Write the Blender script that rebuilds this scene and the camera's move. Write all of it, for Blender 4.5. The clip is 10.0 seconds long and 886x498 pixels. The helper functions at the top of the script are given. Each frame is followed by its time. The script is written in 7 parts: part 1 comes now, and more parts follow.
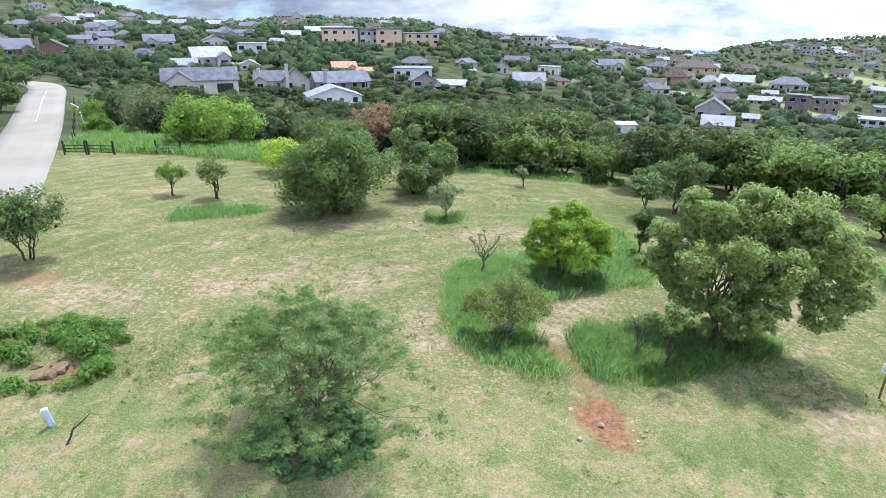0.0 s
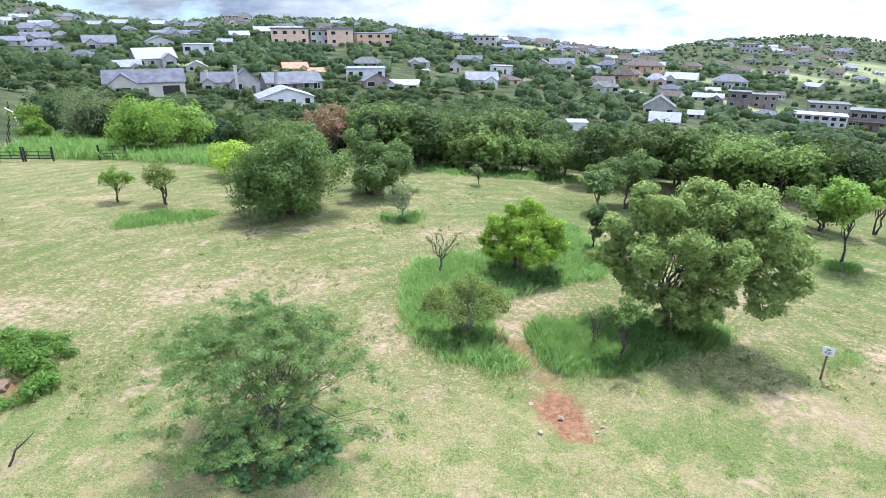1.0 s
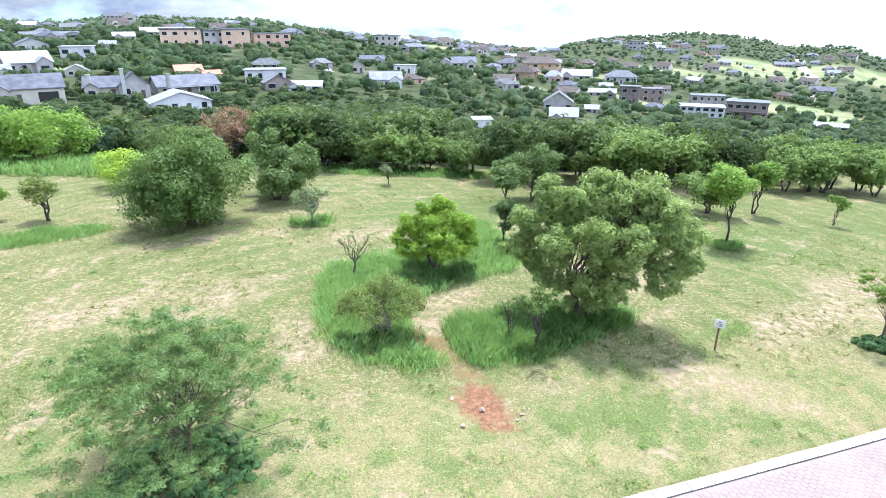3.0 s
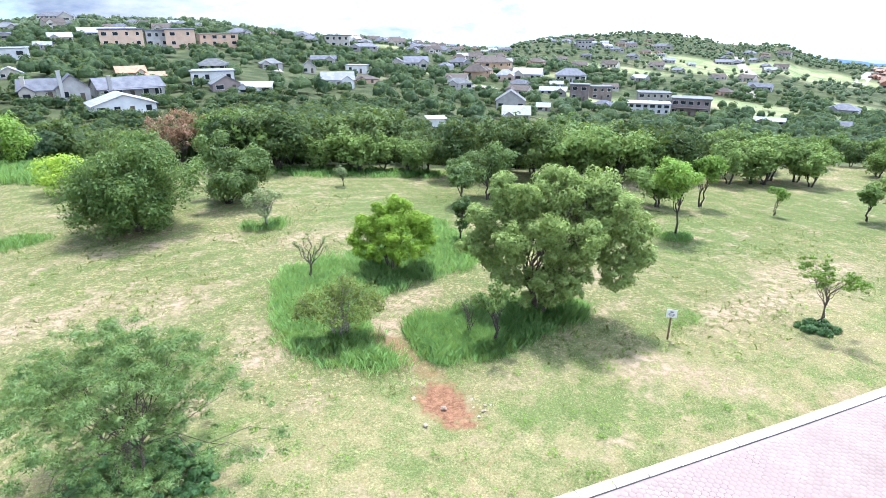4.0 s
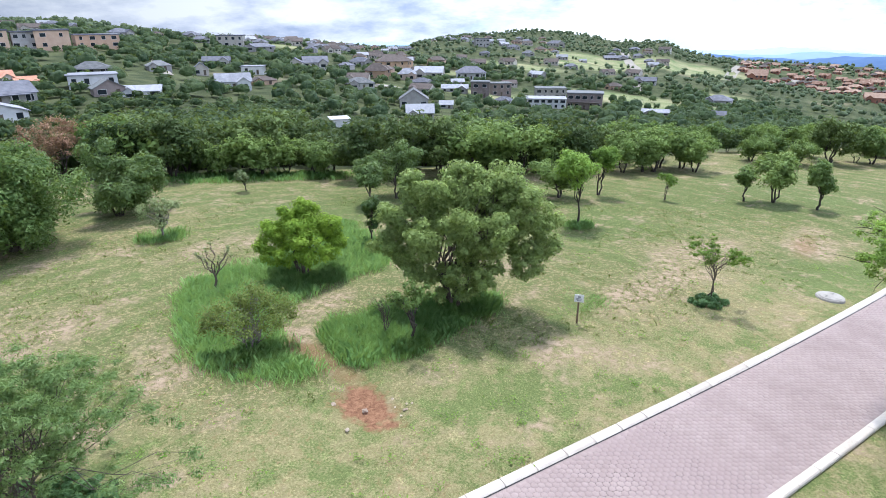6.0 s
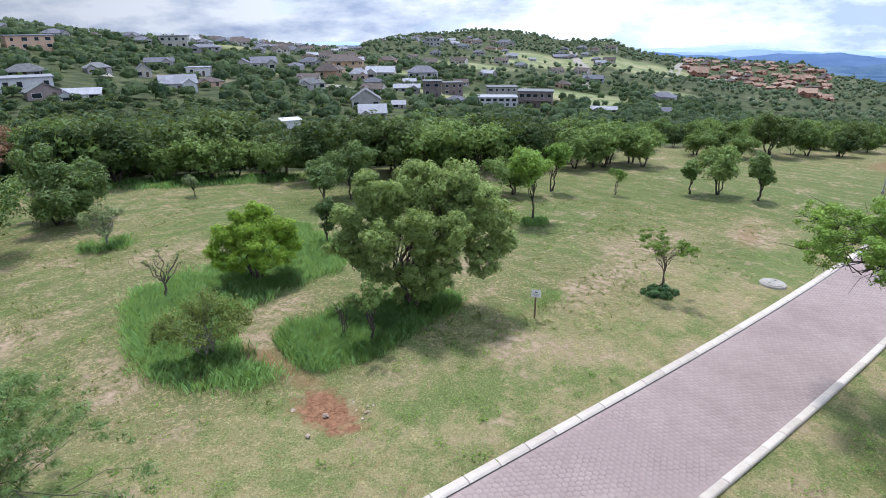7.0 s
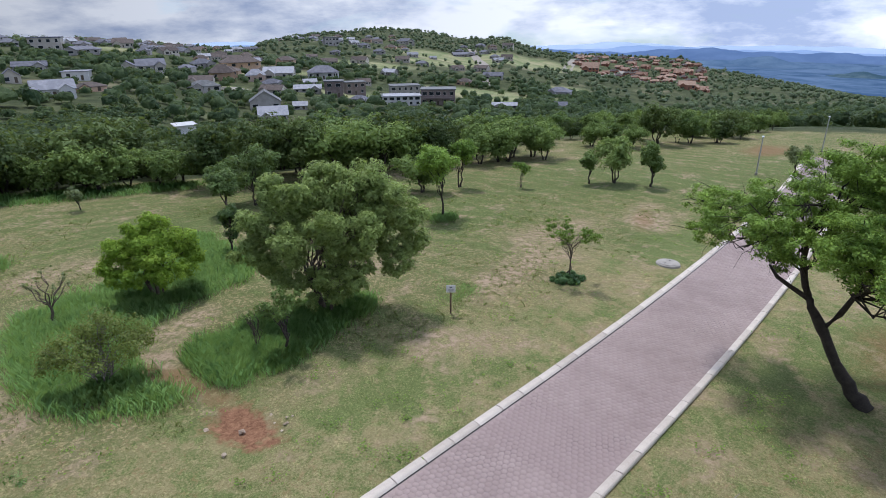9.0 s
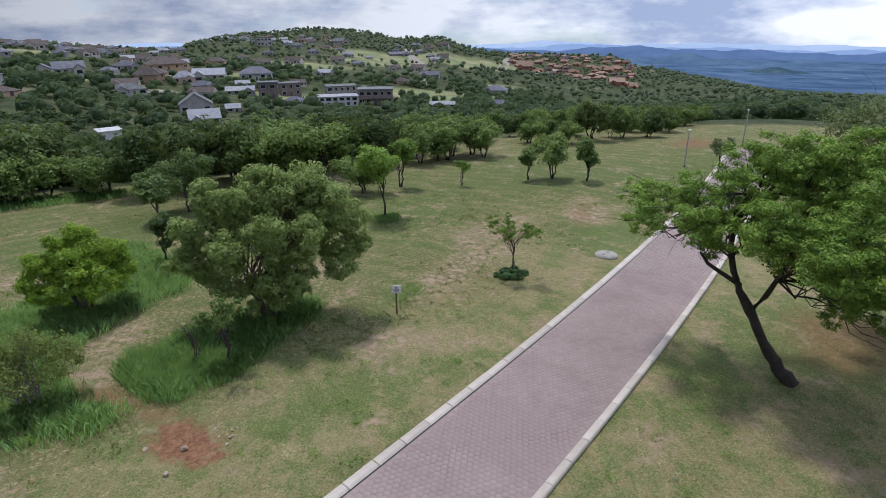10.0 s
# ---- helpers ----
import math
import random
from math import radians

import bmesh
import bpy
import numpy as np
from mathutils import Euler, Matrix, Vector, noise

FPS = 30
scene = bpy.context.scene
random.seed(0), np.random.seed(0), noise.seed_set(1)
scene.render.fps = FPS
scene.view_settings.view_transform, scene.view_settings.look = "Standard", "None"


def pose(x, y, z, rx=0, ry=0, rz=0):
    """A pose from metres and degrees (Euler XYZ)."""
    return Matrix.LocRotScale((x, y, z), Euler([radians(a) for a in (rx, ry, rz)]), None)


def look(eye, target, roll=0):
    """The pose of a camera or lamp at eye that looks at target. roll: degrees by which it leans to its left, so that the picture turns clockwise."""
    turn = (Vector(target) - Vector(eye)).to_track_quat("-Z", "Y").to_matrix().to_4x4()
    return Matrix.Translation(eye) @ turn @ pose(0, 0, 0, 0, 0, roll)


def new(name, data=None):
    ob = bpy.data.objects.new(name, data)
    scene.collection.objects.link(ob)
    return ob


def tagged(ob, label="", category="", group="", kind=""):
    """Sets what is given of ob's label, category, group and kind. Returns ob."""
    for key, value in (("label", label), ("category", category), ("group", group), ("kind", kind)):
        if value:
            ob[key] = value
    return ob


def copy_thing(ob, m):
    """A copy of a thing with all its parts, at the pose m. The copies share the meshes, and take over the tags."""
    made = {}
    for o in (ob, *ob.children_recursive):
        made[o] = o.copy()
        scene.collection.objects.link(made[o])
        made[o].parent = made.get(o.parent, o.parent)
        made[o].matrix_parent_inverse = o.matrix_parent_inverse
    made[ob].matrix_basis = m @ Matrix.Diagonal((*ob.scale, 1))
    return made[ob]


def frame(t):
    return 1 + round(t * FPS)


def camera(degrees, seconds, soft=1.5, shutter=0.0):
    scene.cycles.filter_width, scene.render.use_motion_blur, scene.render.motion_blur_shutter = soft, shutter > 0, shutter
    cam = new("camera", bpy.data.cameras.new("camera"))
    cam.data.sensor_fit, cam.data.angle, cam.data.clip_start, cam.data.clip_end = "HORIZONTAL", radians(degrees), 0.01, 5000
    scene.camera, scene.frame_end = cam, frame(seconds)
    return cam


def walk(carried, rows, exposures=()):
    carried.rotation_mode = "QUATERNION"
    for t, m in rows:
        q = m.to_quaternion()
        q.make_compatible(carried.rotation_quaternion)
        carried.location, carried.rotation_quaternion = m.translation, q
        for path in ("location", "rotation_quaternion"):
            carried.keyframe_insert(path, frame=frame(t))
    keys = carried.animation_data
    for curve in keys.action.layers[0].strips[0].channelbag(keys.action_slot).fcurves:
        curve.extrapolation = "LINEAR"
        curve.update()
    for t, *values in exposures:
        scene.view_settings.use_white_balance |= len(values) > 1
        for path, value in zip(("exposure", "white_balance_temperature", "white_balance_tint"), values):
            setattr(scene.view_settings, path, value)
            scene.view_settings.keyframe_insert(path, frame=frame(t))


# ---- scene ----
PATH = [
    # seconds, x, y, z, yaw, pitch, roll
    (0.0, -0.153, -0.069, 10.079, 0.00, -21.40, 0.45),
    (0.5, -0.129, -0.065, 10.074, -2.13, -21.38, 0.41),
    (1.0, -0.108, -0.060, 10.068, -4.38, -21.38, 0.37),
    (1.5, -0.089, -0.054, 10.061, -6.64, -21.37, 0.33),
    (2.0, -0.072, -0.048, 10.054, -8.91, -21.37, 0.29),
    (2.5, -0.057, -0.041, 10.046, -11.15, -21.37, 0.24),
    (4.0, -0.020, -0.018, 10.019, -17.80, -21.40, 0.11),
    (4.5, -0.009, -0.009, 10.010, -20.11, -21.42, 0.07),
    (5.0, 0.000, 0.000, 10.000, -22.43, -21.43, 0.02),
    (5.5, 0.009, 0.009, 9.990, -24.72, -21.46, -0.02),
    (7.0, 0.034, 0.039, 9.962, -31.52, -21.54, -0.17),
    (7.5, 0.043, 0.050, 9.953, -33.77, -21.57, -0.22),
    (8.0, 0.053, 0.060, 9.944, -36.05, -21.61, -0.27),
    (8.5, 0.063, 0.071, 9.936, -38.31, -21.64, -0.32),
    (9.0, 0.074, 0.083, 9.928, -40.70, -21.68, -0.37),
    (9.5, 0.086, 0.094, 9.922, -43.65, -21.72, -0.43),
    (10.0, 0.099, 0.105, 9.915, -46.62, -21.77, -0.48),
]
cam = camera(74.35, 10.0, soft=0.7, shutter=0.0)
walk(cam, [(t, pose(x, y, z, 90 + pitch, 0, yaw) @ pose(0, 0, 0, 0, 0, roll)) for t, x, y, z, yaw, pitch, roll in PATH],
     exposures=[(0.0, 0.59, 5950, 5), (1.0, 0.78, 5950, 5), (2.5, 1.05, 5900, 5), (4.5, 1.03, 5850, 5), (5.0, 0.88, 5900, 6), (5.7, 0.54, 5950, 7), (7.0, 0.06, 6000, 8), (8.0, -0.14, 6000, 9), (9.0, -0.40, 6050, 10), (10.0, -0.60, 6150, 10)])

# ---- daylight: a high sun through broken cloud ----
SUN_EL, SUN_AZ = 67.0, -18.0      # degrees above the horizon; degrees west of north
sun_dir = Vector((-math.sin(radians(SUN_AZ)) * math.cos(radians(SUN_EL)), math.cos(radians(SUN_AZ)) * math.cos(radians(SUN_EL)), math.sin(radians(SUN_EL))))
sun_data = bpy.data.lights.new("sun", "SUN")
sun_data.energy, sun_data.angle, sun_data.color = 3.65, radians(7.0), (1.0, 0.96, 0.9)
sun = new("sun", sun_data)
sun.matrix_world = look((0, 0, 60), Vector((0, 0, 60)) - sun_dir)

world = bpy.data.worlds.new("world")
scene.world = world
world.use_nodes = True


def link_all(tree, pairs):
    for a, b in pairs:
        tree.links.new(a, b)


def build_world():
    nt = world.node_tree
    nt.nodes.clear()
    out = nt.nodes.new("ShaderNodeOutputWorld")
    bg = nt.nodes.new("ShaderNodeBackground")
    sky = nt.nodes.new("ShaderNodeTexSky")
    sky.sky_type, sky.sun_disc = "NISHITA", False
    sky.sun_elevation, sky.sun_rotation = radians(SUN_EL), radians(-SUN_AZ)
    co = nt.nodes.new("ShaderNodeTexCoord")
    lift = nt.nodes.new("ShaderNodeVectorMath")
    lift.operation = "ADD"
    lift.inputs[1].default_value = (0, 0, 0.12)
    # broken cloud: thick low down towards the horizon, more blue overhead
    stretch = nt.nodes.new("ShaderNodeMapping")
    stretch.inputs["Scale"].default_value = (3.2, 3.2, 10.0)
    wide = nt.nodes.new("ShaderNodeTexNoise")
    wide.inputs["Scale"].default_value, wide.inputs["Detail"].default_value = 1.1, 9
    wide.inputs["Roughness"].default_value = 0.55
    wide.inputs["Distortion"].default_value = 0.3
    cover = nt.nodes.new("ShaderNodeValToRGB")
    cover.color_ramp.elements[0].position, cover.color_ramp.elements[1].position = 0.33, 0.46
    tone = nt.nodes.new("ShaderNodeTexNoise")
    tone.inputs["Scale"].default_value, tone.inputs["Detail"].default_value = 1.5, 10
    tone.inputs["Roughness"].default_value = 0.6
    shade = nt.nodes.new("ShaderNodeValToRGB")
    shade.color_ramp.elements[0].position, shade.color_ramp.elements[1].position = 0.38, 0.58
    shade.color_ramp.elements[0].color = (4.0, 4.8, 6.9, 1)
    shade.color_ramp.elements[1].color = (9.6, 9.9, 10.8, 1)
    split = nt.nodes.new("ShaderNodeSeparateXYZ")
    high = nt.nodes.new("ShaderNodeValToRGB")
    high.color_ramp.elements[0].position, high.color_ramp.elements[1].position = 0.12, 0.6
    high.color_ramp.elements[0].color, high.color_ramp.elements[1].color = (1, 1, 1, 1), (0.35, 0.35, 0.35, 1)
    thin = nt.nodes.new("ShaderNodeMath")
    thin.operation = "MULTIPLY"
    # the cloud thins and brightens towards the east
    east = nt.nodes.new("ShaderNodeVectorMath")
    east.operation = "DOT_PRODUCT"
    east.inputs[1].default_value = (0.94, -0.34, 0.0)
    gain = nt.nodes.new("ShaderNodeMapRange")
    gain.inputs["From Min"].default_value, gain.inputs["From Max"].default_value = -0.7, 0.95
    gain.inputs["To Min"].default_value, gain.inputs["To Max"].default_value = 0.38, 1.55
    # and is lit more strongly overhead than low down
    rise = nt.nodes.new("ShaderNodeMapRange")
    rise.inputs["From Min"].default_value, rise.inputs["From Max"].default_value = 0.04, 0.5
    rise.inputs["To Min"].default_value, rise.inputs["To Max"].default_value = 0.74, 2.15
    both = nt.nodes.new("ShaderNodeMath")
    both.operation = "MULTIPLY"
    bright = nt.nodes.new("ShaderNodeVectorMath")
    bright.operation = "SCALE"
    link_all(nt, [(co.outputs["Generated"], east.inputs[0]), (east.outputs["Value"], gain.inputs[0]), (gain.outputs[0], both.inputs[0]), (split.outputs["Z"], rise.inputs[0]), (rise.outputs[0], both.inputs[1]), (both.outputs[0], bright.inputs["Scale"]), (shade.outputs[0], bright.inputs[0])])
    mix = nt.nodes.new("ShaderNodeMix")
    mix.data_type = "RGBA"
    bg.inputs["Strength"].default_value = 0.145
    link_all(nt, [(co.outputs["Generated"], lift.inputs[0]), (lift.outputs[0], sky.inputs["Vector"]), (lift.outputs[0], stretch.inputs["Vector"]),
                  (stretch.outputs[0], wide.inputs["Vector"]), (stretch.outputs[0], tone.inputs["Vector"]), (wide.outputs[0], cover.inputs[0]),
                  (co.outputs["Generated"], split.inputs[0]), (split.outputs["Z"], high.inputs[0]), (cover.outputs[0], thin.inputs[0]), (high.outputs[0], thin.inputs[1]),
                  (tone.outputs[0], shade.inputs[0]), (thin.outputs[0], mix.inputs["Factor"]), (sky.outputs[0], mix.inputs["A"]),
                  (bright.outputs[0], mix.inputs["B"]), (mix.outputs["Result"], bg.inputs["Color"]), (bg.outputs[0], out.inputs[0])])


build_world()


# ---- materials ----
def material(name):
    m = bpy.data.materials.new(name)
    m.use_nodes = True
    nt = m.node_tree
    return m, nt, nt.nodes["Principled BSDF"]


def noise_node(nt, scale, detail=5, rough=0.55, vec=None, distortion=0.0):
    n = nt.nodes.new("ShaderNodeTexNoise")
    n.inputs["Scale"].default_value, n.inputs["Detail"].default_value = scale, detail
    n.inputs["Roughness"].default_value, n.inputs["Distortion"].default_value = rough, distortion
    if vec is not None:
        nt.links.new(vec, n.inputs["Vector"])
    return n.outputs[0]


def ramp(nt, src, a, b, ca=(0, 0, 0), cb=(1, 1, 1)):
    n = nt.nodes.new("ShaderNodeValToRGB")
    e = n.color_ramp.elements
    e[0].position, e[1].position = a, b
    e[0].color, e[1].color = (*ca, 1), (*cb, 1)
    nt.links.new(src, n.inputs[0])
    return n.outputs[0]


def blend(nt, fac, a, b):
    n = nt.nodes.new("ShaderNodeMix")
    n.data_type = "RGBA"
    for sock, v in (("Factor", fac), ("A", a), ("B", b)):
        if isinstance(v, tuple):
            n.inputs[sock].default_value = (*v, 1)
        elif isinstance(v, (int, float)):
            n.inputs[sock].default_value = v
        else:
            nt.links.new(v, n.inputs[sock])
    return n.outputs["Result"]


def calc(nt, op, a, b=0.0, clamp=False):
    n = nt.nodes.new("ShaderNodeMath")
    n.operation, n.use_clamp = op, clamp
    for i, v in enumerate((a, b)):
        if isinstance(v, (int, float)):
            n.inputs[i].default_value = v
        else:
            nt.links.new(v, n.inputs[i])
    return n.outputs[0]


def relief(nt, bsdf, src, strength, dist=0.02):
    n = nt.nodes.new("ShaderNodeBump")
    n.inputs["Strength"].default_value, n.inputs["Distance"].default_value = strength, dist
    nt.links.new(src, n.inputs["Height"])
    nt.links.new(n.outputs[0], bsdf.inputs["Normal"])


def object_coords(nt):
    return nt.nodes.new("ShaderNodeTexCoord").outputs["Object"]


def leaf_material(name, dark, light, through_light=0.3, per_tree=0.25, patch_size=0.9, per_leaf=0.5, gloss=0.25, clump=0.0):
    """Leaves: each one its own shade between dark and light, a little light passing through."""
    m, nt, p = material(name)
    geo = nt.nodes.new("ShaderNodeNewGeometry")
    info = nt.nodes.new("ShaderNodeObjectInfo")
    patch = noise_node(nt, patch_size, 3, vec=object_coords(nt))
    f = calc(nt, "ADD", calc(nt, "MULTIPLY", geo.outputs["Random Per Island"], per_leaf), calc(nt, "MULTIPLY", patch, 1.1 - per_leaf))
    f = calc(nt, "ADD", f, calc(nt, "MULTIPLY", calc(nt, "SUBTRACT", info.outputs["Random"], 0.5), per_tree * 2), clamp=True)
    if clump:
        tufts = noise_node(nt, clump, 5, 0.7, object_coords(nt), 0.5)
        f = calc(nt, "ADD", f, calc(nt, "MULTIPLY", calc(nt, "SUBTRACT", tufts, 0.5), 1.5), clamp=True)
        relief(nt, p, tufts, 1.0, 0.5 / clump)
    col = ramp(nt, f, 0.1, 0.95, dark, light)
    nt.links.new(col, p.inputs["Base Color"])
    p.inputs["Roughness"].default_value = 0.55
    p.inputs["Specular IOR Level"].default_value = gloss
    tr = nt.nodes.new("ShaderNodeBsdfTranslucent")
    nt.links.new(blend(nt, 0.35, col, (0.35, 0.42, 0.06)), tr.inputs["Color"])
    mix = nt.nodes.new("ShaderNodeMixShader")
    mix.inputs[0].default_value = through_light
    out = nt.nodes["Material Output"]
    link_all(nt, [(p.outputs[0], mix.inputs[1]), (tr.outputs[0], mix.inputs[2]), (mix.outputs[0], out.inputs[0])])
    return m


def plain(name, a, b, scale=3.0, rough=0.8, metal=0.0, bump=0.2, fine=40.0, per_object=0.0):
    """A surface of two shades, mixed by broad stains and a fine grain."""
    m, nt, p = material(name)
    oc = object_coords(nt)
    broad, grain = noise_node(nt, scale, 6, vec=oc), noise_node(nt, fine, 4, vec=oc)
    f = calc(nt, "ADD", calc(nt, "MULTIPLY", broad, 0.7), calc(nt, "MULTIPLY", grain, 0.3))
    if per_object:
        info = nt.nodes.new("ShaderNodeObjectInfo")
        f = calc(nt, "ADD", f, calc(nt, "MULTIPLY", calc(nt, "SUBTRACT", info.outputs["Random"], 0.5), per_object))
    nt.links.new(ramp(nt, f, 0.3, 0.7, a, b), p.inputs["Base Color"])
    p.inputs["Roughness"].default_value, p.inputs["Metallic"].default_value = rough, metal
    if bump:
        relief(nt, p, grain, bump)
    return m


BARK = plain("bark", (0.045, 0.034, 0.026), (0.14, 0.11, 0.085), 6, 0.9, bump=0.6, fine=25)
BARK_DARK = plain("bark_dark", (0.018, 0.014, 0.011), (0.06, 0.048, 0.038), 6, 0.9, bump=0.6, fine=25)
BARK_GREY = plain("bark_grey", (0.12, 0.10, 0.085), (0.26, 0.23, 0.2), 6, 0.9, bump=0.5, fine=25)
LEAF_MID = leaf_material("leaf_mid", (0.066, 0.130, 0.034), (0.265, 0.365, 0.110), 0.4)
LEAF_BIG = leaf_material("leaf_big", (0.082, 0.142, 0.037), (0.370, 0.470, 0.155), 0.45)
LEAF_DARK = leaf_material("leaf_dark", (0.035, 0.077, 0.025), (0.144, 0.219, 0.069), 0.35)
LEAF_LIME = leaf_material("leaf_lime", (0.170, 0.300, 0.030), (0.500, 0.660, 0.095), 0.5)
LEAF_FRESH = leaf_material("leaf_fresh", (0.069, 0.149, 0.021), (0.247, 0.397, 0.069), 0.45)
LEAF_GREY = leaf_material("leaf_grey", (0.096, 0.132, 0.062), (0.288, 0.348, 0.168), 0.4)
LEAF_OLIVE = leaf_material("leaf_olive", (0.110, 0.152, 0.036), (0.350, 0.400, 0.120), 0.45)
LEAF_FEATHER = leaf_material("leaf_feather", (0.100, 0.178, 0.056), (0.310, 0.430, 0.165), 0.45)
LEAF_THORN = leaf_material("leaf_thorn", (0.060, 0.135, 0.022), (0.420, 0.620, 0.110), 0.34, patch_size=0.8, per_leaf=0.4)
LEAF_RUST = leaf_material("leaf_rust", (0.180, 0.090, 0.060), (0.408, 0.228, 0.156), 0.3)
LEAF_CREEPER = leaf_material("leaf_creeper", (0.036, 0.092, 0.030), (0.125, 0.235, 0.085), 0.35)
LEAF_RANK = leaf_material("leaf_rank", (0.060, 0.140, 0.018), (0.200, 0.350, 0.070), 0.4)
LEAF_WOODS = leaf_material("leaf_woods", (0.022, 0.048, 0.018), (0.122, 0.175, 0.058), 0.3, per_tree=0.42, patch_size=0.45, per_leaf=0.3, gloss=0.12)
LEAF_EDGE = leaf_material("leaf_edge", (0.055, 0.108, 0.032), (0.220, 0.315, 0.092), 0.38, per_tree=0.3, patch_size=0.7, per_leaf=0.35, gloss=0.15)
# valley leaves lightened slightly, hill leaves paled and greyed: haze put into colour
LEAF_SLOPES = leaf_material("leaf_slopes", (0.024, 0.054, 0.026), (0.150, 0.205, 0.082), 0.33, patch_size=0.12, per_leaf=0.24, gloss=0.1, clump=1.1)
LEAF_HAZED = leaf_material("leaf_hazed", (0.045, 0.078, 0.046), (0.160, 0.205, 0.112), 0.3, patch_size=0.06, per_leaf=0.3, gloss=0.1, clump=0.5)
GRASS_TUFT = leaf_material("grass_tuft", (0.085, 0.125, 0.038), (0.300, 0.335, 0.130), 0.35, patch_size=0.5, per_leaf=0.4, gloss=0.1)
GRASS_TALL = leaf_material("grass_tall", (0.104, 0.232, 0.066), (0.290, 0.480, 0.170), 0.45, per_leaf=0.25, patch_size=1.6, gloss=0.1)
GRASS_SHORT = leaf_material("grass_short", (0.090, 0.135, 0.038), (0.400, 0.385, 0.180), 0.35, patch_size=0.35, per_leaf=0.45)


# ---- mesh helpers ----
def mesh_of(name, verts, faces, smooth_faces=False):
    """A mesh from arrays of corners and of faces with equally many corners."""
    verts, faces = np.asarray(verts, np.float32), np.asarray(faces, np.int32)
    me = bpy.data.meshes.new(name)
    me.vertices.add(len(verts))
    me.vertices.foreach_set("co", verts.ravel())
    k = faces.shape[1]
    me.loops.add(faces.size)
    me.loops.foreach_set("vertex_index", faces.ravel())
    me.polygons.add(len(faces))
    me.polygons.foreach_set("loop_start", np.arange(0, faces.size, k, dtype=np.int32))
    if smooth_faces:
        me.polygons.foreach_set("use_smooth", np.ones(len(faces), bool))
    me.update(calc_edges=True)
    return me


def part(name, data, mat, parent, label=""):
    """Links a bmesh or a mesh as one object under a thing or a part."""
    if isinstance(data, bmesh.types.BMesh):
        me = bpy.data.meshes.new(name)
        data.to_mesh(me)
        data.free()
        data = me
    if mat is not None and not data.materials:
        data.materials.append(mat)
    ob = new(name, data)
    ob.parent = parent
    return tagged(ob, label)


def thing(name, x, y, z, label, category, group="", kind="", turn=0.0):
    ob = new(name)
    ob.empty_display_size = 0.2
    ob.matrix_basis = pose(x, y, z, 0, 0, turn)
    return tagged(ob, label, category, group, kind)


def box(bm, cx, cy, cz, sx, sy, sz, bevel=0.0):
    made = bmesh.ops.create_cube(bm, size=1.0, matrix=Matrix.LocRotScale((cx, cy, cz), None, (sx, sy, sz)))["verts"]
    if bevel:
        edges = list({e for v in made for e in v.link_edges})
        bmesh.ops.bevel(bm, geom=edges, offset=bevel, segments=1, affect="EDGES")
    return bm


def tube(points, radii, sides=7):
    """Corners and quads of a bent, tapering tube."""
    pts = np.asarray(points, float)
    n = len(pts)
    t = np.gradient(pts, axis=0)
    t /= np.linalg.norm(t, axis=1)[:, None] + 1e-9
    ref = np.where(np.abs(t[:, 2:3]) > 0.9, np.array([[1.0, 0, 0]]), np.array([[0, 0, 1.0]]))
    a = np.cross(t, ref)
    a /= np.linalg.norm(a, axis=1)[:, None] + 1e-9
    b = np.cross(t, a)
    ang = np.linspace(0, 2 * np.pi, sides, endpoint=False)
    ring = a[:, None] * np.cos(ang)[None, :, None] + b[:, None] * np.sin(ang)[None, :, None]
    v = (pts[:, None] + ring * np.asarray(radii)[:, None, None]).reshape(-1, 3)
    i, j = np.meshgrid(np.arange(n - 1), np.arange(sides), indexing="ij")
    k = (j + 1) % sides
    f = np.stack([i * sides + j, i * sides + k, (i + 1) * sides + k, (i + 1) * sides + j], -1).reshape(-1, 4)
    return v, f


def joined(pieces):
    vs, fs, at = [], [], 0
    for v, f in pieces:
        vs.append(v)
        fs.append(f + at)
        at += len(v)
    return np.concatenate(vs), np.concatenate(fs)


def leaves(rng, centres, normals, length, width, crease=0.5, corners=4):
    """Four-cornered, folded leaves, or three-cornered far ones: one at each centre, facing about along its normal."""
    n = len(centres)
    nrm = normals / (np.linalg.norm(normals, axis=1)[:, None] + 1e-9)
    d = rng.normal(size=(n, 3))
    d -= nrm * (d * nrm).sum(1)[:, None]
    d /= np.linalg.norm(d, axis=1)[:, None] + 1e-9
    e = np.cross(nrm, d)
    s = rng.uniform(0.65, 1.35, (n, 1))
    l, w = length * s / 2, width * s / 2
    fold = nrm * w * crease
    if corners == 3:
        v = np.stack([centres - d * l + e * w, centres - d * l - e * w, centres + d * l], 1).reshape(-1, 3)
        return v, np.arange(3 * n).reshape(n, 3)
    v = np.stack([centres - d * l, centres + e * w + fold, centres + d * l, centres - e * w + fold], 1).reshape(-1, 3)
    return v, np.arange(4 * n).reshape(n, 4)[:, ::-1]


def leaf_mesh(name, geometry, outward):
    """A mesh of leaves whose shading follows the roundness of the clumps that they sit on."""
    v, f = geometry
    me = mesh_of(name, v, f, True)
    n = outward / (np.linalg.norm(outward, axis=1)[:, None] + 1e-9)
    me.normals_split_custom_set_from_vertices(np.repeat(n, f.shape[1], axis=0).tolist())
    return me


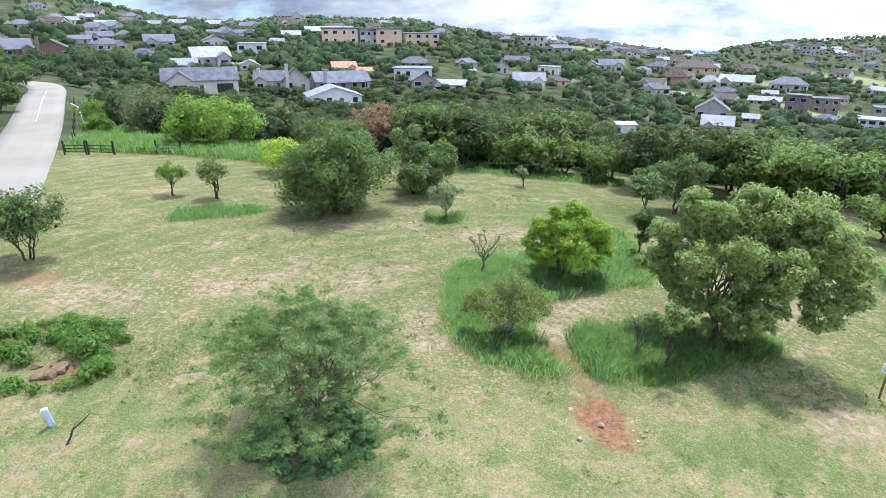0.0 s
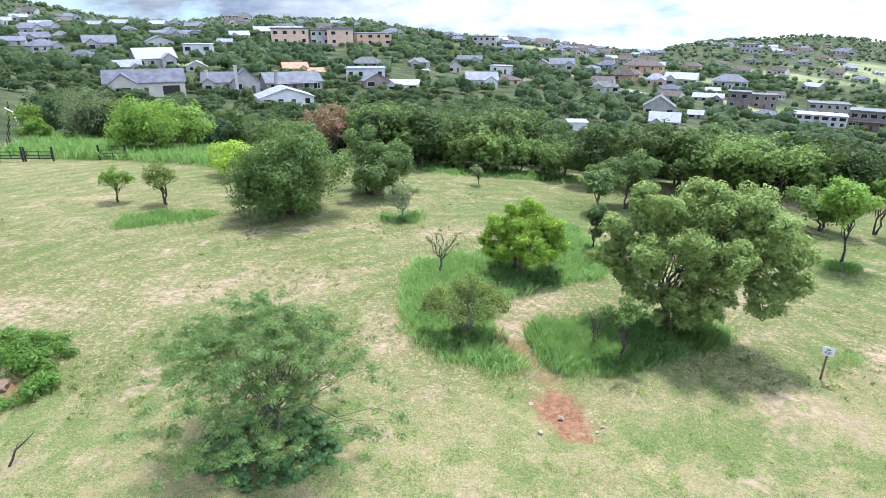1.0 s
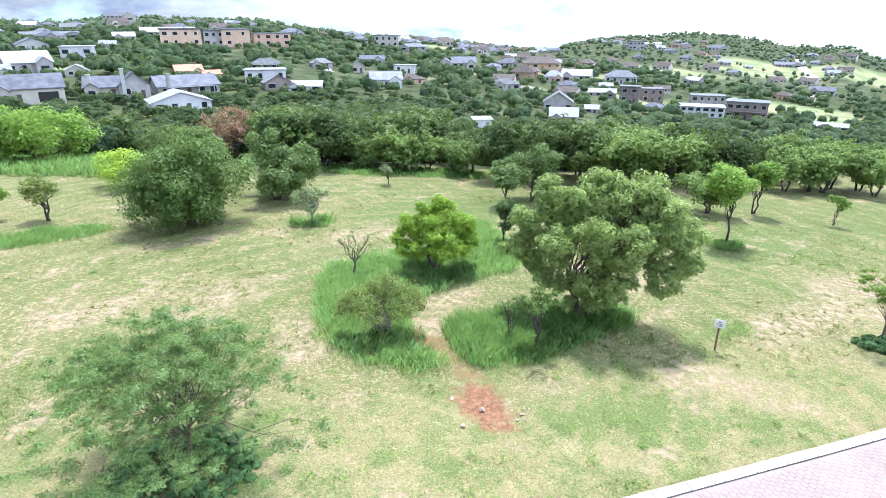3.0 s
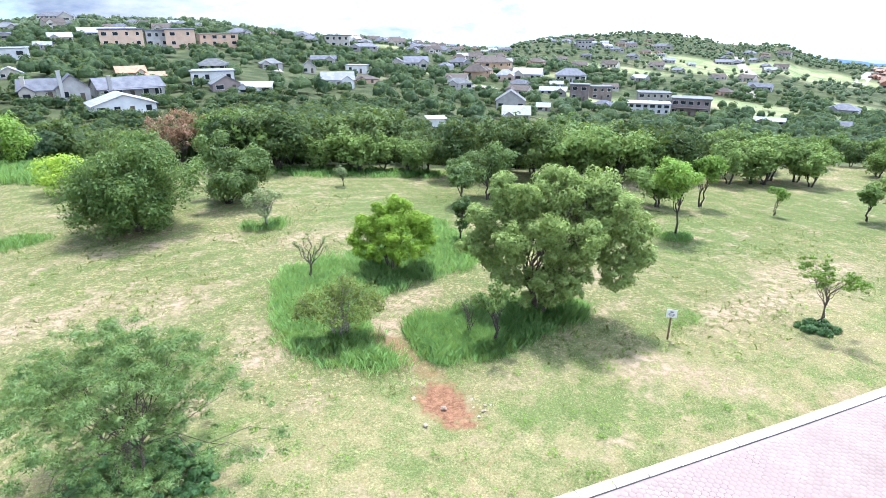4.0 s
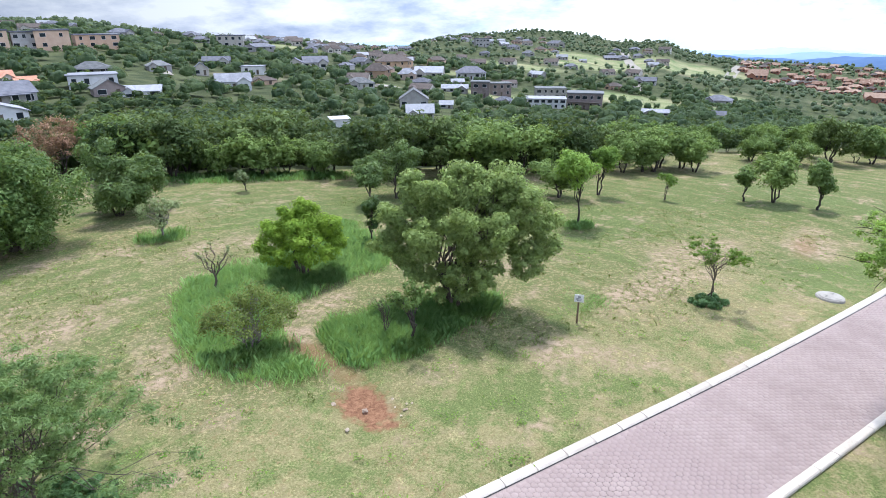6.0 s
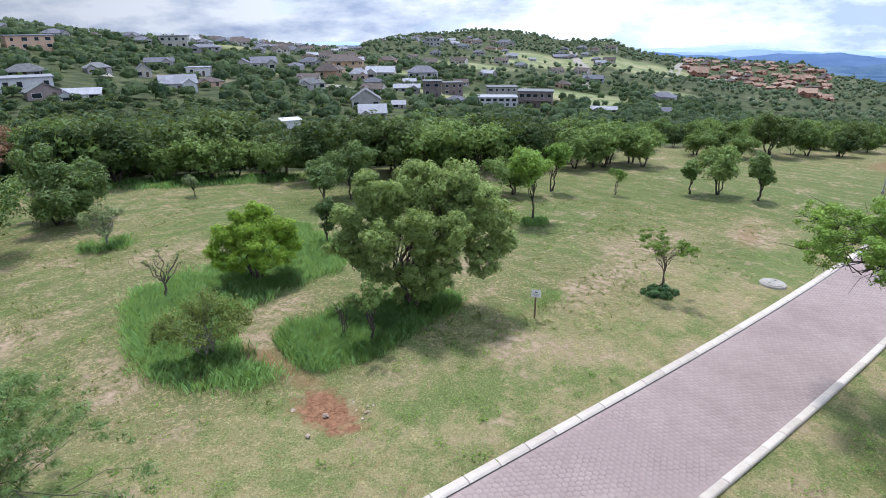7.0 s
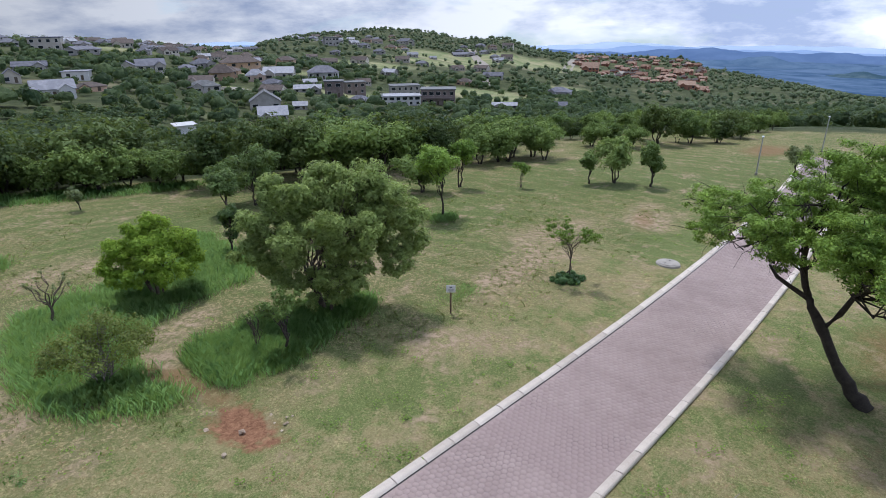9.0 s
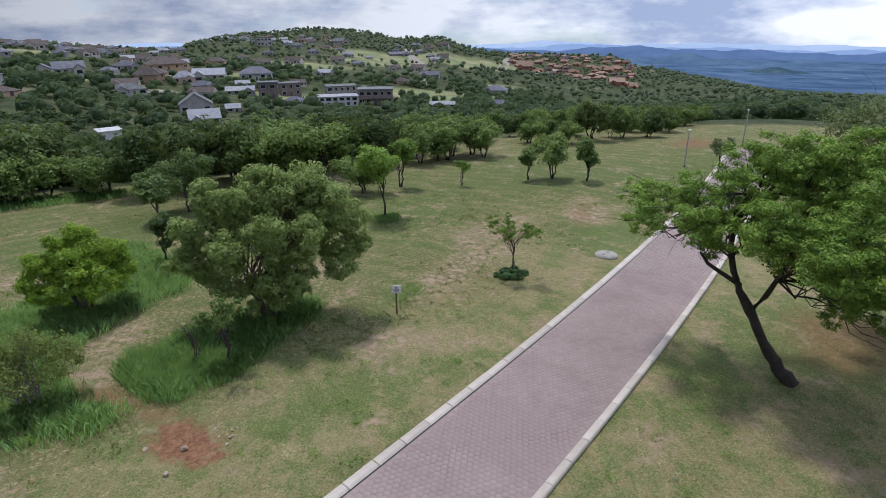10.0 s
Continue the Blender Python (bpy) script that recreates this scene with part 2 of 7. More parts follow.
def crown_points(rng, blobs, count, shell=0.35, squash=0.85):
    """Points and outward directions spread through soft balls (x, y, z, r), thickest near their skins and upper sides."""
    blobs = np.asarray(blobs, float)
    pick = rng.choice(len(blobs), count, p=blobs[:, 3] ** 2 / (blobs[:, 3] ** 2).sum())
    d = rng.normal(size=(count, 3))
    d /= np.linalg.norm(d, axis=1)[:, None]
    d[:, 2] = np.where(rng.random(count) < 0.35, np.abs(d[:, 2]), d[:, 2])
    rad = blobs[pick, 3] * np.clip(1 - np.abs(rng.normal(0, shell, count)), 0.05, 1.15)
    p = blobs[pick, :3] + d * rad[:, None] * np.array([1, 1, squash])
    nrm = d + rng.normal(0, 0.45, (count, 3)) + np.array([0, 0, 0.6])
    return p, nrm, d + rng.normal(0, 0.36, (count, 3)) + np.array([0, 0, 0.4])


def bend(rng, a, b, sag, n=6, wob=0.04):
    """A wavering line from a to b that rises first and spreads later."""
    a, b = np.asarray(a, float), np.asarray(b, float)
    s = np.linspace(0, 1, n)[:, None]
    p = a + (b - a) * s
    p[:, 2] += sag * np.sin(np.pi * s[:, 0])
    p[1:-1] += rng.normal(0, wob, (n - 2, 3)) * np.linalg.norm(b - a)
    return p


def make_blobs(rng, h, w, low, n, size, flat=1.0, hollow=0.45, off=(0, 0)):
    """Foliage clumps of a crown of width w between heights low and h: a few lobes, each of several clumps, uneven in outline."""
    w = w * 1.12
    cz, rz = (h + low) / 2, (h - low) / 2
    lobes = []
    for i in range(max(4, n // 5)):
        d = rng.normal(size=3)
        d /= np.linalg.norm(d)
        q = rng.uniform(hollow, 1.0) ** 0.6
        r = size * 1.75 * w * rng.uniform(0.75, 1.25)
        lobes.append((off[0] + d[0] * q * max(w / 2 - r * 0.85, 0.05), off[1] + d[1] * q * max(w / 2 - r * 0.85, 0.05), cz + d[2] * q * max(rz * flat - r * 0.75, 0.05), r))
    return split_lobes(rng, lobes, int(n * 2.2), 0.42)


def split_lobes(rng, lobes, n, share=0.56):
    out = []
    for lx, ly, lz, lr in lobes:
        for _ in range(max(2, round(n / len(lobes)))):
            d = rng.normal(size=3)
            d /= np.linalg.norm(d)
            r = lr * share * rng.uniform(0.75, 1.3)
            q = (lr - r * 0.6) * rng.uniform(0.6, 1.05)
            out.append((lx + d[0] * q, ly + d[1] * q, lz + d[2] * q * 0.9, r))
    return out


def layered_blobs(rng, h, w, low, n, arms=46):
    """Flat sprays of foliage along many slanting arms, the lower ones longest, their tips drooping."""
    out = []
    for k in range(arms):
        a, u = 2.4 * k + rng.uniform(-0.3, 0.3), rng.random() ** 0.9
        reach = w / 2 * (1.08 - 0.78 * u ** 1.5) * rng.uniform(0.6, 1.02)
        z = low + (h - low) * (0.08 + 0.80 * u)
        for _ in range(max(1, n // arms)):
            q = rng.uniform(0.08, 1.0) ** 0.75
            side = rng.normal(0, 0.17) * reach * (0.5 + q)
            out.append((math.cos(a) * q * reach - math.sin(a) * side, math.sin(a) * q * reach + math.cos(a) * side, z + 0.55 * q - 0.75 * q * q + rng.normal(0, 0.10), rng.uniform(0.12, 0.34)))
    return out


def tree(name, x, y, h, w, label, leaf_mat, bark=BARK, low=0.3, stems=1, trunk_r=0.08, clumps=24, size=0.16, count=6000,
         leaf=(0.16, 0.08), seed=1, lean=(0.0, 0.0), fork=0.3, limbs=10, group="", blobs=None, lobes=None, tiers=0, share=0.48, shell=0.4, squash=0.85, sink=0.04, category="tree", corners=4, splay=0.1, twigs=2):
    """A tree or bush: tapered stems that fork into limbs, and a crown of many small leaves."""
    rng = np.random.default_rng(seed)
    corners = 3 if math.hypot(x, y) > 40 else corners
    root = thing(name, x, y, float(ground_z(x, y)) - sink, label, category, group)
    if lobes:
        blobs = split_lobes(rng, lobes, clumps, share)
    if tiers:
        blobs = layered_blobs(rng, h, w, h * low, tiers)
    blobs = blobs or make_blobs(rng, h, w, h * low, clumps, size, off=(lean[0] * 0.8, lean[1] * 0.8))
    order = sorted(range(len(blobs)), key=lambda i: -blobs[i][3])
    wood = []
    for s in range(stems):
        a = 2 * np.pi * (s + rng.uniform(-0.3, 0.3)) / max(stems, 1)
        spread = 0.0 if stems == 1 else w * splay
        foot = np.array([math.cos(a), math.sin(a), 0]) * (trunk_r * 1.1 if stems > 1 else 0)
        top = np.array([lean[0] * 0.6 + math.cos(a) * spread, lean[1] * 0.6 + math.sin(a) * spread, h * fork])
        r = trunk_r * rng.uniform(0.8, 1.0) / (1 if stems == 1 else stems ** 0.4)
        path = bend(rng, foot, top, 0.0, 6, 0.035)
        wood.append(tube(path, np.linspace(r * 1.25, r * 0.75, 6) + np.array([r * 0.45, 0.08 * r, 0, 0, 0, 0]), 7))
        mine = [blobs[i] for i in order[:limbs * stems][s::stems]]
        for bx, by, bz, br in mine:
            start = path[rng.integers(3, 6)]
            end = np.array([bx, by, bz])
            line = bend(rng, start, end, h * 0.03, 6, 0.05)
            wood.append(tube(line, np.linspace(r * 0.55, r * 0.12, 6), 4))
            for _ in range(twigs):
                tip = end + rng.normal(0, 1, 3) * br * 0.75
                wood.append(tube(bend(rng, line[3], tip, 0, 4, 0.05), np.linspace(r * 0.22, r * 0.05, 4), 3))
    v, f = joined(wood)
    part("trunk", mesh_of("trunk", v, f, True), bark, root)
    if count:
        p, nrm, outward = crown_points(rng, blobs, count, shell, squash)
        ok = p[:, 2] > 0.05
        part("crown", leaf_mesh("crown", leaves(rng, p[ok], nrm[ok], *leaf, corners=corners), outward[ok]), leaf_mat, root)
    return root


# ---- the lie of the land: a mown field on a shoulder, a wooded valley, slopes beyond ----
AZ = np.array([-180, -120, -95, -78, -62, -50, -38, -25, -10, 5, 20, 35, 60, 120, 180], float)
EDGE = np.array([60, 70, 82, 82, 74, 60, 48, 47, 47, 48, 52, 62, 60, 60, 60], float)
RAD = np.array([70, 110, 160, 270, 420, 700, 1000, 1500, 2500, 4800], float)
HILLS = {
    -180: (0, 0, -2, -4, -4, -4, -10, -20, -30, -40),
    -120: (-3, -6, -10, -20, -35, -50, -80, -120, -180, -230),
    -95: (-3, -8, -18, -30, -42, -62, -95, -140, -190, -235),
    -78: (-3, -8, -17, -30, -42, -62, -95, -140, -190, -235),
    -62: (-4, -12, -24, -38, -52, -52, -46, -110, -185, -235),
    -50: (-6, -16, -26, -34, -38, -36, -32, -90, -180, -235),
    -38: (-8, -17, -26, -31, -33, -25, -7, -50, -170, -235),
    -25: (-8, -17, -24, -28, -23, -25, -37, -80, -160, -235),
    -10: (-7, -13, -15, -14, -7, -10, -22, -60, -140, -235),
    5: (-6.5, -12, -12, -7, 3, 4, -4, -40, -120, -235),
    20: (-5, -10, -10, -6, 2, 6, 3, -30, -100, -235),
    35: (-1.5, -1, -3, -3, 6, 17, 14, -20, -80, -235),
    60: (0, 0, -2, -2, 6, 17, 14, -20, -80, -235),
    120: (0, 0, -2, -2, 2, 6, 0, -20, -60, -200),
    180: (0, 0, -2, -4, -4, -4, -10, -20, -30, -40),
}
HGT = np.array([HILLS[int(a)] for a in AZ], float)


# the crest of the far slopes, direction by direction: degrees added to the broad form so the skyline fits the camera's
# view
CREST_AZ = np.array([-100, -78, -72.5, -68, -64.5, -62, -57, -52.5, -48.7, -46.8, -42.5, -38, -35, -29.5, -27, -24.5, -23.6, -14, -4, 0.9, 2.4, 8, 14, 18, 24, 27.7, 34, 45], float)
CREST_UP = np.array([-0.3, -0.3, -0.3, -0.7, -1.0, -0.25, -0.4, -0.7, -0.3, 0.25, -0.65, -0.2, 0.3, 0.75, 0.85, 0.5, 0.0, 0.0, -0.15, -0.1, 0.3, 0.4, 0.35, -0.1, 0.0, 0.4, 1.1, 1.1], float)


def smooth(a, b, v):
    s = np.clip((v - a) / (b - a), 0, 1)
    return s * s * (3 - 2 * s)


def ground_z(x, y):
    """Height of the bare ground at a place, for numbers or arrays."""
    x, y = np.asarray(x, float), np.asarray(y, float)
    r = np.hypot(x, y) + 1e-9
    az = np.degrees(np.arctan2(-x, y))
    near = -0.0175 * (x + np.sqrt(x * x + 16) - 4) - 0.0175 * ((y - 18) + np.sqrt((y - 18) ** 2 + 16))
    i = np.clip(np.searchsorted(AZ, az) - 1, 0, len(AZ) - 2)
    u = smooth(0, 1, (az - AZ[i]) / (AZ[i + 1] - AZ[i]))
    edge = EDGE[i] * (1 - u) + EDGE[i + 1] * u
    lr = np.log(np.clip(r, RAD[0], RAD[-1]))
    k = np.clip(np.searchsorted(np.log(RAD), lr) - 1, 0, len(RAD) - 2)
    v = (lr - np.log(RAD)[k]) / (np.log(RAD)[k + 1] - np.log(RAD)[k])
    far = (HGT[i, k] * (1 - v) + HGT[i, k + 1] * v) * (1 - u) + (HGT[i + 1, k] * (1 - v) + HGT[i + 1, k + 1] * v) * u
    far = far + 1.4 * smooth(150, 500, r) * (np.sin(x * 0.021 + 1.7 * np.sin(y * 0.013)) + np.cos(y * 0.027 + x * 0.008))
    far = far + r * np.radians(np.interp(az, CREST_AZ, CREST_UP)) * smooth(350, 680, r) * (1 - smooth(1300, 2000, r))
    w = smooth(edge * 0.95, edge * 1.7, r)
    return near * (1 - w) + far * w


# ---- the ground: one sheet out to the horizon ----
ROAD_U, ROAD_N = np.array([0.9947, 0.1025]), np.array([-0.1025, 0.9947])


def road_off(s):
    """How far the road has swung to the north after s metres."""
    return 0.0016 * np.maximum(np.asarray(s, float) - 12, 0) ** 2


def road_at(s, n):
    """Place s metres along the paved road and n metres across it; it bends gently to the north."""
    n = n + road_off(s)
    return s * ROAD_U[0] + n * ROAD_N[0], s * ROAD_U[1] + n * ROAD_N[1]


ROAD_IN, ROAD_OUT = 4.75, 8.11      # the paving lies between these two lines


MEADOWS = ((-43, 690, 95, 60), (-47.5, 640, 70, 55), (-40, 600, 50, 40), (-34, 520, 45, 30), (-50.5, 720, 60, 50), (-24, 400, 40, 16), (-19, 330, 26, 12), (-75, 420, 60, 22), (-13, 420, 30, 14), (20, 260, 30, 12), (31, 420, 45, 25), (-43, 400, 50, 26), (-48, 370, 50, 24), (-37, 340, 35, 15), (-53, 450, 34, 14), (-58, 400, 22, 9), (-31, 330, 30, 12))


def meadow(x, y):
    """How open the far slopes are: grassy clearings between the trees."""
    m = np.zeros(np.shape(x))
    for az, r, wide, deep in MEADOWS:
        a = radians(az)
        along, off = -x * math.sin(a) + y * math.cos(a) - r, x * math.cos(a) + y * math.sin(a)
        m = np.maximum(m, np.exp(-(off / wide) ** 2 - (along / deep) ** 2))
    return m


def ground_material():
    m, nt, p = material("field_grass")
    oc = object_coords(nt)
    att = nt.nodes.new("ShaderNodeAttribute")
    att.attribute_name = "open_field"
    pos = nt.nodes.new("ShaderNodeSeparateXYZ")
    nt.links.new(oc, pos.inputs[0])
    broad = noise_node(nt, 0.11, 5, 0.6, oc)
    mid = noise_node(nt, 0.55, 6, 0.62, oc)
    tuft = noise_node(nt, 3.2, 6, 0.65, oc)
    fine = noise_node(nt, 16.0, 6, 0.75, oc)
    clod = noise_node(nt, 6.5, 5, 0.7, oc, 0.6)

    def spot(cx, cy, rx, ry, turn=0.0, soft=0.5, rag=0.9):
        """A ragged oval mask on the ground."""
        mp = nt.nodes.new("ShaderNodeMapping")
        mp.vector_type = "TEXTURE"
        mp.inputs["Location"].default_value = (cx, cy, 0)
        mp.inputs["Rotation"].default_value = (0, 0, radians(turn))
        mp.inputs["Scale"].default_value = (rx, ry, 1000)
        nt.links.new(oc, mp.inputs["Vector"])
        ln = nt.nodes.new("ShaderNodeVectorMath")
        ln.operation = "LENGTH"
        nt.links.new(mp.outputs[0], ln.inputs[0])
        d = calc(nt, "ADD", ln.outputs["Value"], calc(nt, "MULTIPLY", calc(nt, "SUBTRACT", calc(nt, "ADD", calc(nt, "MULTIPLY", mid, 0.6), calc(nt, "MULTIPLY", tuft, 0.4)), 0.5), rag * 2))
        return ramp(nt, d, 1 - soft, 1 + soft * 0.6, (1, 1, 1), (0, 0, 0))

    # mown sward: green where it is damp, straw where it has dried
    green = ramp(nt, fine, 0.36, 0.66, (0.090, 0.116, 0.036), (0.252, 0.287, 0.112))
    straw = ramp(nt, fine, 0.34, 0.66, (0.235, 0.182, 0.092), (0.48, 0.395, 0.225))

    def off(src, w):
        return calc(nt, "MULTIPLY", calc(nt, "SUBTRACT", src, 0.5), w)

    # the verge by the road is a finer lawn than the tufty field
    field = ramp(nt, calc(nt, "MULTIPLY", calc(nt, "SUBTRACT", calc(nt, "ADD", pos.outputs["Y"], off(mid, 9.0)), 12.0), 0.25), 0.0, 1.0)
    fleck = calc(nt, "ADD", off(tuft, 1.1), off(clod, 1.0))
    f = calc(nt, "ADD", off(broad, 0.55), calc(nt, "ADD", off(mid, 0.75), calc(nt, "MULTIPLY", fleck, calc(nt, "ADD", calc(nt, "MULTIPLY", field, 0.6), 0.4))))
    f = calc(nt, "ADD", calc(nt, "ADD", f, 0.5), off(fine, 0.5))
    # mower rounds about the uncut island
    rings = nt.nodes.new("ShaderNodeTexWave")
    rings.wave_type, rings.rings_direction = "RINGS", "Z"
    mp = nt.nodes.new("ShaderNodeMapping")
    mp.inputs["Location"].default_value = (-4.0, -15.0, 0)
    nt.links.new(oc, mp.inputs["Vector"])
    nt.links.new(mp.outputs[0], rings.inputs["Vector"])
    rings.inputs["Scale"].default_value, rings.inputs["Distortion"].default_value = 0.22, 3.0
    rings.inputs["Detail"].default_value, rings.inputs["Detail Scale"].default_value = 3, 1.2
    f = calc(nt, "ADD", f, calc(nt, "MULTIPLY", calc(nt, "MULTIPLY", calc(nt, "SUBTRACT", rings.outputs[1], 0.5), field), 0.18))
    f = calc(nt, "ADD", f, calc(nt, "MULTIPLY", calc(nt, "MULTIPLY", ramp(nt, rings.outputs[1], 0.78, 0.97), ramp(nt, tuft, 0.4, 0.6)), 0.20))
    # trodden and scalped places, a stride across
    scalp = noise_node(nt, 1.3, 4, 0.6, oc, 0.8)
    f = calc(nt, "ADD", f, calc(nt, "MULTIPLY", calc(nt, "SUBTRACT", scalp, 0.5), 0.85))
    # straight mower rows on the far eastern side, a loose line of cuttings in each
    rows = nt.nodes.new("ShaderNodeTexWave")
    rows.wave_type, rows.bands_direction = "BANDS", "X"
    mp = nt.nodes.new("ShaderNodeMapping")
    mp.inputs["Rotation"].default_value = (0, 0, radians(9))
    nt.links.new(oc, mp.inputs["Vector"])
    nt.links.new(mp.outputs[0], rows.inputs["Vector"])
    rows.inputs["Scale"].default_value, rows.inputs["Distortion"].default_value = 0.19, 1.6
    rows.inputs["Detail"].default_value, rows.inputs["Detail Scale"].default_value = 3, 1.0
    lines = calc(nt, "MULTIPLY", ramp(nt, rows.outputs[1], 0.80, 0.98), calc(nt, "MULTIPLY", ramp(nt, tuft, 0.36, 0.58), spot(30, 25, 13, 10, 0, 0.5, 0.6)))
    f = calc(nt, "ADD", f, calc(nt, "MULTIPLY", lines, 0.22))
    dry = None
    for args in ((-8.2, 21.9, 3.4, 2.0, 20), (-14.5, 20.5, 4.5, 2.0, -15), (-0.8, 17.8, 1.1, 4.0, 8), (-20, 37.5, 5.0, 0.9, 10), (-11, 38, 4, 1.2, 0), (30.4, 16.8, 5, 1.8, 30),
                 (20.5, 16.5, 4.0, 2.4, -20), (-5.0, 30, 7, 1.0, 15), (11.5, 13.2, 2.8, 1.6, -30), (5.0, 20.0, 2.8, 1.2, 32), (3.7, 18.0, 0.7, 2.0, 8), (16.4, 15.6, 3.4, 1.6, 25), (24, 18.5, 5, 2.6, 10), (13.5, 20.5, 3.0, 2.0, 0), (-4.5, 22.5, 3.5, 2.4, 30), (2.6, 29.0, 4, 2.0, 10), (-3.2, 15.4, 2.2, 1.6, 0)):
        s = spot(*args, soft=0.7, rag=1.3)
        dry = s if dry is None else calc(nt, "MAXIMUM", dry, s)
    def patches(rows):
        out = None
        for args in rows:
            q = spot(*args, soft=0.7, rag=1.0)
            out = q if out is None else calc(nt, "MAXIMUM", out, q)
        return out

    lush = patches(((-13.2, 32.3, 2.4, 1.6, 15), (-2.5, 13.2, 2.6, 0.9, 20), (8.3, 12.0, 3.2, 1.1, 5), (19.5, 18.4, 2.0, 1.4, 0), (14.6, 16.0, 1.3, 1.0, 0), (16.5, 4.2, 2.6, 1.2, 0), (5, 39, 18, 4, 0), (23, 3, 8, 3, 0), (-17, 27, 5, 3, 0)))
    damp = patches(((28.0, 13.4, 2.4, 1.2, 10), (26.5, 14.6, 4.5, 1.8, 35), (36, 25, 17, 9, -20), (48, 16, 20, 9, 0), (24, 24, 6, 4, 0), (11, 33, 9, 4, 0)))
    f = calc(nt, "ADD", f, calc(nt, "MULTIPLY", dry, 0.22))
    f = calc(nt, "SUBTRACT", f, calc(nt, "ADD", calc(nt, "MULTIPLY", lush, 0.15), calc(nt, "MULTIPLY", damp, 0.36)))
    sward = blend(nt, ramp(nt, calc(nt, "ADD", f, calc(nt, "MULTIPLY", field, 0.11)), 0.35, 0.63), green, straw)
    # pale cut thatch and dark tufts, a hand wide
    sward = blend(nt, calc(nt, "MULTIPLY", ramp(nt, clod, 0.54, 0.66), calc(nt, "ADD", calc(nt, "MULTIPLY", field, 0.32), 0.12)), sward, (0.56, 0.465, 0.275))
    sward = blend(nt, calc(nt, "MULTIPLY", ramp(nt, clod, 0.47, 0.38), calc(nt, "ADD", calc(nt, "MULTIPLY", field, 0.50), 0.20)), sward, (0.066, 0.092, 0.026))
    sward = blend(nt, calc(nt, "MULTIPLY", ramp(nt, tuft, 0.42, 0.34), 0.32), sward, (0.085, 0.11, 0.038))
    rust = calc(nt, "MULTIPLY", ramp(nt, noise_node(nt, 4.3, 5, 0.7, oc, 0.4), 0.55, 0.66), ramp(nt, broad, 0.42, 0.58))
    sward = blend(nt, calc(nt, "MULTIPLY", rust, 0.55), sward, (0.25, 0.155, 0.085))
    # trodden, half-bare earth showing through
    earth = ramp(nt, tuft, 0.3, 0.7, (0.20, 0.135, 0.09), (0.43, 0.325, 0.235))
    bare = calc(nt, "MULTIPLY", ramp(nt, calc(nt, "ADD", mid, calc(nt, "MULTIPLY", dry, 0.20)), 0.55, 0.68), ramp(nt, tuft, 0.40, 0.56))
    sward = blend(nt, calc(nt, "MULTIPLY", bare, 0.9), sward, earth)
    # washed-out red soil
    red = ramp(nt, clod, 0.3, 0.7, (0.11, 0.050, 0.028), (0.34, 0.185, 0.112))
    soil = calc(nt, "MAXIMUM", spot(4.35, 13.25, 0.85, 1.45, 14, 0.35, 1.5), calc(nt, "MULTIPLY", spot(3.8, 16.0, 0.6, 2.2, 20, 0.6, 1.8), 0.6))
    soil = calc(nt, "MAXIMUM", soil, calc(nt, "MULTIPLY", spot(-11.6, 15.0, 1.0, 0.8, 0, 0.5, 1.2), 0.8))
    soil = calc(nt, "MAXIMUM", soil, calc(nt, "MULTIPLY", spot(22.6, 2.2, 3.2, 2.2, 0, 0.6, 1.4), 0.55))
    soil = calc(nt, "MAXIMUM", soil, calc(nt, "MULTIPLY", spot(60, 21.6, 4.5, 2.6, 0, 0.6, 1.2), 0.6))
    soil = calc(nt, "MAXIMUM", soil, calc(nt, "MULTIPLY", spot(29.5, 16.6, 2.4, 0.9, 30, 0.6, 1.4), 0.4))
    soil = calc(nt, "MAXIMUM", soil, calc(nt, "MULTIPLY", spot(-17.3, 22.0, 1.6, 1.0, 0, 0.6, 1.2), 0.5))
    sward = blend(nt, soil, sward, red)
    # rough bush beyond the mown field
    scrub = ramp(nt, broad, 0.35, 0.65, (0.034, 0.046, 0.020), (0.090, 0.102, 0.048))
    scrub = blend(nt, ramp(nt, noise_node(nt, 0.02, 4, vec=oc), 0.58, 0.68), scrub, (0.15, 0.140, 0.085))
    open_slope = nt.nodes.new("ShaderNodeAttribute")
    open_slope.attribute_name = "meadow"
    pasture = ramp(nt, noise_node(nt, 0.05, 6, 0.65, oc), 0.36, 0.64, (0.125, 0.170, 0.070), (0.29, 0.270, 0.155))
    scrub = blend(nt, ramp(nt, open_slope.outputs["Fac"], 0.3, 0.6), scrub, pasture)
    col = blend(nt, ramp(nt, calc(nt, "ADD", att.outputs["Fac"], calc(nt, "MULTIPLY", calc(nt, "SUBTRACT", mid, 0.5), 0.6)), 0.35, 0.65), scrub, sward)
    nt.links.new(col, p.inputs["Base Color"])
    p.inputs["Roughness"].default_value = 0.95
    p.inputs["Specular IOR Level"].default_value = 0.1
    relief(nt, p, calc(nt, "ADD", fine, calc(nt, "MULTIPLY", tuft, 2.2)), 0.65, 0.07)
    return m


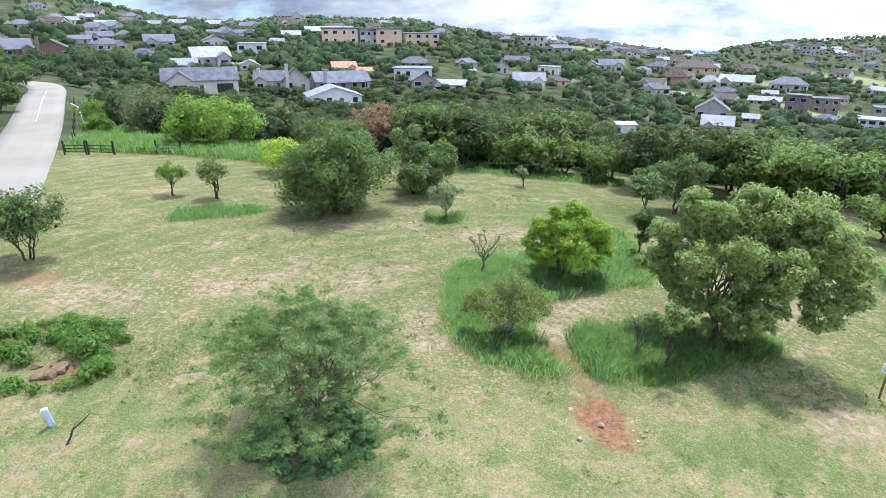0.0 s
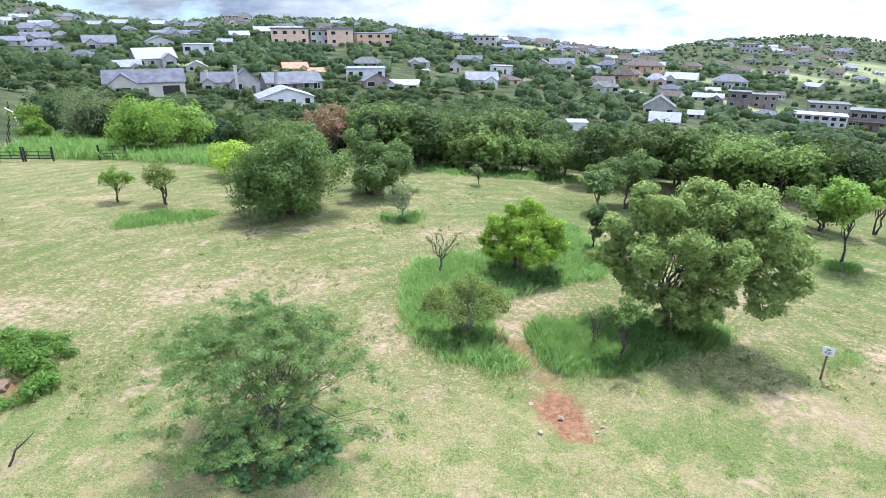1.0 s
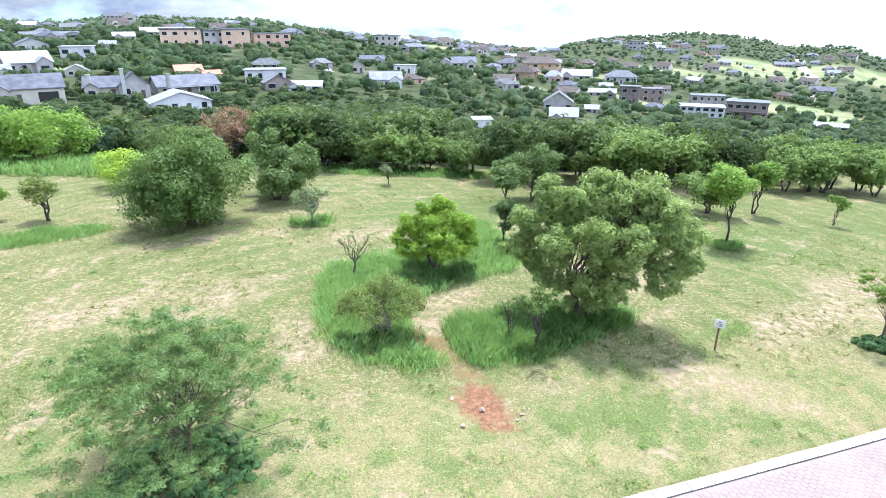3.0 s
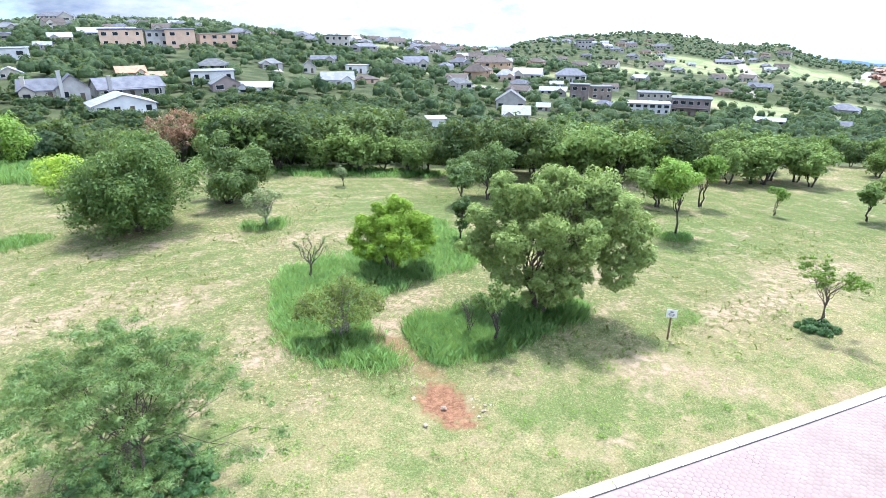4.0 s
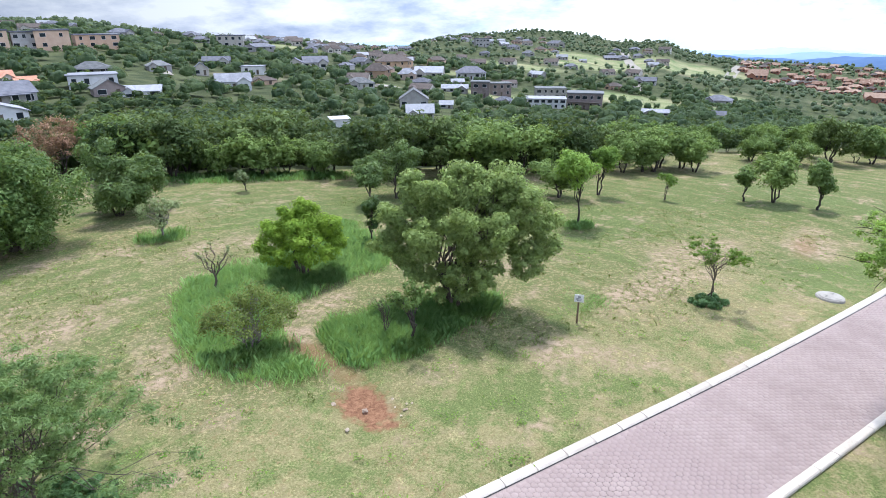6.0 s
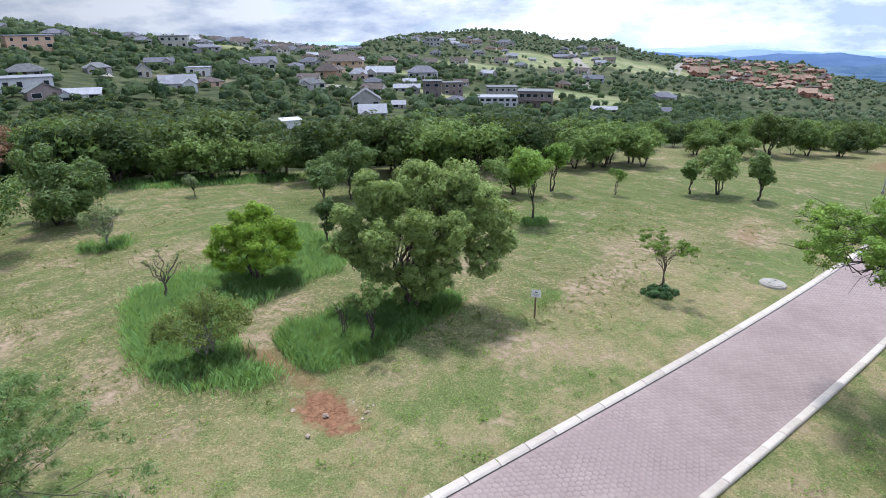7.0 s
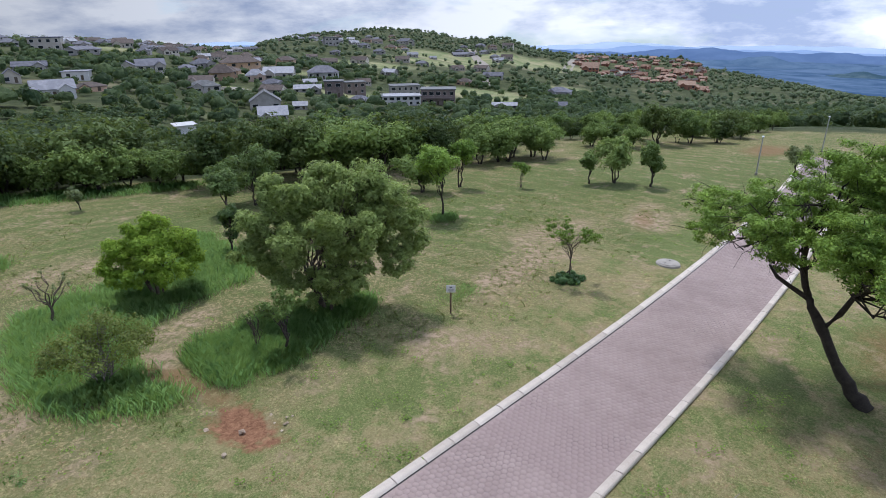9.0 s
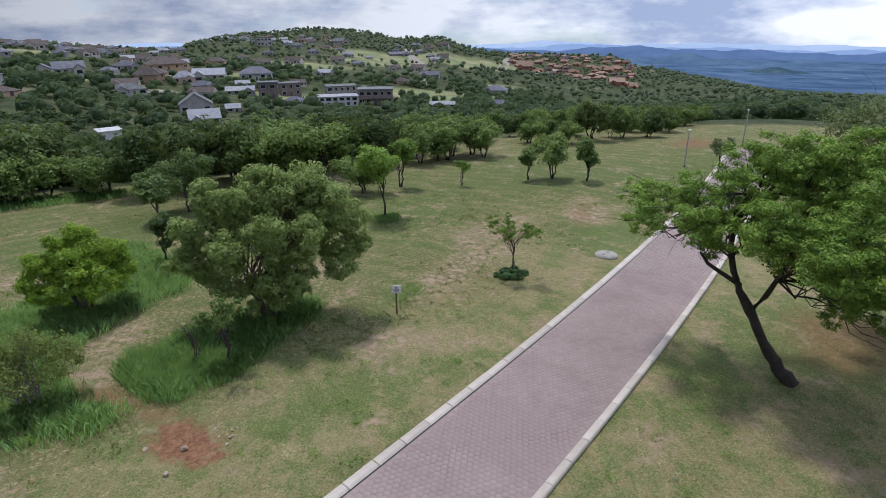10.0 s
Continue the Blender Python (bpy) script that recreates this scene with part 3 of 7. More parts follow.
def build_ground():
    radii = np.concatenate([[0.01, 3], np.arange(5, 52, 0.55), np.geomspace(53, 4800, 70)])
    ang = np.radians(np.arange(0, 360, 1.0))
    r, a = np.meshgrid(radii, ang, indexing="ij")
    x, y = -np.sin(a) * r, np.cos(a) * r
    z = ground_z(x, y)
    # gentle unevenness, none along the roads
    n = x * ROAD_N[0] + y * ROAD_N[1] - road_off(x)
    calm = np.clip((np.abs(n - 6.4) - 2.2) / 4, 0, 1) * np.clip((r - 4) / 6, 0, 1)
    lump = np.sin(x * 0.9 + 1.3 * np.sin(y * 0.5)) * np.cos(y * 0.8 + np.sin(x * 0.37)) * 0.045 + np.sin(x * 0.23 + 2) * np.sin(y * 0.19) * 0.08
    hollow = -0.16 * np.exp(-(((x - 4.3) / 1.0) ** 2 + ((y - 13.2) / 1.5) ** 2))
    z = z + lump * calm * (1 - 0.6 * smooth(60, 200, r)) + hollow
    z = np.where((n > ROAD_IN - 0.5) & (n < ROAD_OUT + 0.5) & (r < 90) & (x > 0), z - 0.05, z)
    verts = np.stack([x, y, z], -1).reshape(-1, 3)
    nr, na = r.shape
    i, j = np.meshgrid(np.arange(nr - 1), np.arange(na), indexing="ij")
    k = (j + 1) % na
    faces = np.stack([i * na + j, i * na + k, (i + 1) * na + k, (i + 1) * na + j], -1).reshape(-1, 4)[:, ::-1]
    me = mesh_of("ground", verts, faces, True)
    az = np.degrees(np.arctan2(-x, y))
    edge = np.interp(az, AZ, EDGE)
    field = 1 - smooth(edge * 0.97, edge * 1.1, r)
    att = me.attributes.new("open_field", "FLOAT", "POINT")
    att.data.foreach_set("value", field.astype(np.float32).ravel())
    att = me.attributes.new("meadow", "FLOAT", "POINT")
    att.data.foreach_set("value", meadow(x, y).astype(np.float32).ravel())
    me.materials.append(ground_material())
    tagged(new("ground", me), "mown grass field, green and dry straw patches, bush slopes beyond", "ground", kind="structure")


build_ground()


# ---- trees and bushes of the field ----
def across(az, e, f, z, r):
    """A ball e metres to the right, f metres away and z up from a foot seen in the direction az."""
    c, s = math.cos(radians(az)), math.sin(radians(az))
    return (e * c - f * s, e * s + f * c, z, r)


def put_field_trees():
    t = "tree"
    # the large tree: upright billows on a vase of stems, foliage low down inside
    billows = []
    for e, f, z, r in ((-2.35, 0.1, 3.7, 0.78), (-1.55, 0.4, 4.65, 0.80), (-0.75, -0.3, 4.75, 0.70), (0.05, 0.5, 5.15, 0.75), (0.75, -0.1, 5.05, 0.75), (1.75, 0.4, 5.1, 0.90), (2.45, -0.2, 4.55, 0.80), (3.0, 0.3, 3.7, 0.85),
                       (3.25, -0.2, 2.8, 0.70), (-2.65, -0.3, 2.75, 0.62), (-2.3, 0.5, 2.0, 0.55), (-1.2, -1.3, 3.5, 0.72), (0.2, -1.5, 3.9, 0.75), (1.4, -1.3, 3.6, 0.78), (-1.1, 1.4, 4.0, 0.85), (0.6, 1.7, 4.2, 0.9), (2.0, 1.4, 4.0, 0.9)):
        for q, k in ((1.0, 1.0), (0.80, 0.92), (0.62, 0.72)):
            billows.append(across(-28.6, e * (0.25 + 0.75 * q), f * (0.25 + 0.75 * q), 1.5 + (z - 1.5) * q, r * k))
    billows += [across(-28.6, e, f, z, r) for e, f, z, r in ((2.5, -0.5, 1.95, 0.52), (2.9, -0.3, 2.15, 0.5), (-0.1, -0.6, 1.35, 0.42), (0.75, -0.5, 1.2, 0.4), (-0.7, -0.5, 1.9, 0.5), (0.45, -0.7, 2.2, 0.55), (1.35, -0.4, 2.0, 0.5), (-1.5, -0.8, 2.0, 0.5), (0.3, 0.6, 1.5, 0.5), (-0.5, -0.8, 1.0, 0.38), (0.3, -0.9, 1.1, 0.42), (1.1, -0.7, 1.6, 0.48), (-1.1, -0.7, 1.5, 0.48), (0.0, -1.1, 1.9, 0.55), (0.9, -1.1, 1.9, 0.52))]
    tree(t, 9.5, 17.6, 5.6, 6.4, "large leafy multi-stemmed tree standing in long grass", LEAF_BIG, BARK, low=0.2, stems=7, trunk_r=0.15, seed=3,
         clumps=700, count=105000, corners=3, leaf=(0.115, 0.058), fork=0.30, limbs=7, shell=0.42, splay=0.10, lobes=billows, share=0.42)
    tree(t, 5.12, 23.2, 3.45, 4.1, "lime-green rounded young tree rising from long grass", LEAF_LIME, BARK, low=0.22, stems=3, trunk_r=0.12, seed=5,
         clumps=340, count=34000, corners=3, leaf=(0.11, 0.055), fork=0.25, limbs=5, shell=0.45, squash=0.7, share=0.42,
         lobes=[across(-12.4, e, f, z, r) for e, f, z, r in ((0.1, 0, 2.55, 0.85), (-1.0, 0, 2.25, 0.7), (1.1, 0.1, 2.2, 0.75), (0.1, -1.0, 2.0, 0.7), (0, 1.0, 2.3, 0.75), (-1.5, -0.3, 1.65, 0.5),
                (1.55, -0.2, 1.6, 0.5), (0.7, -1.1, 1.45, 0.5), (-0.7, -1.0, 1.45, 0.5), (0.5, 0.3, 2.95, 0.45), (-0.5, 0.1, 2.85, 0.45), (-0.9, 0.9, 1.8, 0.6), (1.0, 0.9, 1.8, 0.6), (0.0, -0.6, 2.3, 0.8), (0.6, 0.0, 1.95, 0.7), (-0.6, 0.0, 1.95, 0.7), (0.1, -1.3, 1.35, 0.5), (1.2, -0.7, 1.35, 0.5), (-1.2, -0.6, 1.3, 0.5), (1.6, 0.4, 1.3, 0.4), (0.2, 0.2, 3.1, 0.5))])
    tree(t, 1.58, 23.2, 2.25, 1.3, "small nearly leafless tree with dark bare branches", LEAF_GREY, BARK, low=0.45, stems=1, trunk_r=0.055, seed=7,
         clumps=20, count=420, leaf=(0.08, 0.035), fork=0.36, limbs=9, shell=0.8,
         lobes=((-0.5, 0, 1.65, 0.22), (0.55, 0.05, 1.75, 0.22), (0.05, 0.3, 2.05, 0.22), (0.3, -0.4, 1.6, 0.2), (-0.3, 0.35, 1.45, 0.2), (0.65, 0.1, 1.35, 0.2), (-0.25, -0.3, 1.9, 0.2), (0.3, 0.2, 2.2, 0.16)))
    tree("bush", 1.97, 17.5, 2.5, 3.4, "sparse olive-green bush with grey twigs in long grass", LEAF_OLIVE, BARK_GREY, low=0.34, stems=7, trunk_r=0.06, seed=9,
         clumps=170, count=6400, leaf=(0.088, 0.045), fork=0.3, limbs=8, category="bush", shell=0.6,
         lobes=((-0.8, 0.0, 1.55, 0.7), (0.2, 0.2, 1.85, 0.7), (0.95, 0.0, 1.6, 0.65), (-0.3, -0.6, 1.25, 0.6), (0.6, -0.5, 1.35, 0.6), (-1.15, 0.3, 1.15, 0.5), (1.3, 0.2, 1.15, 0.45), (0.0, 0.6, 1.5, 0.7)))
    tree(t, 6.82, 15.5, 2.75, 1.7, "slender young tree with a thin dark trunk", LEAF_EDGE, BARK_DARK, low=0.35, stems=1, trunk_r=0.05, seed=11,
         clumps=26, size=0.12, count=1700, leaf=(0.11, 0.05), fork=0.45, limbs=12, shell=0.8)
    tree(t, -3.5, 12.0, 4.3, 7.6, "airy feathery-leaved tree growing out of a creeper thicket", LEAF_FEATHER, BARK, low=0.30, stems=4, trunk_r=0.06, seed=13,
         tiers=560, count=76000, corners=3, leaf=(0.078, 0.024), fork=0.42, limbs=14, shell=0.6, squash=0.24, splay=0.06)
    tree("creeper_thicket", -3.5, 12.1, 0.7, 3.6, "dense dark green creeper mound round the foot of a tree", LEAF_CREEPER, BARK, low=0.0, stems=5, trunk_r=0.03, seed=14,
         clumps=240, count=30000, corners=3, leaf=(0.078, 0.058), fork=0.3, limbs=4, category="bush", squash=0.7,
         lobes=[(q * math.cos(a), q * math.sin(a) * 0.85, 0.34 * (1.2 - q / 2.1), 0.27) for q, n in ((0.0, 1), (0.45, 6), (0.9, 11), (1.3, 16), (1.6, 20)) for a in [2 * math.pi * (i + 0.3 * q) / n for i in range(n)]])
    tree(t, -18.7, 24.1, 3.5, 4.0, "small dark leafy tree with several thin stems", LEAF_DARK, BARK_DARK, low=0.28, stems=3, trunk_r=0.08, seed=15,
         clumps=40, size=0.13, count=9500, corners=3, leaf=(0.15, 0.08), fork=0.35, limbs=7)
    tree(t, -17.7, 36.5, 2.4, 2.7, "small open-crowned bushveld tree on dry grass", LEAF_FRESH, BARK_DARK, low=0.38, stems=1, trunk_r=0.05, seed=17,
         clumps=22, size=0.13, count=2700, leaf=(0.13, 0.06), fork=0.35, limbs=9)
    tree(t, -14.5, 35.6, 2.8, 2.7, "small olive tree with a short dark trunk", LEAF_OLIVE, BARK_DARK, low=0.35, stems=2, trunk_r=0.08, seed=19,
         clumps=24, size=0.13, count=3000, leaf=(0.13, 0.07), fork=0.4, limbs=7)
    tree(t, -6.5, 33.0, 5.5, 6.8, "broad dense round-topped tree with foliage to the ground", LEAF_MID, BARK, low=-0.08, stems=4, trunk_r=0.14, seed=21,
         clumps=150, size=0.12, count=50000, corners=3, leaf=(0.165, 0.085), fork=0.3, limbs=6)
    tree(t, -12.3, 44.0, 2.8, 4.6, "light green low bushy tree", LEAF_LIME, BARK, low=0.1, stems=3, trunk_r=0.07, seed=23, clumps=22, size=0.16, count=3800, leaf=(0.2, 0.1), fork=0.3, limbs=5)
    tree(t, -2.0, 37.1, 4.9, 6.0, "dark ragged multi-stemmed tree", LEAF_DARK, BARK_DARK, low=-0.05, stems=4, trunk_r=0.11, seed=25, clumps=50, size=0.12, count=16000, corners=3, leaf=(0.19, 0.095), fork=0.3, limbs=6)
    tree(t, -0.05, 31.7, 2.3, 2.4, "grey-green thin tree with a see-through crown", LEAF_GREY, BARK_GREY, low=0.3, stems=1, trunk_r=0.06, seed=27,
         clumps=24, size=0.10, count=2600, leaf=(0.10, 0.045), fork=0.35, limbs=14, lean=(0.2, 0), shell=0.5)
    tree(t, 5.54, 40.5, 1.6, 1.4, "tiny pale young tree on the grass", LEAF_GREY, BARK_DARK, low=0.4, trunk_r=0.035, seed=29, clumps=12, size=0.16, count=800, leaf=(0.14, 0.07), fork=0.35, limbs=8)
    tree(t, 21.0, 24.4, 4.5, 3.2, "slim tree with a tall bare trunk and bright tuft-like crown", LEAF_FRESH, BARK_DARK, low=0.42, trunk_r=0.06, seed=31, clumps=24, size=0.15, count=5200, leaf=(0.16, 0.08), fork=0.5, limbs=10)
    tree(t, 27.3, 29.9, 3.6, 2.6, "fresh green tree with a forked trunk", LEAF_FRESH, BARK_DARK, low=0.35, stems=2, trunk_r=0.07, seed=33, clumps=20, size=0.16, count=3600, leaf=(0.18, 0.09), fork=0.4, limbs=6)
    tree(t, 30.4, 26.9, 2.0, 1.3, "very small young tree on the mown slope", LEAF_FRESH, BARK, low=0.42, stems=2, trunk_r=0.035, seed=35, clumps=12, size=0.17, count=900, leaf=(0.13, 0.065), fork=0.4, limbs=5)
    tree(t, 19.1, 13.95, 2.7, 2.9, "young flat-topped tree ringed by a creeper mound", LEAF_FRESH, BARK, low=0.68, stems=2, trunk_r=0.035, seed=37, clumps=46, size=0.07, count=4200, leaf=(0.085, 0.035), fork=0.55, limbs=12, shell=0.7, squash=0.35, splay=0.03)
    tree("creeper_mound", 19.0, 13.9, 0.32, 1.7, "low dark green creeper mound round a young tree", LEAF_CREEPER, BARK, low=0.0, stems=3, trunk_r=0.01, seed=38, clumps=140, count=5600, leaf=(0.08, 0.06), fork=0.3, limbs=3, squash=0.7,
         lobes=((0, 0, 0.14, 0.3), (0.42, 0.1, 0.1, 0.26), (-0.42, 0, 0.1, 0.26), (0.1, 0.42, 0.1, 0.26), (-0.1, -0.42, 0.1, 0.26), (0.5, -0.35, 0.08, 0.2), (-0.45, 0.4, 0.08, 0.2)), category="bush")
    tree(t, 34.9, 24.3, 2.6, 2.0, "small dark tree on a thin trunk beside a rounded one", LEAF_MID, BARK_DARK, low=0.36, stems=1, trunk_r=0.06, seed=40, clumps=18, size=0.16, count=2600, leaf=(0.18, 0.09), fork=0.4, limbs=8)
    tree(t, 36.3, 23.1, 3.3, 3.6, "rounded dark tree on three thin trunks", LEAF_MID, BARK_DARK, low=0.28, stems=3, trunk_r=0.08, seed=39, clumps=26, size=0.15, count=4600, leaf=(0.2, 0.1), fork=0.4, limbs=5)
    tree(t, 37.2, 20.7, 3.8, 2.0, "narrow upright dark green tree", LEAF_MID, BARK_DARK, low=0.18, stems=1, trunk_r=0.07, seed=41, clumps=26, size=0.17, count=4200, leaf=(0.19, 0.09), fork=0.3, limbs=10)


def put_thorn_tree():
    """The leaning thorn tree beside the road: a bent trunk, a side limb low down, a flat spreading crown."""
    rng = np.random.default_rng(77)
    x, y = 18.2, 2.6
    root = thing("thorn_tree", x, y, float(ground_z(x, y)) - 0.05, "leaning thorn tree with dark bent trunk and feathery flat crown", "tree")
    # local axes: e runs along the view's left, f away from it
    trunk = np.array([(0, 0.1, 0), (0, 0.5, 0.43), (-0.05, 1.05, 1.2), (-0.1, 1.6, 2.05), (-0.1, 2.1, 2.85), (-0.1, 2.4, 3.6), (-0.05, 2.55, 4.5), (0.1, 2.3, 5.6)])
    low_limb = np.array([trunk[3], (0.1, 1.3, 2.6), (0.1, 1.1, 3.2), (0.2, 0.75, 4.2), (0.3, 0.2, 5.2)])
    left_limb = np.array([trunk[4], (-0.2, 2.6, 3.1), (-0.25, 3.0, 3.3), (-0.2, 3.3, 3.6)])
    s = np.linspace(0, 7, 29)
    knotty = np.stack([np.interp(s, np.arange(8), trunk[:, k]) for k in range(3)], 1)
    knotty[2:] += rng.normal(0, 0.022, (27, 3))
    girth = np.interp(s, np.arange(8), [0.27, 0.175, 0.15, 0.145, 0.11, 0.09, 0.07, 0.04]) * rng.uniform(0.9, 1.12, 29)
    part("trunk", mesh_of("trunk", *tube(knotty, girth, 10), True), BARK_DARK, root)
    part("limb", mesh_of("limb", *tube(low_limb, [0.10, 0.085, 0.07, 0.06, 0.035], 8), True), BARK_DARK, root)
    part("limb", mesh_of("limb", *tube(left_limb, [0.085, 0.07, 0.06, 0.03], 8), True), BARK_DARK, root, "short dead limb stump")
    wood = []
    lobes = ((0, 1.2, 6.6, 1.1), (0.3, 2.6, 6.4, 1.0), (-0.3, -0.1, 6.6, 1.1), (0.5, 0.6, 5.4, 1.2), (-0.6, 2.2, 5.4, 1.0), (0.2, 3.7, 5.2, 0.9), (-0.4, 4.8, 5.1, 0.85), (0.3, 5.8, 4.9, 0.75),
             (-0.7, 5.2, 4.3, 0.6), (0.2, 3.9, 4.3, 0.6), (0.6, -1.4, 5.6, 1.2), (-0.4, -1.2, 4.2, 1.0), (0.4, -2.6, 4.6, 1.2), (-0.2, -2.2, 3.4, 0.8), (1.5, 1.0, 6.0, 1.2), (1.6, 3.0, 5.4, 1.0),
             (-1.5, 0.6, 5.6, 1.0), (-1.3, 2.4, 4.8, 0.8), (1.7, -1.2, 5.2, 1.2), (-0.1, 0.9, 4.4, 0.7), (0.3, -3.6, 5.0, 1.0), (-2.4, -2.2, 5.0, 1.1), (-2.0, -4.4, 4.8, 1.2), (-3.2, -0.6, 5.2, 0.9), (0.8, -5.2, 5.2, 1.3), (-0.9, 3.4, 5.4, 0.8), (0.0, 0.4, 7.0, 0.8), (0.4, 2.0, 6.9, 0.8), (-2.2, 1.0, 5.4, 1.0), (-2.0, 2.8, 5.1, 0.9), (-1.8, 4.4, 4.9, 0.7), (2.6, 0.2, 5.8, 1.1), (2.4, 2.2, 5.8, 1.0), (2.6, -2.4, 5.4, 1.1), (-1.4, -0.8, 6.0, 1.0), (1.2, 4.6, 5.2, 0.8),
             (0.3, -0.3, 7.3, 0.9), (0.0, 0.9, 7.1, 0.8), (0.5, -1.4, 6.8, 0.9), (0.2, -2.4, 6.2, 0.9), (0.0, -3.2, 5.4, 0.9), (0.0, -3.6, 4.2, 0.8), (-0.3, -3.0, 3.3, 0.7), (0.0, -4.6, 3.8, 0.8), (0.3, 0.2, 6.2, 1.0),
             (0.0, 0.3, 5.2, 0.9), (0.0, -1.0, 5.0, 1.0), (-2.8, -3.4, 4.4, 1.0), (-1.2, -5.6, 4.4, 1.1), (-3.0, -1.8, 5.6, 1.0),
             (0.3, 1.7, 4.3, 0.75), (0.7, 1.2, 3.8, 0.55), (0.2, 0.2, 4.2, 0.85), (0.0, -0.5, 3.7, 0.85), (0.4, -1.2, 3.2, 0.75), (-0.6, -0.6, 3.0, 0.6), (0.3, 3.3, 4.0, 0.5), (0.2, 3.1, 3.6, 0.4), (0.6, -0.2, 3.3, 0.6), (0.1, -1.9, 2.8, 0.6), (0.9, 2.6, 4.6, 0.7), (-0.5, 1.4, 5.2, 0.8), (0.2, 1.9, 6.0, 0.9),
             (-2.3, 0.5, 5.0, 0.8), (-2.3, -0.5, 5.2, 0.9), (-1.3, 1.4, 4.9, 0.75), (-2.5, -1.2, 4.6, 0.9), (-1.6, 2.9, 5.1, 0.6), (-0.8, 0.2, 4.8, 0.8), (-0.4, 0.8, 6.4, 0.9), (-1.2, -0.6, 5.4, 0.9))
    blobs = split_lobes(rng, lobes, 1700, 0.30)
    for bx, by, bz, br in blobs[::22]:
        start = trunk[rng.integers(5, 8)] if by > 1.2 else low_limb[rng.integers(2, 5)]
        line = bend(rng, start, (bx, by, bz), 0.1, 7, 0.05)
        wood.append(tube(line, np.linspace(0.034, 0.008, 7), 5))
        for _ in range(3):
            wood.append(tube(bend(rng, line[4], np.array([bx, by, bz]) + rng.normal(0, 0.28, 3), 0, 4, 0.06), np.linspace(0.016, 0.005, 4), 4))
    for bx, by, bz, br in [q for q in blobs if q[1] > 3.0][::9]:
        near = left_limb[3] + (np.array([bx, by, bz]) - left_limb[3]) * rng.uniform(0.45, 0.7)
        line = bend(rng, near, (bx, by, bz), 0.12, 7, 0.08)
        wood.append(tube(line, np.linspace(0.018, 0.005, 7), 4))
        for _ in range(4):
            wood.append(tube(bend(rng, line[rng.integers(3, 6)], np.array([bx, by, bz - 0.1]) + rng.normal(0, 0.36, 3), 0, 4, 0.08), np.linspace(0.012, 0.004, 4), 3))
    part("branchwork", mesh_of("branchwork", *joined(wood), True), BARK_DARK, root)
    p, nrm, outward = crown_points(rng, blobs, 300000, 0.6, 0.55)
    part("crown", leaf_mesh("crown", leaves(rng, p, nrm, 0.080, 0.036, corners=3), outward), LEAF_THORN, root)


put_field_trees()
put_thorn_tree()
# the tree at the far side of the thorn tree, half seen
tree("tree", 23.6, 0.4, 5.8, 6.4, "broad thorn tree with a spreading grey-green crown", LEAF_GREY, BARK_DARK, low=0.35, stems=2, trunk_r=0.16, seed=43, clumps=60, size=0.12, count=24000, corners=3, leaf=(0.19, 0.09), fork=0.35, limbs=5)


tree("tree", 45.5, 4.6, 7.2, 8.5, "tall grey-green tree with a broad loose crown beside the road", LEAF_GREY, BARK_DARK, low=0.15, stems=3, trunk_r=0.16, seed=45, clumps=50, size=0.12, count=12000, leaf=(0.22, 0.09), fork=0.3, limbs=7)
tree("tree", 11.9, 33.3, 3.3, 2.6, "dark blue-green tree on a slender bent trunk", LEAF_DARK, BARK, low=0.35, stems=1, trunk_r=0.07, seed=47, clumps=24, size=0.15, count=4600, leaf=(0.17, 0.09), fork=0.4, limbs=10)
tree("tree", 14.2, 34.6, 4.0, 4.4, "dense dark green tree behind a blue-green one", LEAF_DARK, BARK_DARK, low=0.1, stems=2, trunk_r=0.09, seed=48, clumps=40, size=0.13, count=9000, corners=3, leaf=(0.17, 0.10), fork=0.35, limbs=6)
tree("tree", 49.0, 15.6, 2.6, 2.6, "small thin tree on the grass near the street lamps", LEAF_GREY, BARK_DARK, low=0.35, stems=1, trunk_r=0.06, seed=50, clumps=22, size=0.14, count=2400, leaf=(0.16, 0.08), fork=0.4, limbs=8)
tree("tree", 9.3, 26.1, 2.6, 1.3, "small narrow dark blue-green tree in long grass", LEAF_DARK, BARK_DARK, low=0.3, stems=1, trunk_r=0.045, seed=49, clumps=16, size=0.18, count=2600, leaf=(0.13, 0.07), fork=0.4, limbs=9)
tree("bush", 6.25, 16.6, 1.9, 1.2, "leafless brown twiggy bush beside a young tree", LEAF_GREY, BARK, low=0.5, stems=3, trunk_r=0.03, seed=51, clumps=14, size=0.14, count=60, leaf=(0.07, 0.04), fork=0.5, limbs=6, category="bush")
tree("tree", -22.4, 56.5, 5.7, 9.2, "broad bright green dense tree above long grass", LEAF_FRESH, BARK, low=0.0, stems=4, trunk_r=0.15, seed=53, clumps=70, size=0.12, count=12000, leaf=(0.3, 0.15), fork=0.3, limbs=5)
tree("tree", -33.5, 66.0, 6.6, 9.6, "grey twiggy half-bare tree", LEAF_GREY, BARK_GREY, low=0.05, stems=6, trunk_r=0.12, seed=55, clumps=60, size=0.12, count=7000, leaf=(0.26, 0.12), fork=0.3, limbs=8, shell=0.6)
tree("tree", -7.7, 66.0, 7.0, 7.0, "reddish-brown dead-leaved tree among green trees", LEAF_RUST, BARK, low=0.1, stems=4, trunk_r=0.12, seed=57, clumps=46, size=0.11, count=7500, leaf=(0.22, 0.10), fork=0.3, limbs=8, shell=0.6)
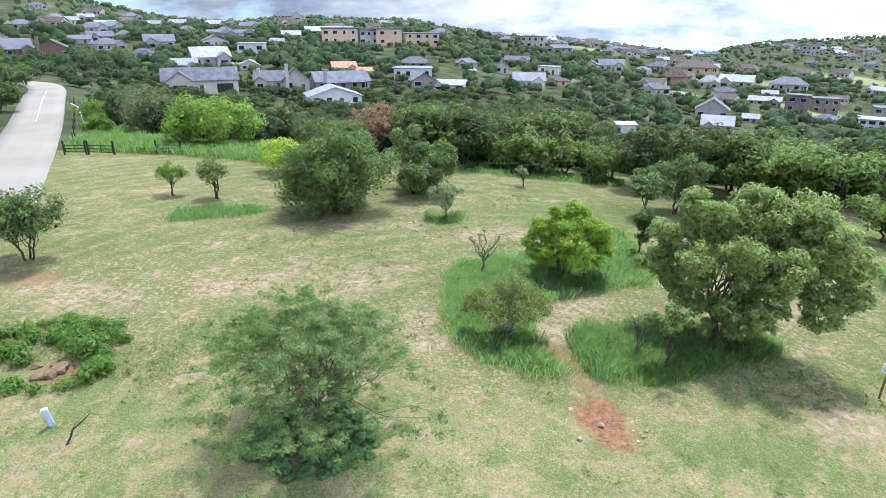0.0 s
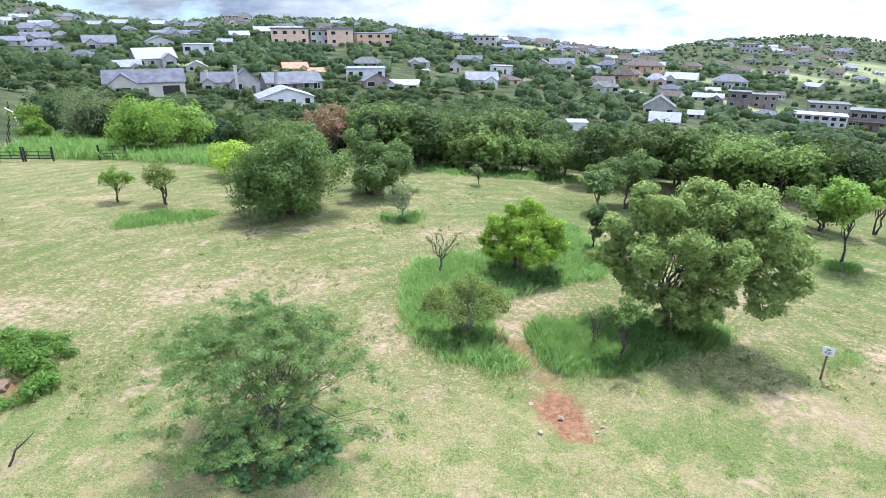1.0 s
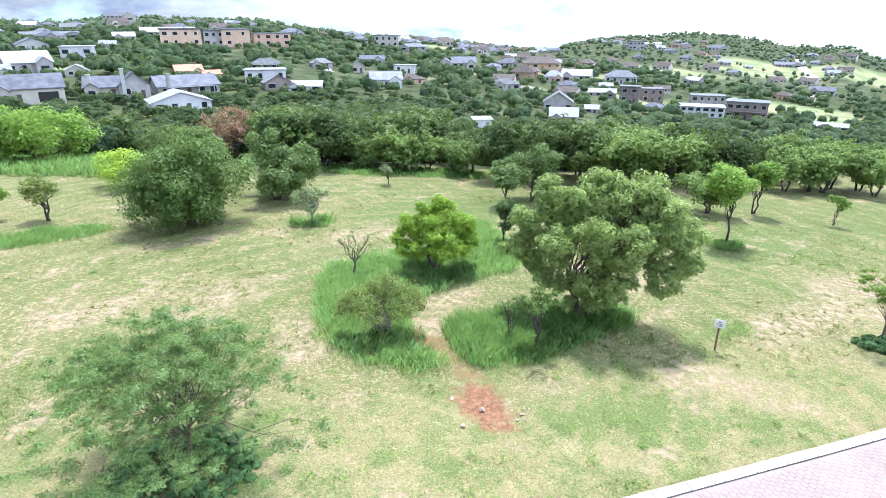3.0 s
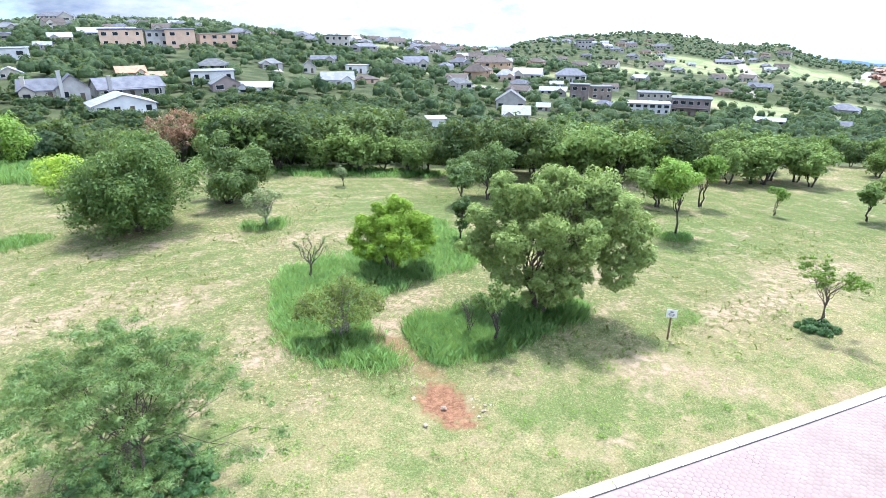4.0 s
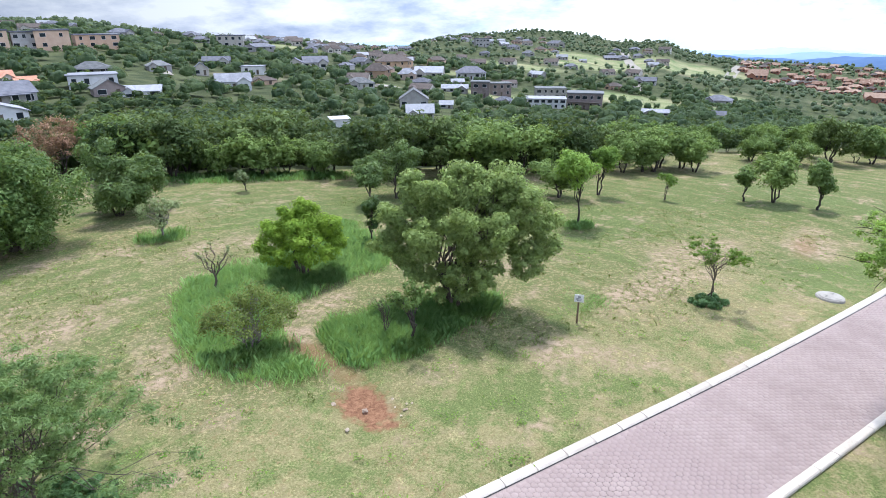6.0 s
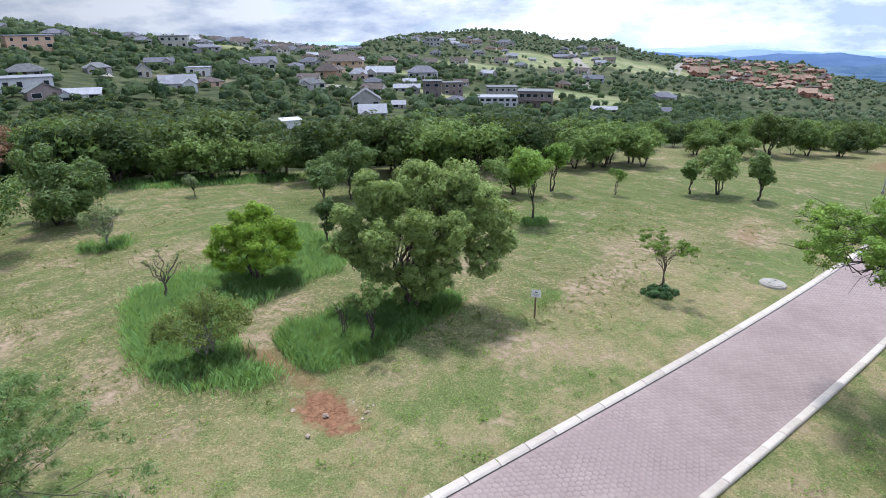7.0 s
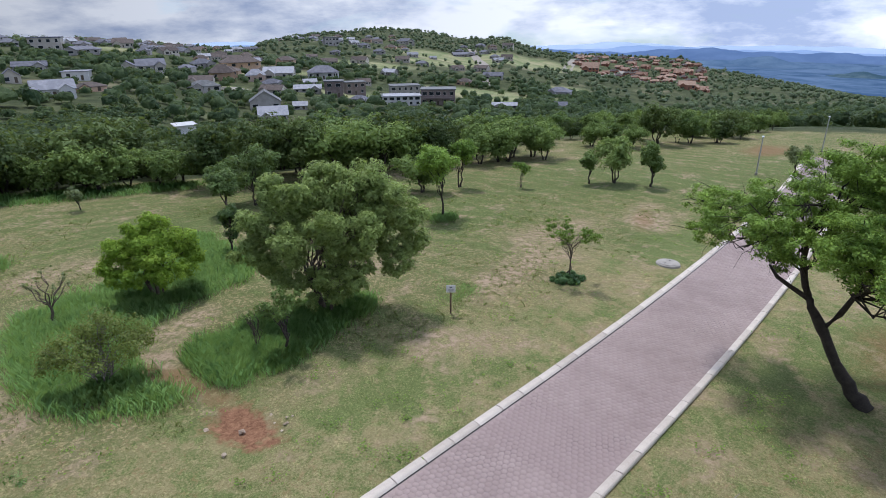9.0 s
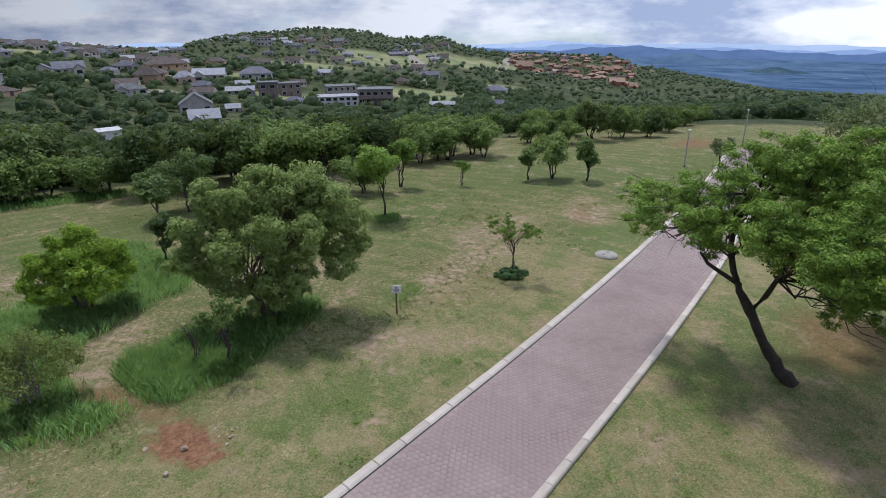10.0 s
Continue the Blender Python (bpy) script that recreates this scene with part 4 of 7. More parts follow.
tree("bush", -36.8, 62.0, 2.6, 4.2, "pale green roadside bush", LEAF_FRESH, BARK, low=0.0, stems=3, trunk_r=0.06, seed=59, clumps=26, size=0.15, count=2800, leaf=(0.24, 0.12), category="bush")
tree("bush", -42.5, 72.0, 3.4, 5.0, "pale green roadside bush", LEAF_FRESH, BARK, low=0.0, stems=3, trunk_r=0.06, seed=61, clumps=26, size=0.15, count=2800, leaf=(0.26, 0.13), category="bush")
tree("tree", -56.0, 74.5, 5.0, 5.5, "dark green roadside tree with low foliage", LEAF_DARK, BARK_DARK, low=0.0, stems=3, trunk_r=0.1, seed=63, clumps=34, size=0.13, count=4200, leaf=(0.3, 0.15))
tree("tree", -68.0, 94.0, 6.2, 7.0, "dark green roadside tree with low foliage", LEAF_DARK, BARK_DARK, low=0.0, stems=3, trunk_r=0.1, seed=65, clumps=34, size=0.13, count=4200, leaf=(0.34, 0.17))


# ---- the wood at the foot of the field ----
CAP_AZ = np.array([-95, -80, -70, -60, -52, -45, -38, -32, -27, -24.5, -22, -19, -17, -15, -10, -5, 0, 6.5, 8, 13, 15, 20, 26, 35, 46], float)
CAP_EL = np.array([-7, -7.2, -7.5, -8, -8.6, -8.6, -8.5, -7.9, -8.8, -10.0, -8.6, -8.6, -10.4, -8.6, -7.2, -7.2, -7.1, -7.4, -9.0, -8.5, -7.7, -7.2, -5.8, -4.9, -4.9], float)


def tallest(x, y):
    """How high a tree may grow there: the canopy steps down into the valley, its limit fitted to the camera's view so
    the houses show.
    """
    az = np.degrees(np.arctan2(-x, y))
    return 10 + np.hypot(x, y) * np.tan(np.radians(np.interp(az, CAP_AZ, CAP_EL))) - ground_z(x, y)


def put_wood():
    rng = np.random.default_rng(5)
    kinds = []
    specs = ((6.4, 7.0, LEAF_WOODS, 0.14, "dense dark green bushveld tree at the wood's edge"), (5.6, 7.6, LEAF_WOODS, 0.02, "wide-crowned green tree in the wood"),
             (5.0, 5.2, LEAF_WOODS, 0.16, "small green tree with visible stems at the wood's edge"), (6.8, 6.2, LEAF_EDGE, 0.12, "tall ragged green tree in the wood"),
             (4.2, 6.0, LEAF_EDGE, 0.0, "low spreading bushy tree in the wood"), (5.4, 6.2, LEAF_EDGE, 0.06, "mid-green rounded tree in the wood"))
    for k, (h, w, mat, low, label) in enumerate(specs):
        kinds.append(tree("woodland_tree", 0, 0, h, w, label, mat, BARK_DARK, low=low, stems=2, trunk_r=0.12, seed=100 + k, clumps=44, size=0.13,
                          count=2400, leaf=(0.37, 0.27), fork=0.3, limbs=2, group="trees of the wood", sink=0.1, corners=3, shell=0.3, twigs=0))
    spots = []
    tries = 0
    while len(spots) < 225 and tries < 20000:
        tries += 1
        az = rng.uniform(-92, 44)
        edge = float(np.interp(az, AZ, EDGE))
        r = edge * rng.uniform(1.0, 1.06) if rng.random() < 0.3 else rng.uniform(edge + 1, edge + 36)
        x, y = -math.sin(radians(az)) * r, math.cos(radians(az)) * r
        n = x * ROAD_N[0] + y * ROAD_N[1] - float(road_off(x))
        if az > 26 or (n < 12 and x > 0) or (2.8 < az < 10.2 and r < 70) or (13 < az < 29 and r < 72):
            continue
        if tallest(x, y) > 2.0 and all((x - a) ** 2 + (y - b) ** 2 > 3.9 ** 2 for a, b in spots):
            spots.append((x, y))
    spots += [(58, 30), (61, 27), (57, 33.5), (63, 31), (54.5, 35.5), (66, 28)]
    for i, (x, y) in enumerate(spots):
        k = i if i < len(kinds) else rng.integers(0, 3) + (3 if rng.random() < (0.75 if x > 0.55 * y else 0.22) else 0)
        src = kinds[k]
        s = min(rng.uniform(0.8, 1.3), max(float(tallest(x, y)) * rng.uniform(0.75, 1.15), 2.6) / specs[k][0])
        m = pose(x, y, float(ground_z(x, y)) - 0.15, 0, 0, rng.uniform(0, 360)) @ Matrix.Diagonal((s, s, s * rng.uniform(0.85, 1.1), 1))
        if i < len(kinds):
            src.matrix_basis = m
        else:
            c = copy_thing(src, m @ Matrix.Diagonal((*[1 / v for v in src.scale], 1)))


put_wood()


def put_edge_trees():
    """The first row of the wood: separate trees on visible trunks."""
    rng = np.random.default_rng(15)
    kinds = []
    specs = ((4.0, 4.9, LEAF_EDGE, 0.16, 2, "rounded leafy tree on dark trunks at the wood's edge"), (4.2, 4.6, LEAF_EDGE, 0.20, 3, "spreading tree with slanting dark stems at the wood's edge"),
             (4.0, 5.0, LEAF_EDGE, 0.14, 2, "fresh green rounded tree at the wood's edge"), (4.6, 4.6, LEAF_WOODS, 0.12, 3, "dense dark tree at the wood's edge"))
    for k, (h, w, mat, low, stems, label) in enumerate(specs):
        kinds.append(tree("edge_tree", 0, 0, h, w, label, mat, BARK_DARK, low=low, stems=stems, trunk_r=0.11, seed=200 + k, clumps=46, size=0.13, count=4600, leaf=(0.225, 0.15),
                          fork=0.36, limbs=5, group="trees at the wood's edge", sink=0.1, shell=0.35, corners=3))
    rows = ((1.5, 47.7, 5.2, 3), (-1.6, 47.9, 4.8, 3), (4.7, 46.7, 3.2, 0), (7.5, 45.4, 3.9, 0), (9.5, 45.5, 3.3, 1), (11.4, 44.1, 2.8, 2), (12.6, 43.8, 2.9, 1), (24.4, 30.4, 3.1, 0),
            (34.3, 35.0, 3.7, 1), (36.2, 34.8, 3.7, 0), (37.2, 34.5, 3.9, 1), (38.9, 35.5, 3.8, 2), (40.4, 34.5, 3.5, 0), (40.1, 32.8, 3.6, 1), (49.4, 34.4, 2.7, 0), (51.7, 31.4, 2.5, 0), (55.3, 30.9, 4.4, 3),
            (58.7, 29.0, 3.6, 1), (60.8, 27.3, 2.2, 1), (65.5, 26.7, 2.2, 0), (14.6, 41.6, 4.8, 3), (17.6, 40.6, 5.2, 3), (20.4, 40.0, 5.0, 3), (22.8, 38.6, 4.8, 0), (25.8, 37.6, 4.4, 2), (28.8, 38.0, 4.4, 0), (31.5, 37.4, 4.2, 3))
    seen = set()
    for x, y, h, k in rows:
        s = h / specs[k][0]
        m = pose(x, y, float(ground_z(x, y)) - 0.08, 0, 0, rng.uniform(0, 360)) @ Matrix.Diagonal((s * rng.uniform(0.95, 1.15), s, s, 1))
        if k in seen:
            copy_thing(kinds[k], m @ Matrix.Diagonal((*[1 / v for v in kinds[k].scale], 1)))
        else:
            kinds[k].matrix_basis = m
            seen.add(k)


put_edge_trees()


def lumpy_ball(rounds):
    """Directions and triangles of a ball divided evenly, its underside left open."""
    g = (1 + math.sqrt(5)) / 2
    v = [(-1, g, 0), (1, g, 0), (-1, -g, 0), (1, -g, 0), (0, -1, g), (0, 1, g), (0, -1, -g), (0, 1, -g), (g, 0, -1), (g, 0, 1), (-g, 0, -1), (-g, 0, 1)]
    f = [(0, 11, 5), (0, 5, 1), (0, 1, 7), (0, 7, 10), (0, 10, 11), (1, 5, 9), (5, 11, 4), (11, 10, 2), (10, 7, 6), (7, 1, 8), (3, 9, 4), (3, 4, 2), (3, 2, 6), (3, 6, 8), (3, 8, 9), (4, 9, 5), (2, 4, 11), (6, 2, 10), (8, 6, 7), (9, 8, 1)]
    v = [np.array(p, float) for p in v]
    for _ in range(rounds):
        mid, out = {}, []

        def halfway(i, j):
            key = (min(i, j), max(i, j))
            if key not in mid:
                mid[key] = len(v)
                v.append((v[i] / np.linalg.norm(v[i]) + v[j] / np.linalg.norm(v[j])) / 2)
            return mid[key]

        for i, j, k in f:
            a, b, c = halfway(i, j), halfway(j, k), halfway(k, i)
            out += [(i, a, c), (a, j, b), (c, b, k), (a, b, c)]
        f = out
    v = np.array([p / np.linalg.norm(p) for p in v])
    f = np.array([t for t in f if max(v[i][2] for i in t) > -0.3])
    return v, f


def put_far_woods():
    """Bush and trees on the slopes beyond, too many to count: a lumpy heart to each crown, ragged with leaves."""
    rng = np.random.default_rng(8)
    pieces, outward = [], []
    line, left, _ = side_road_line()
    lane = (line + left * 2.7)[25::3]
    stand = [(hx, hy, hw, float(ground_z(hx, hy))) for hx, hy, hw in HOUSES]

    def band(n, r0, r1, rounds, quads, leaf, h0, h1, keep, az0=-96, az1=46):
        az = np.radians(rng.uniform(az0, az1, n))
        r = np.sqrt(rng.uniform(r0 * r0, r1 * r1, n))
        x, y = -np.sin(az) * r, np.cos(az) * r
        thick = np.sin(x * 0.031 + 2 * np.sin(y * 0.017)) + np.cos(y * 0.036 + 1.5 * np.sin(x * 0.021)) + rng.normal(0, 0.7, n)
        ok = thick > keep
        edge = np.interp(np.degrees(az), AZ, EDGE)
        ok &= r > edge + (20 if r1 <= 200 else 26)
        z = ground_z(x, y)
        h = rng.uniform(h0, h1, n) * rng.uniform(0.7, 1.15, n)
        if r1 <= 200:
            h = np.minimum(h, np.maximum(tallest(x, y) * rng.uniform(0.7, 1.05, n), 2.4))
        # trees before a house are cut below the camera's line of sight to it
        for hx, hy, hw, hz in stand:
            hr, ha = math.hypot(hx, hy), math.atan2(-hx, hy)
            beside = np.abs(az - ha) * hr
            ok &= ~((beside < hw * 0.5 + 1) & (r > hr - 7) & (r < hr + 9))
            front = (beside < hw * 0.45) & (r < hr) & (r > hr - 110)
            h = np.where(front, np.minimum(h, np.maximum(10 + (hz + 1.6 - 10) * r / hr - z, 1.5)), h)
        # the concrete road stays open
        for q in lane:
            ok &= (x - q[0]) ** 2 + (y - q[1]) ** 2 > 7.5 ** 2
        ok &= h > 1.4
        ok &= meadow(x, y) + rng.normal(0, 0.16, n) < 0.5
        x, y, z, h = x[ok], y[ok], z[ok], h[ok]
        w = np.maximum(h, 3.0) * rng.uniform(0.9, 1.45, len(x))
        n = len(x)
        ph = rng.uniform(0, 6.28, (n, 4))
        size = np.stack([w / 2, w / 2, h / 2], -1)[:, None]
        at = np.stack([x, y, z + h * 0.5], -1)[:, None]

        def lumps(d):
            return 1 + 0.22 * np.sin(d[..., 0] * 4.5 + ph[:, :1]) * np.cos(d[..., 1] * 4 + ph[:, 1:2]) + 0.13 * np.sin(d[..., 2] * 6 + d[..., 0] * 5 + ph[:, 2:3]) * np.cos(d[..., 1] * 8 + ph[:, 3:])

        bv, bf = lumpy_ball(rounds)
        d = np.broadcast_to(bv, (n, *bv.shape))
        core = d * (lumps(d) * (0.74 if r1 <= 200 else 0.84))[..., None] * size + at
        pieces.append((core.reshape(-1, 3), (bf[None] + (np.arange(n) * len(bv))[:, None, None]).reshape(-1, 3)))
        outward.append((d + rng.normal(0, 0.22, d.shape) + np.array([0, 0, 0.35])).reshape(-1, 3))
        d = rng.normal(size=(n, quads, 3))
        d /= np.linalg.norm(d, axis=2)[..., None]
        d[..., 2] = np.where(d[..., 2] < -0.45, -d[..., 2], d[..., 2])
        p = d * lumps(d)[..., None] * rng.uniform(0.72 if r1 <= 200 else 0.84, 1.06, (n, quads, 1)) * size + at
        nr = d + rng.normal(0, 0.35, d.shape) + np.array([0, 0, 0.45])
        pieces.append(leaves(rng, p.reshape(-1, 3), nr.reshape(-1, 3), leaf * 1.1, leaf, corners=3))
        outward.append(np.repeat((d + rng.normal(0, 0.25, d.shape) + np.array([0, 0, 0.4])).reshape(-1, 3), 3, axis=0))

    def gather(name, mat, label):
        v, f = joined(pieces)
        me = mesh_of(name, v, f, True)
        nrm = np.concatenate(outward)
        me.normals_split_custom_set_from_vertices((nrm / np.linalg.norm(nrm, axis=1)[:, None]).tolist())
        me.materials.append(mat)
        tagged(new(name, me), label, "woods", kind="stuff")
        pieces.clear()
        outward.clear()

    band(500, 66, 110, 0, 250, 0.42, 4.5, 7.0, -2.4)
    band(1350, 110, 200, 0, 125, 0.60, 4.8, 7.4, -2.2)
    band(4600, 200, 460, 1, 28, 0.95, 3.2, 6.0, -1.2)
    band(3200, 160, 440, 0, 8, 1.0, 2.6, 4.6, -3.0, -96, -48)
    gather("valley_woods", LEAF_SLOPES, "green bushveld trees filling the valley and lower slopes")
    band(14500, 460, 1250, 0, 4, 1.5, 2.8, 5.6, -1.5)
    gather("far_woods", LEAF_HAZED, "bushveld trees covering the far hills, paled grey-green for haze")


# ---- the paved road, its kerbs and what stands along it ----
PAVING = plain("paving", (0.230, 0.170, 0.162), (0.325, 0.250, 0.238), 1.2, 0.85, bump=0.3, fine=60, per_object=0.08)


def paving_joined():
    m, nt, p = material("paving_stones")
    oc = object_coords(nt)
    geo = nt.nodes.new("ShaderNodeNewGeometry")
    broad, grain = noise_node(nt, 0.55, 6, 0.65, oc), noise_node(nt, 60, 4, vec=oc)
    f = calc(nt, "ADD", calc(nt, "ADD", calc(nt, "MULTIPLY", broad, 0.5), 0.2), calc(nt, "MULTIPLY", grain, 0.2))
    f = calc(nt, "ADD", f, calc(nt, "MULTIPLY", calc(nt, "SUBTRACT", geo.outputs["Random Per Island"], 0.5), 0.08))
    nt.links.new(ramp(nt, f, 0.3, 0.75, (0.185, 0.134, 0.128), (0.365, 0.285, 0.268)), p.inputs["Base Color"])
    p.inputs["Roughness"].default_value = 0.85
    relief(nt, p, grain, 0.3)
    return m


PAVING_JOINED = paving_joined()


def joint_sand():
    m, nt, p = material("joint_sand")
    oc = object_coords(nt)
    opened = calc(nt, "ADD", calc(nt, "MULTIPLY", noise_node(nt, 0.42, 4, 0.6, oc), 0.6), calc(nt, "MULTIPLY", noise_node(nt, 2.2, 4, 0.6, oc), 0.4))
    nt.links.new(ramp(nt, opened, 0.515, 0.60, (0.225, 0.172, 0.160), (0.022, 0.017, 0.016)), p.inputs["Base Color"])
    p.inputs["Roughness"].default_value = 0.95
    return m


JOINT_SAND = joint_sand()
CONCRETE = plain("kerb_concrete", (0.40, 0.345, 0.30), (0.62, 0.555, 0.495), 1.5, 0.9, bump=0.35, fine=35, per_object=0.25)
CEMENT = plain("cement", (0.22, 0.20, 0.18), (0.39, 0.365, 0.335), 3, 0.9, bump=0.5, fine=30)
ROAD_PALE = plain("pale_concrete_road", (0.20, 0.178, 0.152), (0.31, 0.28, 0.245), 0.12, 0.9, bump=0.2, fine=12)
STONE = plain("pale_stone", (0.27, 0.20, 0.15), (0.48, 0.40, 0.32), 4, 0.9, bump=0.5, fine=20, per_object=0.5)
WHITE_PAINT = plain("white_paint", (0.60, 0.60, 0.60), (0.74, 0.73, 0.71), 5, 0.5, bump=0.05)
BLACK_STEEL = plain("black_steel", (0.012, 0.012, 0.013), (0.035, 0.033, 0.03), 6, 0.5, metal=0.4, bump=0.1)
GALVANISED = plain("galvanised_steel", (0.34, 0.35, 0.36), (0.5, 0.51, 0.52), 6, 0.45, metal=0.7, bump=0.05)
WOOD_POST = plain("weathered_wood", (0.10, 0.06, 0.035), (0.22, 0.15, 0.10), 8, 0.9, bump=0.5)
GREY_INK = plain("grey_ink", (0.10, 0.10, 0.12), (0.2, 0.2, 0.22), 5, 0.7, bump=0.0)
BLUE_PLASTIC = plain("faded_blue_plastic", (0.36, 0.42, 0.55), (0.52, 0.57, 0.68), 4, 0.5, bump=0.05)


def road_z(s, n):
    return float(ground_z(*road_at(s, n)))


def strip(name, s_list, n0, n1, lift, mat, parent=None, label="", kind="structure", category="road"):
    """A band of surface along the road."""
    v, f = [], []
    for s in s_list:
        for n in (n0, n1):
            x, y = road_at(s, n)
            v.append((float(x), float(y), road_z(s, n) + lift))
    f = [(2 * i, 2 * i + 2, 2 * i + 3, 2 * i + 1) for i in range(len(s_list) - 1)]
    me = mesh_of(name, v, f)
    me.materials.append(mat)
    ob = new(name, me)
    return tagged(ob, label, category, kind=kind)


road = strip("road", np.arange(-20, 62, 1.0), ROAD_IN - 0.02, ROAD_OUT + 0.02, 0.029, JOINT_SAND, label="narrow estate road paved with mauve hexagonal concrete blocks")

strip("road_edge", np.arange(-8, 58, 1.0), ROAD_OUT - 0.17, ROAD_OUT - 0.01, 0.0335, PAVING_JOINED, label="mortar edge strip of the paved road")
strip("road_edge", np.arange(-8, 58, 1.0), ROAD_IN - 0.01, ROAD_IN + 0.16, 0.0335, PAVING_JOINED, label="mortar edge strip of the paved road")
# black strip lying on top, drawn for the shaded gap between paving and kerb
joint_shade = strip("road_edge_joint", np.arange(-8, 58, 1.0), ROAD_OUT - 0.012, ROAD_OUT + 0.04, 0.041, BLACK_STEEL, label="black strip painted as the shaded joint between paving and kerb", category="joint")


def kerb_mesh(length, width, high):
    """One kerbstone: flat back, sloping front edge, rounded arrises."""
    bm = bmesh.new()
    prof = [(0, -0.12), (width, -0.12), (width, high * 0.35), (width - 0.05, high * 0.85), (width - 0.09, high), (0.03, high), (0, high - 0.03)]
    rings = []
    for x, inset in ((-length / 2, 0.012), (-length / 2 + 0.012, 0), (length / 2 - 0.012, 0), (length / 2, 0.012)):
        rings.append([bm.verts.new((x, min(max(a, inset), width - inset), b - (inset if b > 0 else 0))) for a, b in prof])
    for a, b in zip(rings, rings[1:]):
        for i in range(len(prof)):
            j = (i + 1) % len(prof)
            bm.faces.new((a[i], b[i], b[j], a[j]))
    bm.faces.new(rings[0])
    bm.faces.new(rings[-1][::-1])
    bmesh.ops.recalc_face_normals(bm, faces=bm.faces)
    me = bpy.data.meshes.new("kerbstone")
    bm.to_mesh(me)
    bm.free()
    me.materials.append(CONCRETE)
    return me


def lay_kerb(name, label, n_out, n_in, s0, s1, high=0.075):
    root = tagged(new(name), label, "kerb", kind="structure")
    width = abs(n_in - n_out)
    me = kerb_mesh(0.985, width, high)
    rng = random.Random(4)
    s = s0
    while s < s1:
        a, b = Vector((*[float(q) for q in road_at(s, n_out)], road_z(s, n_out))), Vector((*[float(q) for q in road_at(s + 1, n_out)], road_z(s + 1, n_out)))
        c, d = (a + b) / 2, (b - a).normalized()
        side = Vector((0, 0, 1)).cross(d).normalized() * (1 if n_in > n_out else -1)
        up = d.cross(side) * (1 if n_in > n_out else -1)
        m = Matrix((d, side, up)).transposed().to_4x4()
        m.translation = c + up * rng.uniform(-0.006, 0.006) + Vector((0, 0, 0.02))
        ob = part("kerbstone", me, None, root)
        ob.matrix_basis = m @ pose(0, 0, 0, rng.uniform(-0.4, 0.4), 0, rng.uniform(-0.4, 0.4))
        s += 1.0


lay_kerb("kerb_1", "row of pale concrete kerbstones on the field side", ROAD_OUT + 0.30, ROAD_OUT + 0.025, -6, 56)
lay_kerb("kerb_2", "row of pale concrete kerbstones on the tree side", ROAD_IN - 0.235, ROAD_IN - 0.01, -6, 56, 0.05)


def lay_paving():
    """Hexagonal blocks: those of one stretch are single pieces, the rest one mesh."""
    flat, gap = 0.172, 0.0055
    R = flat / math.sqrt(3)
    rr = (flat - gap) / math.sqrt(3)
    ang = [math.radians(60 * k) for k in range(6)]
    hexv = [(math.cos(a) * (rr - 0.003), math.sin(a) * (rr - 0.003), 0.0) for a in ang] + [(math.cos(a) * rr, math.sin(a) * rr, -0.0025) for a in ang]
    tops = np.array(hexv)
    quads = [(0, 1, 2, 3), (0, 3, 4, 5)]
    for lo, hi in ((0, 6),):
        for k in range(6):
            quads.append((lo + k, hi + k, hi + (k + 1) % 6, lo + (k + 1) % 6))
    quads = np.array(quads)
    one = mesh_of("paving_block", tops, quads)
    one.materials.append(PAVING)
    rng = np.random.default_rng(12)
    slope = math.atan2(road_z(14, 6.4) - road_z(10, 6.4), 4)
    vs, fs, at, singles = [], [], 0, 0
    row = 0
    s = 1.5
    while s < 52:
        n = ROAD_IN + 0.075 + (flat / 2 if row % 2 else 0)
        while n < ROAD_OUT - 0.075:
            x, y = road_at(s, n)
            z = road_z(s, n) + 0.035 + rng.normal(0, 0.0009)
            turn = math.atan2(ROAD_U[1], ROAD_U[0])
            if 9.8 < s < 12.2 and singles < 300:
                ob = part("paving_block", one, None, road)
                ob.matrix_basis = pose(float(x), float(y), z, math.degrees(rng.normal(0, 0.006)), math.degrees(-slope + rng.normal(0, 0.006)), math.degrees(turn))
                singles += 1
            else:
                c, q = math.cos(turn), math.sin(turn)
                p = tops @ np.array([[c, q, 0], [-q, c, 0], [0, 0, 1]])
                tilt = rng.normal(0, 0.0025, 2)
                p[:, 2] += p[:, 0] * (math.tan(slope) + tilt[0]) + p[:, 1] * tilt[1]
                vs.append(p + np.array([float(x), float(y), z]))
                fs.append(quads + at)
                at += len(p)
            n += flat
        s += R * 1.5
        row += 1
    me = mesh_of("paving", np.concatenate(vs), np.concatenate(fs))
    me.materials.append(PAVING_JOINED)
    ob = new("paving", me)
    ob.parent = road
    tagged(ob, "mauve hexagonal paving blocks with sandy joints", kind="stuff")


